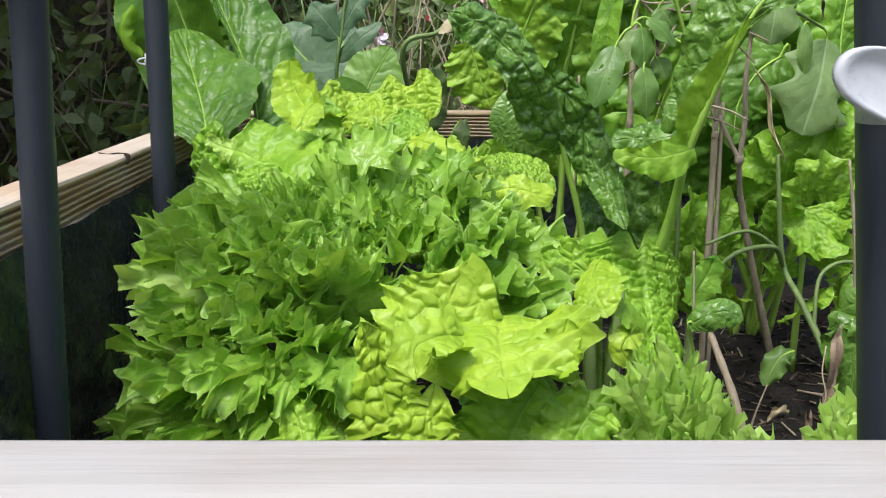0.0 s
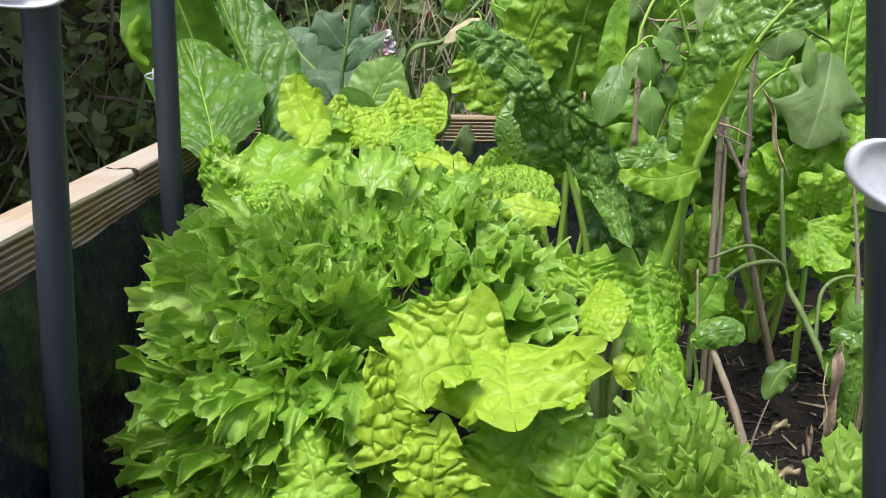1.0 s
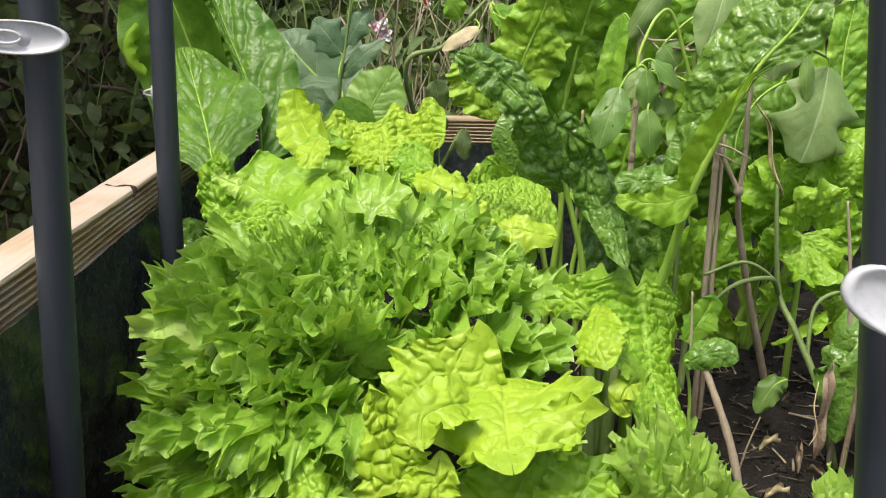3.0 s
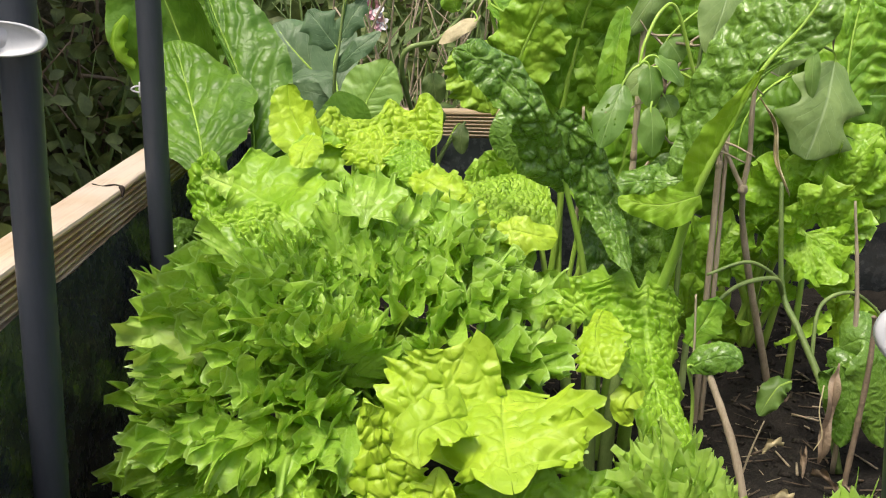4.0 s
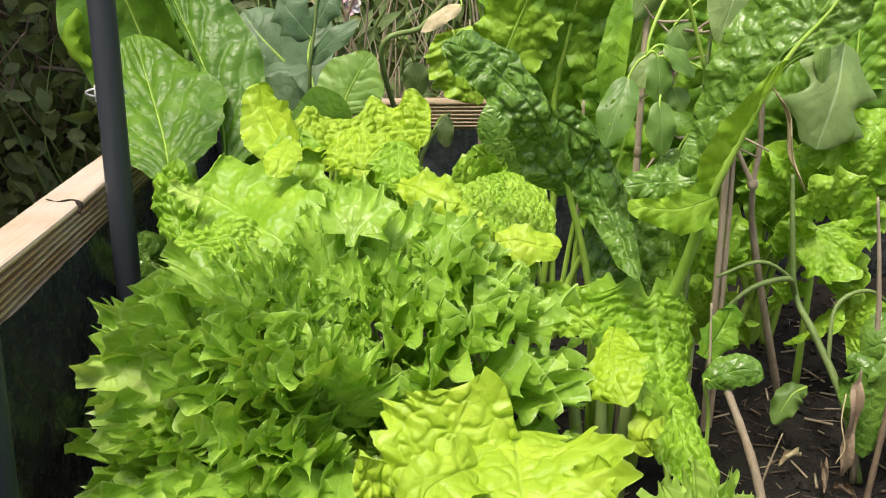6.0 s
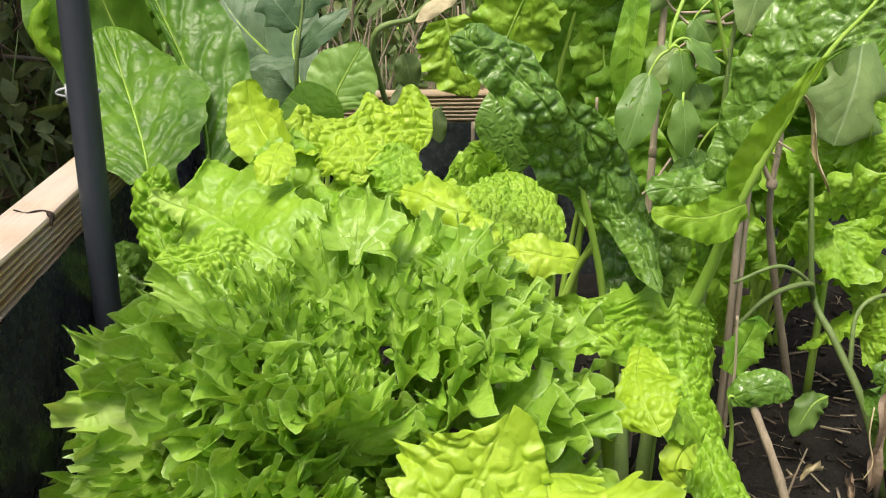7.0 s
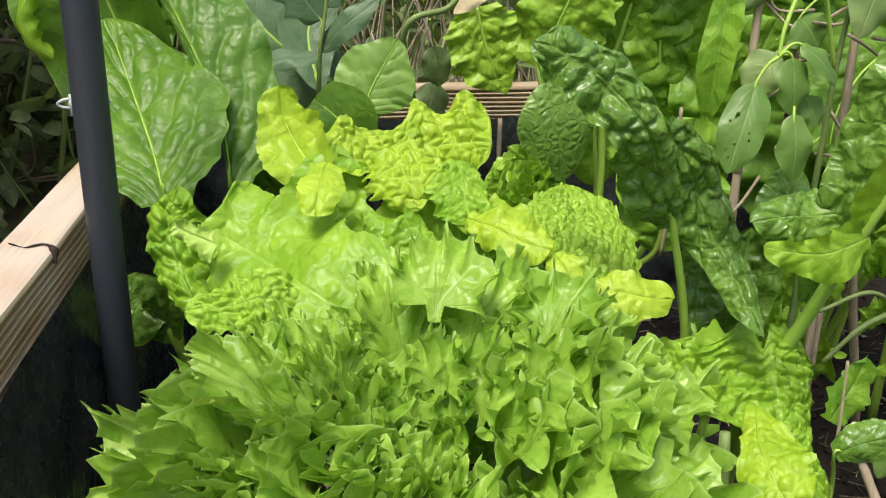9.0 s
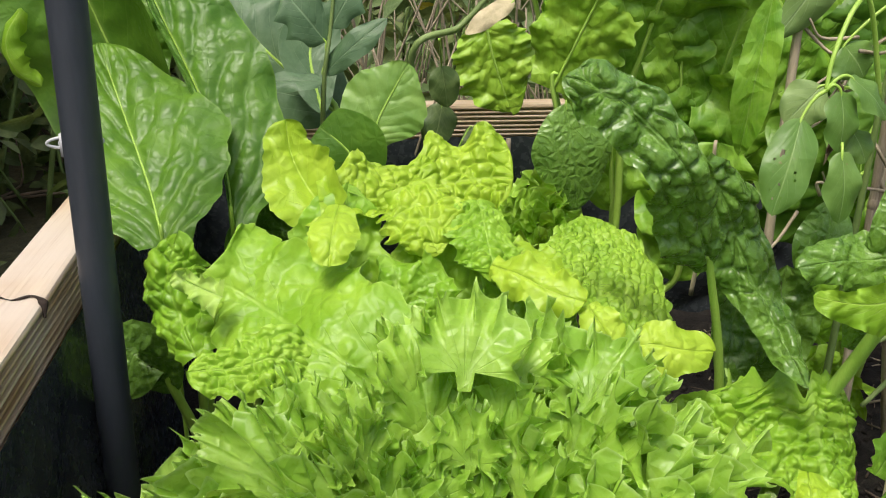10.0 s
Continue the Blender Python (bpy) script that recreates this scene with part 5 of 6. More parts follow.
# ---- glossy chard between the lettuce and the canes ----
CH = thing("chard_plant", (0.135, 0.670, 0.0), "chard with dark glossy blistered leaves on green stalks", "leaf vegetable", "chard plants")
stalked(CH, M_CHARD, [(0.098, 0.700, 0.246), (0.082, 0.685, 0.277), (0.065, 0.668, 0.312), (0.042, 0.676, 0.338), (0.019, 0.682, 0.352), (0.007, 0.686, 0.356)], (0.008, 0.024, 0.024, 0.019, 0.020, 0.018, 0.016, 0.007), (0.006, 0.014, 0.013, 0.015, 0.018, 0.018, 0.016, 0.007), (-0.25, -0.9, 0.45), 11, [(0.130, 0.725, -0.01), (0.122, 0.715, 0.15)], rib=0.0016, proud=-0.007, fold=(4, 6), curl=(-30, -50), edge=(30, -20), ruffle=0.003, waves=4, quilt=0.0070, cells=64, crease=2.3, jag=0.14, brim=0.003, nu=130, nv=60, label="arching dark blistered leaf on a green stalk")
stalked(CH, M_CHARD, [(0.086, 0.700, 0.308), (0.104, 0.704, 0.283), (0.121, 0.708, 0.248), (0.133, 0.690, 0.220), (0.143, 0.660, 0.192)], (0.008, 0.018, 0.022, 0.021, 0.017, 0.011, 0.005), (0.008, 0.018, 0.021, 0.020, 0.016, 0.011, 0.005), (-0.1, -0.95, 0.3), 12, None, rib=0.0014, proud=-0.007, fold=(-4, 4), curl=(-40, -40), ruffle=0.003, waves=4, quilt=0.0070, cells=64, crease=2.3, jag=0.14, brim=0.003, nu=130, nv=56, label="hanging dark blistered leaf")
ribbed(CH, M_CHARD, [(0.128, 0.717, 0.150), (0.134, 0.735, 0.200), (0.146, 0.745, 0.240)], 0.040, (0, -1, 0.1), [(0.135, 0.717, -0.010), (0.130, 0.715, 0.080)], rib=0.0028, seed=14, fold=(20, 20), quilt=0.007, cells=70)
ribbed(CH, M_CHARD, [(0.160, 0.745, 0.120), (0.166, 0.745, 0.180), (0.172, 0.750, 0.225)], 0.055, (-0.1, -1, 0.1), [(0.142, 0.720, -0.010), (0.150, 0.735, 0.060)], seed=15, fold=(15, 15), curl=(20, 20), quilt=0.008, cells=70)
ribbed(CH, M_CHARD, [(0.140, 0.735, 0.100), (0.150, 0.727, 0.150), (0.152, 0.720, 0.185)], 0.040, (-0.1, -1, 0.2), [(0.140, 0.720, -0.010), (0.140, 0.730, 0.050)], seed=16, fold=(15, 15), curl=(20, 20), quilt=0.006, cells=70)

CB = thing("chard_plant", (0.172, 0.680, 0.0), "chard with one tall leaf folded along its rib", "leaf vegetable", "chard plants")
ribline = [(0.183, 0.680, 0.197), (0.185, 0.652, 0.252), (0.199, 0.638, 0.303), (0.216, 0.626, 0.351), (0.237, 0.622, 0.380), (0.254, 0.620, 0.411)]
tall = limp(CB, M_CHARD, [V(p) + V((0.0, 0.010, 0.0)) for p in ribline], (0.004, 0.022, 0.026, 0.034, 0.040, 0.042, 0.042, 0.038, 0.034), (0.003, 0.003, 0.003, 0.003, 0.004, 0.010, 0.022, 0.026, 0.020), (-0.55, -0.85, 0.30), 21, "tall folded leaf, dark glossy above and bright green below", fold=(-16, 0), curl=(24, -20), edge=(-30, 0), ruffle=0.003, waves=4, quilt=0.0050, cells=58, crease=2.1, ridges=0.0025, ridge_rows=11, slant=0.3, jag=0.07, nu=130, nv=60)
part("stalk", tube("stalk", [(0.168, 0.730, -0.01), (0.170, 0.715, 0.10)] + ribline, [0.0065, 0.0052, 0.0042, 0.0034, 0.0024, 0.0016, 0.0010, 0.0006], M_STALK, steps=8, sides=12), tall, "bright green stalk and rib")
limp(tall, M_CHARD_BACK, [V(p) + V((0, -0.002, 0)) for p in ribline[1:4]], (0.006, 0.016, 0.021, 0.020, 0.016, 0.012, 0.006, 0.001), (0.0006, 0.0006, 0.0006, 0.0006), (-0.1, -1, 0.15), 22, "bright green underside of the folded half", name="under_half", fold=(4, 0), curl=(20, 0), ruffle=0.002, waves=3, quilt=0.0008, ridges=0.0016, ridge_rows=8, jag=0.08, nu=70, nv=30)
limp(tall, M_CHARD_BACK, [V(ribline[1]) + V((0.004, -0.004, 0.004)), (0.164, 0.640, 0.251), (0.146, 0.640, 0.251), (0.127, 0.644, 0.254)], (0.010, 0.018, 0.015, 0.010, 0.003), (0.012, 0.014, 0.010, 0.006, 0.003), (-0.1, -0.95, 0.4), 23, "bright green lower lobe", name="lobe", groove=0.0, fold=(-6, 8), curl=(-20, 20), edge=(0, 20), ruffle=0.003, waves=3.0, quilt=0.0006, ridges=0.0014, ridge_rows=6, jag=0.12, nu=60, nv=36)
limp(tall, M_CHARD, [V(ribline[1]) + V((0.0, 0.014, 0.014)), (0.173, 0.668, 0.262), (0.152, 0.668, 0.262), (0.130, 0.668, 0.259)], (0.014, 0.016, 0.016, 0.012, 0.003), (0.014, 0.018, 0.016, 0.012, 0.003), (-0.2, -0.85, 0.5), 24, "dark glossy lobe above the bright one", name="upper_lobe", groove=0.0, fold=(-4, -4), curl=(-30, -30), ruffle=0.003, waves=3, quilt=0.0040, cells=50, jag=0.10, nu=60, nv=40)

# ---- lime chard against the back ----
CL = thing("chard_plant", (0.14, 0.98, 0.0), "lime-green chard with broad limp leaves near the far board", "leaf vegetable", "chard plants")
for i, (ctrl, w, face) in enumerate([
    ([(0.130, 0.965, 0.270), (0.140, 0.945, 0.350), (0.150, 0.920, 0.400), (0.165, 0.905, 0.440)], 0.13, (0.05, -1, 0.3)),
    ([(0.135, 0.985, 0.180), (0.125, 0.975, 0.260), (0.130, 0.965, 0.330)], 0.10, (0, -1, 0.15)),
    ([(0.190, 0.965, 0.220), (0.205, 0.945, 0.320), (0.215, 0.920, 0.400)], 0.13, (0.1, -1, 0.25)),
    ([(0.215, 0.96, 0.180), (0.235, 0.935, 0.270), (0.255, 0.92, 0.340)], 0.12, (0.1, -1, 0.2)),
    ([(0.180, 0.94, 0.130), (0.185, 0.925, 0.190), (0.195, 0.915, 0.260)], 0.10, (0, -1, 0.2)),
]):
    ribbed(CL, M_BACKLIME, ctrl, w, face, [(0.14 + 0.02 * (i % 3 - 1), 0.98, -0.01), V(ctrl[0]).lerp(V((0.14, 0.985, 0.05)), 0.5)], seed=30 + i, fold=(12, 16), curl=(-35, -20), ruffle=0.018, waves=3.5, quilt=0.009, cells=40, teeth=0.16, tooth=13.0, nu=60, nv=30, shape=(0.55, 1.2))

CM = thing("chard_plant", (0.36, 0.96, 0.0), "lime-green chard behind the canes", "leaf vegetable", "chard plants")
for i, (ctrl, w, face) in enumerate([
    ([(0.400, 0.955, 0.220), (0.415, 0.945, 0.310), (0.430, 0.935, 0.390)], 0.13, (0.0, -1, 0.3)),
    ([(0.330, 0.950, 0.200), (0.320, 0.930, 0.290), (0.315, 0.910, 0.380)], 0.13, (-0.1, -1, 0.2)),
    ([(0.300, 0.930, 0.160), (0.290, 0.910, 0.220), (0.280, 0.895, 0.300)], 0.12, (0.0, -1, 0.1)),
    ([(0.360, 0.930, 0.150), (0.370, 0.900, 0.220), (0.380, 0.880, 0.270)], 0.13, (0.1, -1, 0.3)),
    ([(0.440, 0.930, 0.150), (0.445, 0.910, 0.230), (0.450, 0.900, 0.300)], 0.12, (0.0, -1, 0.2)),
    ([(0.460, 0.96, 0.240), (0.470, 0.95, 0.320), (0.490, 0.94, 0.400)], 0.12, (0.0, -1, 0.2)),
    ([(0.250, 0.95, 0.240), (0.262, 0.935, 0.320), (0.270, 0.92, 0.410)], 0.11, (0.0, -1, 0.2)),
]):
    # inner leaves take the darker spinach green, so their shade is in the colour
    ribbed(CM, M_SPINACH if i in (1, 2, 3, 4) else M_BACKLIME, ctrl, w, face, [(0.36 + 0.02 * (i % 3 - 1), 0.96, -0.01), V(ctrl[0]).lerp(V((0.36, 0.965, 0.05)), 0.5)], seed=50 + i, fold=(12, 16), curl=(-30, -15), ruffle=0.013, waves=3.5, quilt=0.010, cells=45, shape=(0.55, 1.2))

for i, (ctrl, lw, rw, face) in enumerate([
    ([(0.033, 1.085, 0.331), (0.039, 1.085, 0.307), (0.048, 1.085, 0.280), (0.059, 1.085, 0.252)], (0.022, 0.040, 0.044, 0.034, 0.010), (0.020, 0.036, 0.040, 0.032, 0.010), (-0.1, -1, 0.3)),
    ([(0.048, 0.970, 0.381), (0.084, 0.965, 0.361), (0.128, 0.962, 0.338), (0.171, 0.964, 0.327)], (0.020, 0.034, 0.036, 0.026, 0.006), (0.012, 0.016, 0.012, 0.014, 0.006), (0.0, -0.75, 0.7)),
    ([(0.068, 0.960, 0.295), (0.084, 0.950, 0.338), (0.099, 0.940, 0.379), (0.111, 0.930, 0.424)], (0.020, 0.036, 0.036, 0.028, 0.006), (0.024, 0.040, 0.040, 0.030, 0.006), (0.0, -1, 0.3)),
    ([(0.181, 0.960, 0.259), (0.170, 0.950, 0.315), (0.168, 0.940, 0.368), (0.169, 0.930, 0.419)], (0.024, 0.030, 0.036, 0.030, 0.006), (0.022, 0.030, 0.034, 0.030, 0.006), (0.0, -1, 0.2)),
    ([(0.351, 0.900, 0.321), (0.320, 0.890, 0.304), (0.299, 0.885, 0.270), (0.296, 0.880, 0.230)], (0.02, 0.04, 0.044, 0.03, 0.006), (0.02, 0.04, 0.044, 0.03, 0.006), (0.0, -0.9, 0.45)),
    ([(0.409, 0.900, 0.288), (0.406, 0.905, 0.321), (0.408, 0.910, 0.359), (0.417, 0.920, 0.402)], (0.02, 0.036, 0.040, 0.03, 0.01), (0.024, 0.044, 0.044, 0.034, 0.01), (0.0, -0.9, 0.4)),
    ([(0.381, 0.880, 0.180), (0.393, 0.880, 0.216), (0.413, 0.882, 0.245), (0.440, 0.886, 0.267)], (0.02, 0.04, 0.044, 0.03, 0.006), (0.02, 0.036, 0.04, 0.03, 0.006), (0.0, -0.8, 0.6)),
    ([(0.358, 0.885, 0.154), (0.342, 0.888, 0.190), (0.334, 0.892, 0.218), (0.326, 0.896, 0.247)], (0.02, 0.036, 0.04, 0.03, 0.006), (0.02, 0.036, 0.04, 0.03, 0.006), (0.0, -0.8, 0.6)),
]):
    stalked(CL if i < 4 else CM, M_SPINACH if i == 4 else M_BACKLIME if i % 2 else M_DEEP_S, ctrl, lw, rw, face, 140 + i, None if i == 0 else [(0.14, 0.98, -0.01) if i < 4 else (0.36, 0.96, -0.01), V(ctrl[0]).lerp(V((0.14 if i < 4 else 0.36, 0.985, 0.05)), 0.5)], rib=0.0014, fold=(8, 8), curl=(-30, -26), edge=(-20, 30), ruffle=0.006, waves=3.4, quilt=0.0034, cells=50, ridges=0.0022, ridge_rows=6, slant=0.4, wander=0.5, tip=0.3, jag=0.2, brim=0.008)

# puckered lettuce heads under the chard on the east side
L5 = lettuce((0.37, 0.86, 0.0), "puckered lime lettuce behind the canes")
for i, (b, t, f, w) in enumerate([
    ((0.355, 0.850, 0.175), (0.372, 0.815, 0.118), (-0.1, -1, 0.25), 1.2), ((0.350, 0.850, 0.150), (0.318, 0.825, 0.185), (-0.4, -0.9, 0.3), 1.0),
    ((0.370, 0.860, 0.170), (0.360, 0.835, 0.235), (0, -1, 0.4), 1.3), ((0.385, 0.860, 0.160), (0.425, 0.835, 0.200), (0.3, -0.9, 0.4), 1.2),
    ((0.375, 0.855, 0.110), (0.405, 0.830, 0.145), (0.2, -1, 0.3), 1.2), ((0.345, 0.850, 0.090), (0.330, 0.835, 0.128), (-0.1, -1, 0.3), 1.1),
    ((0.365, 0.850, 0.060), (0.372, 0.80, 0.085), (0, -0.8, 0.6), 1.3), ((0.40, 0.850, 0.06), (0.44, 0.81, 0.09), (0, -0.8, 0.6), 1.3),
    ((0.36, 0.88, 0.18), (0.325, 0.865, 0.255), (-0.1, -1, 0.4), 1.3), ((0.40, 0.88, 0.18), (0.42, 0.865, 0.265), (0.1, -1, 0.4), 1.3)]):
    big_leaf(L5, M_LIME_DEEP, b, t, f, w, 80 + i, lobes=6, teeth=0.05, cells=13, pucker=0.05, nt=84, nr=30)
part("stump", tube("stump", [(0.37, 0.86, -0.01), (0.37, 0.86, 0.12)], [0.004, 0.003], M_STALK, sides=10), L5)
L6 = lettuce((0.255, 0.85, 0.0), "shaded lettuce behind the canes")
for i, (b, t, f, w) in enumerate([
    ((0.26, 0.85, 0.05), (0.285, 0.83, 0.13), (0.1, -1, 0.3), 1.2), ((0.24, 0.85, 0.07), (0.215, 0.83, 0.145), (-0.2, -1, 0.3), 1.1), ((0.255, 0.86, 0.10), (0.25, 0.85, 0.19), (0, -1, 0.3), 1.2),
    ((0.27, 0.86, 0.12), (0.30, 0.86, 0.20), (0.2, -1, 0.3), 1.2), ((0.235, 0.80, 0.10), (0.235, 0.785, 0.15), (0.1, -1, 0.3), 0.8)]):
    big_leaf(L6, M_LIME_DEEP, b, t, f, w, 95 + i, pucker=0.04, nt=84, nr=30)
part("stump", tube("stump", [(0.255, 0.85, -0.01), (0.255, 0.85, 0.1)], [0.004, 0.003], M_PALESTALK, sides=10), L6)

# ---- canes and dry stems ----
def cane(pts, radii, label, mat=M_CANE, name="cane", cat="cane", knots=()):
    c = thing(name, pts[0], label, cat, "canes and dry stems")
    radii = [0.82 * q for q in radii]
    part("shaft", tube("shaft", pts, radii, mat, steps=10, sides=10, knot=0.18, seed=len(pts)), c)
    for k in knots:
        k = V(k)
        part("joint", tube("joint", [k - V((0, 0, 0.004)), k - V((0, 0, 0.0015)), k + V((0, 0, 0.0015)), k + V((0, 0, 0.004))], [radii[0] * 0.85, radii[0] * 1.12, radii[0] * 1.1, radii[0] * 0.85], mat, steps=3, sides=10), c)
    return c


cane([(0.164, 0.762, -0.03), (0.164, 0.762, 0.18), (0.165, 0.768, 0.33), (0.166, 0.772, 0.50)], [0.0035, 0.0034, 0.003], "dry pinkish-brown plant cane pushed into compost", knots=[(0.1642, 0.764, 0.262)])
cane([(0.250, 0.782, -0.03), (0.247, 0.780, 0.12), (0.2475, 0.79, 0.28), (0.247, 0.80, 0.50)], [0.0038, 0.0036, 0.0032], "split dry cane among the leaves", knots=[(0.2475, 0.788, 0.25)])
cane([(0.257, 0.786, -0.03), (0.2545, 0.784, 0.12), (0.254, 0.793, 0.28)], [0.0032, 0.003, 0.0022], "thin dry cane beside a thicker one")
cane([(0.350, 0.848, -0.02), (0.339, 0.84, 0.016), (0.302, 0.815, 0.12), (0.280, 0.80, 0.19), (0.2715, 0.788, 0.226)], [0.0050, 0.0046, 0.0038, 0.003], "forked dry brown stem leaning in the bed", knots=[(0.271, 0.787, 0.228)])
cane([(0.271, 0.787, 0.228), (0.262, 0.788, 0.244), (0.250, 0.79, 0.268)], [0.0032, 0.0026, 0.002], "short dry branch of a forked stem", name="branch", cat="branch")
cane([(0.271, 0.787, 0.228), (0.274, 0.789, 0.262), (0.272, 0.79, 0.305), (0.277, 0.795, 0.36)], [0.0032, 0.003, 0.002], "upright dry branch of a forked stem", name="branch", cat="branch")
cane([(0.246, 0.605, -0.02), (0.229, 0.62, 0.055), (0.212, 0.638, 0.105), (0.204, 0.655, 0.128)], [0.0046, 0.0042, 0.0036, 0.002], "woody brown stem rising from the compost", M_CANE, knots=[(0.2085, 0.643, 0.118)])
cane([(0.350, 0.70, -0.01), (0.349, 0.70, 0.12), (0.342, 0.70, 0.18), (0.331, 0.70, 0.240)], [0.0026, 0.0024, 0.0012], "thin dry twig with a hooked tip")
cane([(0.343, 0.665, -0.01), (0.344, 0.66, 0.10), (0.342, 0.66, 0.150), (0.337, 0.655, 0.158)], [0.003, 0.0026, 0.0014], "broken dark twig in the bed", M_DRY)
cane([(0.118, 0.765, 0.20), (0.118, 0.757, 0.255), (0.1165, 0.754, 0.305)], [0.0018, 0.0016, 0.0014], "thin reddish twig behind the chard", M_CANE)
cane([(0.2, 0.655, 0.10), (0.199, 0.655, 0.135), (0.196, 0.655, 0.175)], [0.0012, 0.0012, 0.001], "thin reddish twig tied to a stem", M_CANE)
cane([(0.255, 0.668, 0.0), (0.262, 0.67, 0.03), (0.272, 0.675, 0.055)], [0.0012, 0.001, 0.0008], "short straw stuck in the compost", M_STRAW)

# ---- pepper plant with hanging leaves ----
PP = thing("pepper_plant", (0.205, 0.74, 0.0), "pepper plant with drooping leaves on thin stems", "plant")
part("stem", tube("stem", [(0.205, 0.74, -0.01), (0.206, 0.74, 0.15), (0.203, 0.735, 0.27), (0.205, 0.735, 0.36), (0.22, 0.74, 0.45)], [0.0028, 0.0024, 0.0020, 0.0016, 0.0012], M_STEM, steps=8), PP)
part("stem", tube("stem", [(0.203, 0.735, 0.33), (0.180, 0.725, 0.385), (0.165, 0.715, 0.385), (0.152, 0.705, 0.362), (0.148, 0.70, 0.345)], [0.0016, 0.0014, 0.0013, 0.0011], M_STALK, steps=8), PP, "thin pale green side stem")
part("stem", tube("stem", [(0.22, 0.74, 0.42), (0.25, 0.76, 0.40), (0.285, 0.79, 0.37), (0.33, 0.83, 0.358), (0.372, 0.872, 0.345)], [0.0025, 0.0022, 0.0018, 0.0012], M_STEM, steps=8), PP)


def hung_leaf(parent, mat, root, base, tip, w, face, seed, label="", **kw):
    b, t = V(base), V(tip)
    k = dict(fold=(8, 8), curl=(-15, -15), ruffle=0.0015, waves=2, nu=26, nv=14, shape=(0.45, 0.8), veinrelief=0.0006, rows=6)
    k.update(kw)
    mid = b.lerp(t, 0.5) + V(face).normalized() * (t - b).length * 0.08
    lf = part("leaf", blade("leaf", mat, ctrl=[b, mid, t], width=w, face=face, seed=seed, **k), parent, label)
    part("leaf_stalk", tube("leaf_stalk", [V(root), V(root).lerp(b, 0.5) + V((0, 0, 0.003)), b, b.lerp(t, 0.25) - V(face).normalized() * 0.0003], [0.0012, 0.001, 0.0008, 0.0004], M_STALK, steps=5, sides=6), lf)
    return lf


nd = (0.148, 0.70, 0.345)
hung_leaf(PP, M_PEPPER, nd, (0.136, 0.698, 0.331), (0.118, 0.680, 0.284), 0.027, (-0.3, -1, 0.3), 1, "drooping leaf with small holes and dark spots", nu=40, nv=22, holes={(14, 14), (14, 15), (15, 14), (15, 15), (16, 15), (24, 6), (27, 12), (30, 16), (21, 7), (32, 9), (33, 14), (18, 17)})
hung_leaf(PP, M_PEPPER, nd, (0.155, 0.698, 0.345), (0.158, 0.694, 0.313), 0.021, (0.1, -1, 0.2), 2)
hung_leaf(PP, M_PEPPER, (0.165, 0.71, 0.32), (0.157, 0.69, 0.315), (0.160, 0.686, 0.276), 0.022, (0.05, -1, 0.25), 3)
hung_leaf(PP, M_PEPPER, nd, (0.160, 0.70, 0.352), (0.182, 0.695, 0.330), 0.018, (0.3, -0.8, 0.6), 4)
hung_leaf(PP, M_PEPPER, (0.165, 0.71, 0.32), (0.170, 0.705, 0.322), (0.178, 0.70, 0.305), 0.018, (0.1, -1, 0.3), 5)
hung_leaf(PP, M_GREYLEAF, (0.203, 0.735, 0.33), (0.168, 0.738, 0.340), (0.150, 0.74, 0.318), 0.028, (-0.3, -1, 0.5), 6)
hung_leaf(PP, M_PEPPER, (0.21, 0.74, 0.39), (0.178, 0.74, 0.362), (0.190, 0.735, 0.345), 0.030, (0, -1, 0.4), 7)
hung_leaf(PP, M_GREYLEAF, (0.22, 0.74, 0.42), (0.185, 0.76, 0.415), (0.150, 0.765, 0.362), 0.030, (-0.2, -0.8, 0.7), 8, "grey-green limp leaf curling downwards", curl=(-40, -40))
hung_leaf(PP, M_GREYLEAF, (0.22, 0.74, 0.42), (0.225, 0.74, 0.41), (0.205, 0.72, 0.352), 0.036, (0, -1, 0.3), 9)
hung_leaf(PP, M_PEPPER, (0.25, 0.76, 0.40), (0.245, 0.75, 0.40), (0.222, 0.73, 0.375), 0.034, (0, -1, 0.5), 10)
hung_leaf(PP, M_GREYLEAF, (0.30, 0.80, 0.365), (0.292, 0.79, 0.372), (0.287, 0.78, 0.330), 0.045, (0, -1, 0.4), 11)
hung_leaf(PP, M_PEPPER, (0.372, 0.872, 0.345), (0.352, 0.868, 0.350), (0.353, 0.86, 0.298), 0.014, (-0.3, -1, 0.3), 12)
hung_leaf(PP, M_CHARD, (0.203, 0.735, 0.29), (0.190, 0.74, 0.270), (0.178, 0.735, 0.215), 0.034, (-0.2, -1, 0.2), 13)
hung_leaf(PP, M_BACKLIME, (0.166, 0.77, 0.36), (0.150, 0.775, 0.385), (0.140, 0.770, 0.290), 0.026, (-0.5, -1, 0.1), 14, "yellowing leaf edge-on behind the cane", fold=(40, 40))
hung_leaf(PP, M_GREYLEAF, (0.372, 0.872, 0.345), (0.380, 0.880, 0.335), (0.352, 0.850, 0.243), 0.094, (0.05, -1, 0.25), 15, "large grey-green lobed leaf hanging down", teeth=0.42, tooth=8.0, nu=44, nv=26, shape=(0.55, 1.2), veinrelief=0.0015)
part("dry_leaf", blade("dry_leaf", M_DRY, ctrl=[(0.270, 0.74, 0.425), (0.262, 0.735, 0.385), (0.250, 0.725, 0.345)], width=0.016, face=(0, -1, 0.2), fold=(50, 50), curl=(60, 60), ruffle=0.004, waves=4, seed=61), PP, "brown shrivelled leaf")
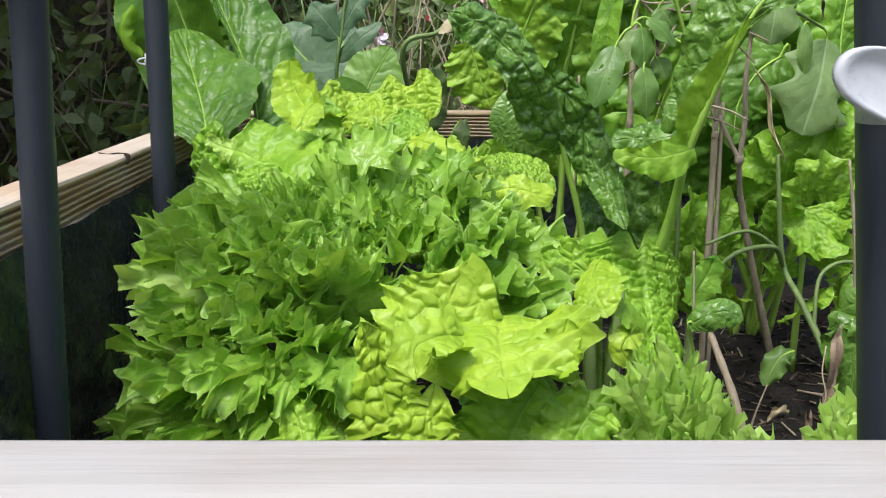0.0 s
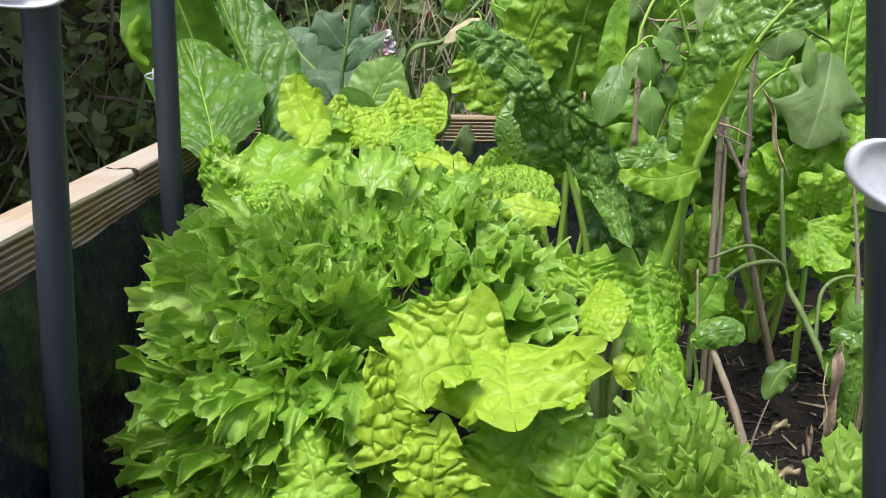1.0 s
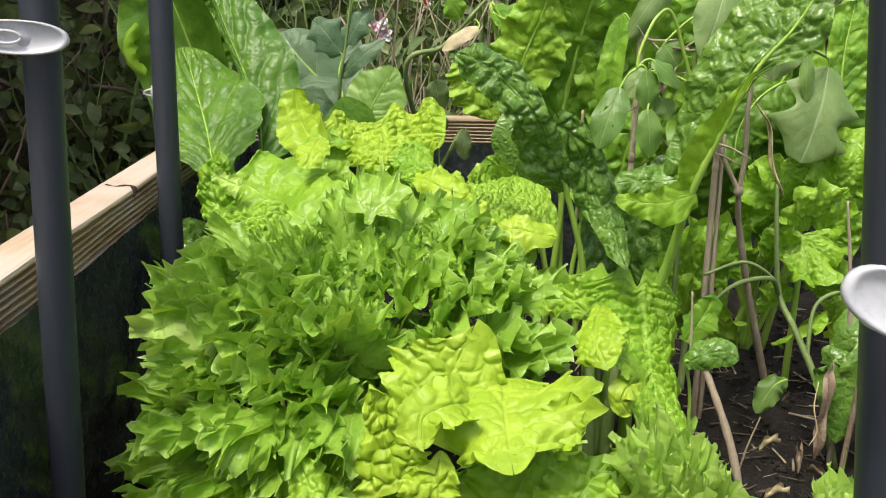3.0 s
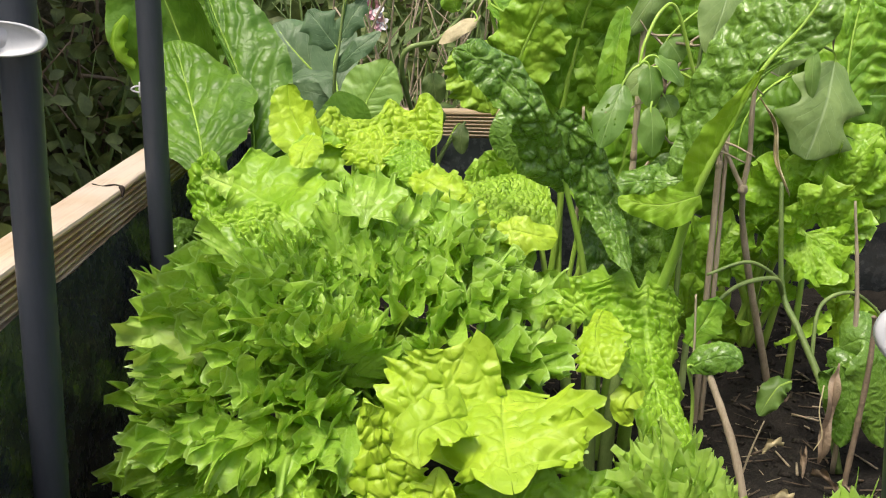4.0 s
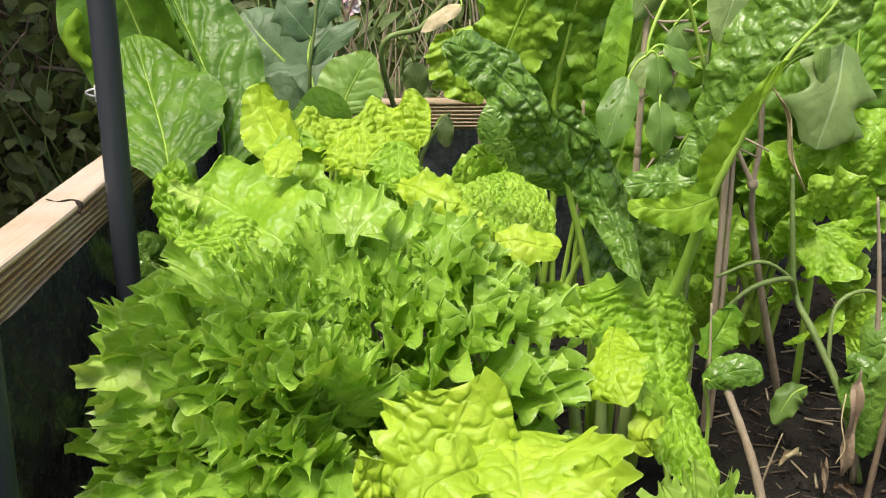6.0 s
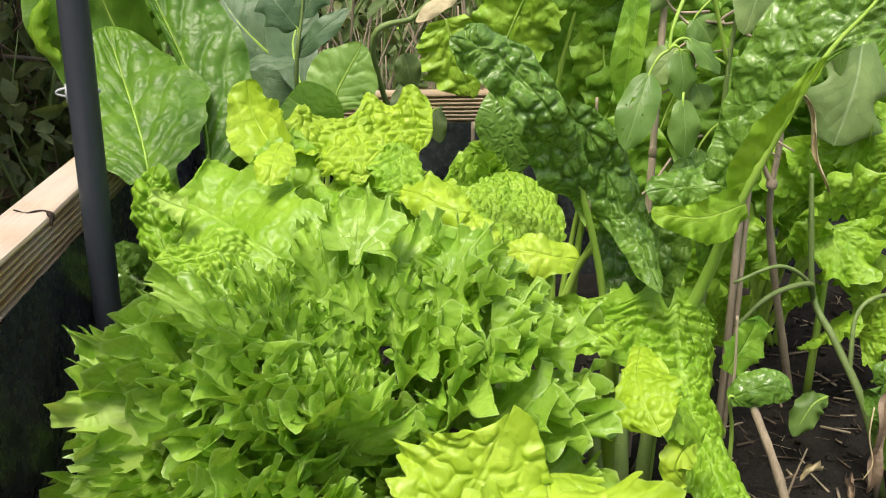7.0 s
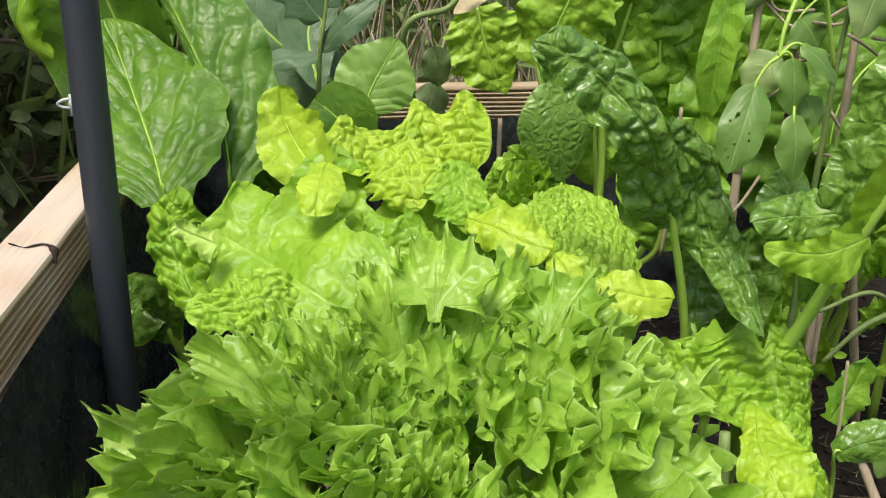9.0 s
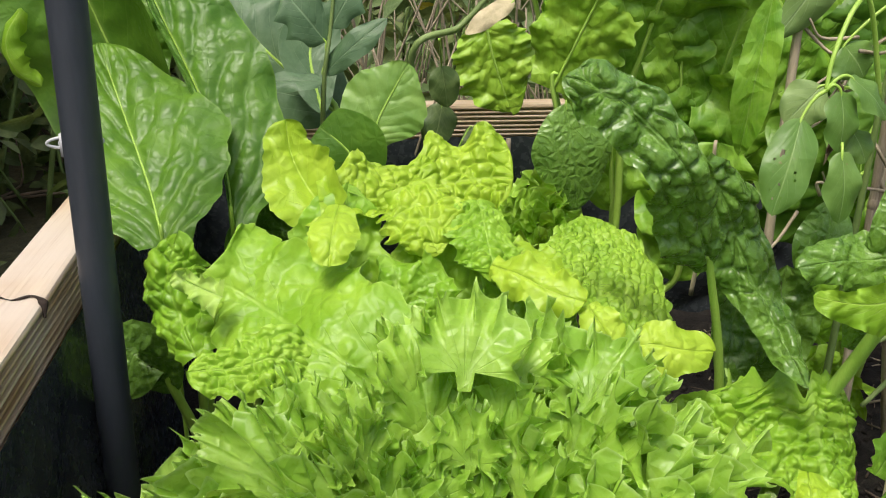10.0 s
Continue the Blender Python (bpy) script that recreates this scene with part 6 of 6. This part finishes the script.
part("dry_leaf", blade("dry_leaf", M_DRY, ctrl=[(0.176, 0.74, 0.350), (0.178, 0.735, 0.325), (0.172, 0.73, 0.295)], width=0.016, face=(0, -1, 0.2), fold=(50, 30), curl=(60, 40), ruffle=0.004, waves=4, seed=62), PP, "brown shrivelled leaf")
part("dry_leaf", blade("dry_leaf", M_DRY, ctrl=[(0.330, 0.80, 0.42), (0.333, 0.795, 0.390), (0.336, 0.79, 0.350)], width=0.016, face=(0, -1, 0.2), fold=(50, 30), curl=(60, 40), ruffle=0.004, waves=4, seed=63), PP, "brown shrivelled leaf")
part("dry_leaf", blade("dry_leaf", M_DRYPALE, ctrl=[(0.270, 0.775, 0.315), (0.284, 0.765, 0.290), (0.285, 0.755, 0.262), (0.296, 0.742, 0.232)], width=0.014, face=(-0.2, -1, 0.2), fold=(40, 30), curl=(50, 40), ruffle=0.003, waves=3, seed=64), PP, "pale dry curled leaf")
rs = random.Random(77)
tw = []
for i in range(16):
    a = V((rs.uniform(0.16, 0.24), rs.uniform(0.73, 0.77), rs.uniform(0.25, 0.38)))
    b = a + V((rs.uniform(-0.05, 0.05), rs.uniform(-0.02, 0.02), rs.uniform(-0.05, 0.03)))
    tw.append(tube_data([a, a.lerp(b, 0.5) + V((rs.uniform(-.008, .008), 0, rs.uniform(-.008, .008))), b], [0.0012, 0.001, 0.0006], steps=4, sides=5))
part("twig_tangle", joined("twig_tangle", tw, M_CANE), PP, "tangle of thin dry twigs")

# ---- bolting green stem with limp leaves ----
GS = thing("bolting_stem", (0.352, 0.70, 0.0), "bent green stem with limp strap leaves", "plant")
part("stem", tube("stem", [(0.356, 0.70, -0.01), (0.342, 0.72, 0.057), (0.330, 0.76, 0.10), (0.322, 0.79, 0.128), (0.316, 0.80, 0.19), (0.315, 0.81, 0.23)], [0.0036, 0.0034, 0.0030, 0.0024, 0.0018], M_STEM, steps=8, sides=10), GS)
part("leaf_stalk", tube("leaf_stalk", [(0.322, 0.79, 0.126), (0.305, 0.775, 0.150), (0.275, 0.765, 0.166), (0.238, 0.76, 0.155)], [0.0022, 0.0018, 0.0014], M_STEM, steps=8), GS)
part("leaf_stalk", tube("leaf_stalk", [(0.322, 0.79, 0.126), (0.300, 0.76, 0.152), (0.26, 0.74, 0.152), (0.232, 0.735, 0.128)], [0.0024, 0.0022, 0.0016], M_STEM, steps=8), GS)
part("leaf_stalk", tube("leaf_stalk", [(0.335, 0.74, 0.08), (0.345, 0.76, 0.125), (0.375, 0.77, 0.136), (0.405, 0.78, 0.118), (0.42, 0.78, 0.10)], [0.002, 0.0018, 0.0014], M_STEM, steps=8), GS)
for i, (ctrl, w, face) in enumerate([
    ([(0.338, 0.70, 0.112), (0.355, 0.69, 0.122), (0.372, 0.68, 0.090), (0.376, 0.675, 0.030)], 0.070, (0.1, -0.9, 0.5)),
    ([(0.330, 0.70, 0.095), (0.338, 0.69, 0.102), (0.343, 0.68, 0.070), (0.340, 0.675, 0.030)], 0.045, (-0.2, -0.9, 0.5)),
    ([(0.320, 0.74, 0.060), (0.305, 0.735, 0.055), (0.290, 0.73, 0.030)], 0.026, (-0.2, -0.8, 0.6)),
]):
    ribbed(GS, M_CHARD if i < 2 else M_PEPPER, ctrl, w, face, rib=0.0012, seed=70 + i, fold=(10, 10), curl=(-30, -30), ruffle=0.004, waves=3, teeth=0.1)
part("withered_leaf", blade("withered_leaf", M_DRY, ctrl=[(0.332, 0.685, 0.105), (0.328, 0.680, 0.085), (0.322, 0.67, 0.05), (0.318, 0.665, 0.02)], width=0.026, face=(-0.2, -1, 0.2), fold=(50, 40), curl=(70, 60), ruffle=0.005, waves=2.3, seed=74), GS, "brown withered hanging leaf")
part("thread", tube("thread", [(0.316, 0.672, 0.09), (0.312, 0.665, 0.07), (0.315, 0.66, 0.05), (0.310, 0.66, 0.036)], [0.0006, 0.0006, 0.0004], M_DRYPALE, steps=6, sides=6), GS, "thin whitish root thread")

DK = thing("chard_seedling", (0.205, 0.655, 0.0), "small dark round leaves on a woody stem", "leaf vegetable")
stalked(DK, M_CHARD, [(0.193, 0.645, 0.117), (0.204, 0.640, 0.126), (0.219, 0.636, 0.132), (0.232, 0.634, 0.126)], (0.006, 0.013, 0.014, 0.012, 0.008), (0.006, 0.012, 0.013, 0.012, 0.008), (-0.1, -0.85, 0.55), 81, [(0.205, 0.655, -0.01), (0.203, 0.655, 0.08)], rib=0.0008, proud=-0.002, fold=(-6, -6), curl=(-40, -30), ruffle=0.001, waves=2, quilt=0.0016, cells=80, jag=0.1, nu=40, nv=26)
stalked(DK, M_BACKLIME, [(0.197, 0.662, 0.129), (0.205, 0.664, 0.142), (0.213, 0.668, 0.154), (0.218, 0.670, 0.167)], (0.006, 0.011, 0.012, 0.010, 0.006), (0.008, 0.014, 0.015, 0.012, 0.006), (0.1, -1, 0.3), 82, rib=0.0007, proud=-0.001, fold=(8, 8), curl=(-20, -20), ruffle=0.0015, waves=2.5, quilt=0.0008, jag=0.2, brim=0.003, nu=40, nv=26)

# ---- grey-green leaves, stems and the round leaf before the far board ----
BR = thing("leafy_plant", (-0.13, 1.03, 0.0), "grey-green leafy plant near the far board", "plant")
ribbed(BR, M_BRASSICA, [(-0.105, 1.08, 0.250), (-0.150, 1.09, 0.290), (-0.185, 1.10, 0.325), (-0.205, 1.12, 0.350)], 0.100, (0.1, -1, 0.35), [(-0.13, 1.03, -0.01), (-0.11, 1.06, 0.14)], seed=91, fold=(10, 10), curl=(-15, -15), ruffle=0.005, waves=3, veinrelief=0.004, shape=(0.5, 1.2))
ribbed(BR, M_BRASSICA, [(-0.118, 1.04, 0.260), (-0.128, 1.07, 0.310), (-0.110, 1.09, 0.350)], 0.055, (0.1, -1, 0.3), seed=92, fold=(10, 10), veinrelief=0.003)
part("stem", tube("stem", [(-0.13, 1.03, -0.01), (-0.120, 0.98, 0.20), (-0.115, 0.955, 0.30), (-0.108, 0.955, 0.345), (-0.10, 0.96, 0.41)], [0.003, 0.0022, 0.0016, 0.0011], M_STEM, steps=8), BR)
for i, (b, t, w, f) in enumerate([
    ((-0.112, 0.955, 0.335), (-0.142, 0.96, 0.372), 0.050, (-0.1, -1, 0.5)), ((-0.108, 0.955, 0.345), (-0.082, 0.965, 0.385), 0.034, (0.1, -1, 0.6)),
    ((-0.115, 0.955, 0.310), (-0.065, 0.955, 0.352), 0.022, (0.1, -1, 0.7)), ((-0.115, 0.955, 0.305), (-0.170, 0.96, 0.300), 0.020, (-0.1, -0.7, 0.8)),
    ((-0.10, 0.96, 0.40), (-0.15, 0.97, 0.40), 0.02, (0, -0.7, 0.8)), ((-0.10, 0.96, 0.39), (-0.068, 0.97, 0.415), 0.022, (0, -0.7, 0.8))]):
    hung_leaf(BR, M_BRASSICA, (-0.112, 0.955, 0.32), b, t, w, f, 100 + i, teeth=0.35 if i < 2 else 0.0, tooth=9.0)
RD = thing("spinach_plant", (-0.07, 0.92, 0.0), "spinach with one round smooth leaf", "leaf vegetable")
stalked(RD, M_ROUND, [(-0.081, 0.890, 0.274), (-0.075, 0.895, 0.290), (-0.064, 0.900, 0.309), (-0.053, 0.905, 0.327)], (0.012, 0.024, 0.030, 0.031, 0.027, 0.018, 0.003), (0.012, 0.024, 0.030, 0.031, 0.027, 0.018, 0.003), (0.0, -0.95, 0.45), 111, [(-0.07, 0.92, -0.01), (-0.095, 0.905, 0.16)], rib=0.0008, fold=(5, 5), curl=(-16, -16), ruffle=0.0012, waves=3, quilt=0.0008, cells=50, ridges=0.0012, ridge_rows=6, slant=0.35, wander=0.3, tip=0.3, jag=0.03)
ribbed(RD, M_SPINACH, [(-0.085, 0.885, 0.245), (-0.100, 0.885, 0.270), (-0.118, 0.89, 0.285)], 0.055, (-0.2, -1, 0.3), [(-0.07, 0.92, -0.01), (-0.09, 0.90, 0.14)], rib=0.0014, seed=112, fold=(6, 6), shape=(0.5, 1.5))
ribbed(RD, M_CHARD, [(-0.15, 0.86, 0.15), (-0.16, 0.855, 0.20), (-0.155, 0.85, 0.245)], 0.06, (0.2, -1, 0.2), [(-0.07, 0.92, -0.01), (-0.12, 0.88, 0.08)], seed=113, fold=(20, 20), quilt=0.004, cells=80)
WS = thing("woody_stem", (-0.02, 1.09, 0.0), "thin green branch with sparse leaves and buds", "plant")
part("stem", tube("stem", [(0.0, 1.10, -0.01), (-0.005, 1.08, 0.16), (0.002, 1.08, 0.20), (0.03, 1.10, 0.235)], [0.004, 0.0035, 0.0028, 0.002], M_STEM, steps=8), WS)
part("stem", tube("stem", [(-0.005, 1.08, 0.16), (-0.045, 0.98, 0.315), (-0.005, 0.985, 0.342), (0.02, 0.99, 0.368), (0.045, 1.0, 0.395)], [0.003, 0.0028, 0.0024, 0.0018], M_STEM, steps=8), WS)
hung_leaf(WS, M_DRYPALE, (0.03, 0.985, 0.372), (0.035, 0.965, 0.365), (-0.005, 0.955, 0.340), 0.016, (0, -1, 0.5), 121, "pale yellowed dry leaf")
hung_leaf(WS, M_BACKLIME, (0.02, 0.99, 0.37), (0.015, 0.985, 0.372), (0.002, 0.98, 0.395), 0.026, (0, -1, 0.4), 122)
hung_leaf(WS, M_BACKLEAF, (-0.02, 1.0, 0.33), (-0.012, 1.05, 0.300), (-0.006, 1.05, 0.262), 0.030, (0, -1, 0.3), 123)
hung_leaf(WS, M_BACKLEAF, (0.002, 1.08, 0.20), (0.022, 1.09, 0.235), (0.026, 1.08, 0.198), 0.022, (0, -1, 0.3), 124)
hung_leaf(WS, M_BACKLEAF, (-0.005, 1.08, 0.16), (-0.008, 1.07, 0.262), (-0.018, 1.06, 0.222), 0.034, (0, -1, 0.3), 125)
hung_leaf(WS, M_CHARD, (0.09, 0.965, 0.1), (0.078, 0.955, 0.285), (0.092, 0.950, 0.195), 0.066, (0.1, -1, 0.1), 126)
cane([(0.068, 1.142, -0.01), (0.069, 1.14, 0.12), (0.070, 1.143, 0.208)], [0.0032, 0.003, 0.003], "short dry stub before the black liner", M_CANE)

# ---- beyond the bed ----
def scatter_leaves(count, where, size, seed, aim=(0, -1, 0.4), spread=1.0, narrow=0.5):
    """Many small folded leaves, each eight faces."""
    r = random.Random(seed)
    out = []
    for _ in range(count):
        c = V(where(r))
        s = size * r.uniform(0.55, 1.25)
        n = (V(aim) + V((r.gauss(0, spread), r.gauss(0, spread), r.gauss(0, spread)))).normalized()
        d = V((r.gauss(0, 1), r.gauss(0, 1), r.gauss(-0.2, 0.8)))
        d = (d - n * d.dot(n)).normalized()
        w = n.cross(d)
        prof = [(0.0, 0.02), (0.3, 0.85), (0.6, 0.95), (0.85, 0.5), (1.0, 0.02)]
        vs, uv = [], []
        for u, b in prof:
            bend = n * (-0.18 * s * u * u)
            for v in (-1, 0, 1):
                vs.append(c + d * (u * s) + w * (v * b * s * narrow * 0.5) + n * (abs(v) * b * s * 0.09) + bend)
                uv.append((0.5 + 0.5 * v, u))
        fs = []
        for i in range(4):
            for j in range(2):
                fs.append((i * 3 + j, i * 3 + j + 1, i * 3 + j + 4, i * 3 + j + 3))
        out.append((vs, fs, uv))
    return out


def twigs(count, where, reach, rad, seed, up=0.5):
    r = random.Random(seed)
    out = []
    for _ in range(count):
        a = V(where(r))
        d = V((r.gauss(0, 0.6), r.gauss(0, 0.4), up + r.gauss(0, 0.5))).normalized() * reach * r.uniform(0.4, 1.2)
        m = a + d * 0.5 + V((r.gauss(0, 0.08), r.gauss(0, 0.05), r.gauss(0, 0.08))) * reach
        q = rad * r.uniform(0.5, 1.3)
        out.append(tube_data([a, m, a + d], [q, q * 0.8, q * 0.4], steps=4, sides=5))
    return out


def lumpy_wall(x0, x1, y0, y1, z0, z1, nx, nz, depth, seed):
    verts, faces = [], []
    for j in range(nz + 1):
        for i in range(nx + 1):
            s, h = i / nx, j / nz
            x, y, z = x0 + (x1 - x0) * s, y0 + (y1 - y0) * s, z0 + (z1 - z0) * h
            b = depth * (noise.noise(V((s * 9, h * 5, seed))) + 0.5 * noise.noise(V((s * 31, h * 17, seed + 4))))
            verts.append(V((x + b * 0.6, y + b, z)))
    for j in range(nz):
        for i in range(nx):
            a = j * (nx + 1) + i
            faces.append((a, a + 1, a + nx + 2, a + nx + 1))
    return verts, faces


HX0, HY0, HX1, HY1 = -0.95, 0.2, -0.42, 2.6


def hedge_at(r):
    s = r.random()
    z = r.random() ** 1.1 * 1.5 - 0.05
    d = abs(r.gauss(0, 0.10))
    x, y = HX0 + (HX1 - HX0) * s, HY0 + (HY1 - HY0) * s
    return (x - 0.13 + d * 0.9 + 0.07 * noise.noise(V((s * 8, z * 5, 2))), y - d * 0.25, z)


hedge = thing("hedge", (-0.75, 1.2, -0.07), "dark evergreen hedge with small oval leaves and bare twigs inside", "hedge", kind="stuff")
# lumpy sheet behind the leaves, coloured as the shade inside the hedge
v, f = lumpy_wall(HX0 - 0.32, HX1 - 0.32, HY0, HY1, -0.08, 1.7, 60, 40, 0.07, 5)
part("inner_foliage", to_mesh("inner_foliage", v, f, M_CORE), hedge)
part("leaves", joined("leaves", scatter_leaves(4600, hedge_at, 0.044, 41, aim=(0.5, -0.6, 0.6), narrow=0.62), M_HEDGE), hedge)
part("twigs", joined("twigs", twigs(420, lambda r: V(hedge_at(r)) + V((-0.04, 0.02, -0.03)), 0.28, 0.0035, 42, 0.8), M_DRY), hedge, "thin brown twigs")
part("yellow_leaves", joined("yellow_leaves", scatter_leaves(26, hedge_at, 0.030, 43, aim=(0.5, -0.6, 0.6)), M_YELLOWED), hedge, "a few yellowed leaves")

border = thing("flower_border", (0.2, 2.4, -0.07), "mixed border of leafy plants behind the bed", "flower border", kind="stuff")


def border_at(r):
    x = r.uniform(-0.75, 2.6)
    y = r.uniform(1.75, 2.7)
    top = 0.30 + 0.30 * (y - 1.75) + 0.22 * noise.noise(V((x * 3, y * 3, 1)))
    return (x, y, -0.05 + r.random() ** 0.7 * max(0.15, top))


# the same dark sheet stands for shade at the back of the border
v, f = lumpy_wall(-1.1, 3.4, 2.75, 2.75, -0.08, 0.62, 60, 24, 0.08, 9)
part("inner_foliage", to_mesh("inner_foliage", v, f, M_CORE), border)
part("leaves", joined("leaves", scatter_leaves(4200, border_at, 0.07, 51, narrow=0.35), M_BACKLEAF), border)
part("dark_leaves", joined("dark_leaves", scatter_leaves(2600, border_at, 0.06, 52), M_HEDGE), border)
part("stems", joined("stems", twigs(420, lambda r: (r.uniform(-0.7, 2.5), r.uniform(1.6, 2.6), -0.05), 0.55, 0.004, 53, 2.2), M_STEM), border)
part("yellow_leaves", joined("yellow_leaves", scatter_leaves(60, border_at, 0.05, 54), M_YELLOWED), border)

grass = thing("dry_grass", (0.1, 1.35, -0.07), "clump of straw-coloured dry stems behind the far board", "dry grass", kind="stuff")
part("straws", joined("straws", twigs(260, lambda r: (r.uniform(-0.15, 0.62), r.uniform(1.23, 1.55), -0.06), 0.46, 0.0026, 61, 2.6), M_STRAW), grass)
part("green_leaves", joined("green_leaves", scatter_leaves(500, lambda r: (r.uniform(-0.45, 0.75), r.uniform(1.25, 1.7), r.uniform(-0.05, 0.33)), 0.06, 62, narrow=0.3), M_BACKLEAF), grass)


def flower(at, size, mat, seed, label, stem_to):
    fl = thing("flower", stem_to, label, "flower", "flowers in the border")
    r = random.Random(seed)
    part("stem", tube("stem", [stem_to, V(stem_to).lerp(V(at), 0.6) + V((0.02, 0, 0)), at], [0.003, 0.0025, 0.002], M_STEM, steps=6), fl)
    for k in range(7):
        a = k * 0.9 + r.uniform(-0.2, 0.2)
        d = V((math.cos(a), -0.35, math.sin(a)))
        c = V(at)
        part("petal", blade("petal", mat if k % 3 else M_WHITE, ctrl=[c, c + d * size * 0.55, c + d * size + V((0, -size * 0.2, -size * 0.1))], width=size * 0.9, face=(d.x * 0.3, -1, 0.4), nu=10, nv=8, ruffle=size * 0.06, waves=2, seed=seed + k, shape=(0.6, 1.2)), fl)
    return fl


flower((-0.150, 2.05, 0.335), 0.024, M_PINK, 1, "pink and white flower on a thin stem", (-0.16, 2.07, -0.06))
flower((-0.135, 2.05, 0.305), 0.020, M_PINK, 2, "pink flower partly closed", (-0.13, 2.08, -0.06))
flower((0.105, 2.0, 0.42), 0.022, M_PINK, 3, "pink flower above the chard", (0.10, 2.03, -0.06))
flower((-0.045, 2.2, 0.37), 0.016, M_RED, 4, "small reddish flower in the border", (-0.05, 2.2, -0.06))
flower((-0.50, 1.75, 0.42), 0.020, M_WHITE, 5, "small white flower by the hedge", (-0.50, 1.78, -0.06))

fence = thing("wall_north", (0.5, 3.3, -0.07), "plain grey rendered garden wall behind the border", "wall", kind="structure")
bm = bmesh.new()
bmesh.ops.create_cube(bm, size=1, matrix=Matrix.Translation((0.5, 3.36, 0.83)) @ Matrix.Diagonal((7.0, 0.12, 1.8, 1)))
bmesh.ops.bevel(bm, geom=bm.edges[:], offset=0.01, segments=2, affect="EDGES")
me = bpy.data.meshes.new("wall_face")
bm.to_mesh(me)
bm.free()
me.materials.append(M_FENCE)
part("wall_face", me, fence)

# ---- litter on the compost ----
litter = thing("litter", (0.2, 0.6, 0.0), "bits of straw, bark and dead leaf on the compost", "litter", kind="stuff")
r = random.Random(91)


def on_soil(r, lo=(BED_W + 0.02, 0.25), hi=(0.55, 1.1)):
    x, y = r.uniform(lo[0], hi[0]), r.uniform(lo[1], hi[1])
    return V((x, y, soil_z(x, y)))


bits, chips = [], []
for i in range(1500):
    a = on_soil(r)
    ang, ln = r.uniform(0, 6.283), r.uniform(0.006, 0.03)
    b = a + V((math.cos(ang) * ln, math.sin(ang) * ln, r.uniform(-0.002, 0.004)))
    q = r.uniform(0.0003, 0.0014)
    bits.append(tube_data([a + V((0, 0, 0.001)), b + V((0, 0, 0.001))], [q, q * 0.8], steps=2, sides=5))
for i in range(1600):
    a = on_soil(r) + V((0, 0, 0.001))
    s = r.uniform(0.002, 0.007)
    d = [V((math.cos(t + r.uniform(-0.4, 0.4)), math.sin(t + r.uniform(-0.4, 0.4)), r.uniform(-0.3, 0.6))) * s * r.uniform(0.4, 1) for t in (0, 1.57, 3.14, 4.71)]
    top, low = a + V((0, 0, s * 0.6)), a - V((0, 0, s * 0.4))
    chips.append(([a + k for k in d] + [top, low], [(0, 1, 4), (1, 2, 4), (2, 3, 4), (3, 0, 4), (1, 0, 5), (2, 1, 5), (3, 2, 5), (0, 3, 5)]))
part("straw_bits", joined("straw_bits", bits[::3], M_STRAW), litter, "bits of pale straw")
part("bark_bits", joined("bark_bits", bits[1::3] + bits[2::3], M_BARK), litter, "bits of bark")
part("crumbs", joined("crumbs", chips, M_SOIL), litter, "dark soil crumbs")


def dead_leaf(at, size, turn, seed, label, mat=M_DRY):
    d = V((math.cos(turn), math.sin(turn), 0.1)) * size
    a = V(at)
    dl = thing("dead_leaf", at, label, "leaf", "dead leaves on the compost")
    part("leaf", blade("leaf", mat, ctrl=[a, a + d * 0.5 + V((0, 0, size * 0.25)), a + d + V((0, 0, size * 0.1))], width=size * 0.7, face=(0, -0.3, 1), fold=(25, 35), curl=(40, 60), ruffle=size * 0.1, waves=3, seed=seed, nu=24, nv=14), dl)


dead_leaf((0.302, 0.655, 0.012), 0.028, 1.2, 1, "curled brown dead leaf on the compost")
dead_leaf((0.285, 0.70, 0.008), 0.022, 0.3, 2, "flat dry grey-brown leaf on the compost", M_DRYPALE)
dead_leaf((0.325, 0.64, 0.008), 0.024, 2.2, 3, "brown dead leaf beside a twig")
dead_leaf((-0.205, 0.66, 0.008), 0.030, 0.8, 4, "brown dead leaf by the black liner")
dead_leaf((-0.225, 0.63, 0.006), 0.026, 2.0, 5, "small brown dead leaf by the black liner")
dead_leaf((0.26, 0.62, 0.008), 0.022, 0.1, 6, "dry straw-coloured leaf on the compost", M_DRYPALE)
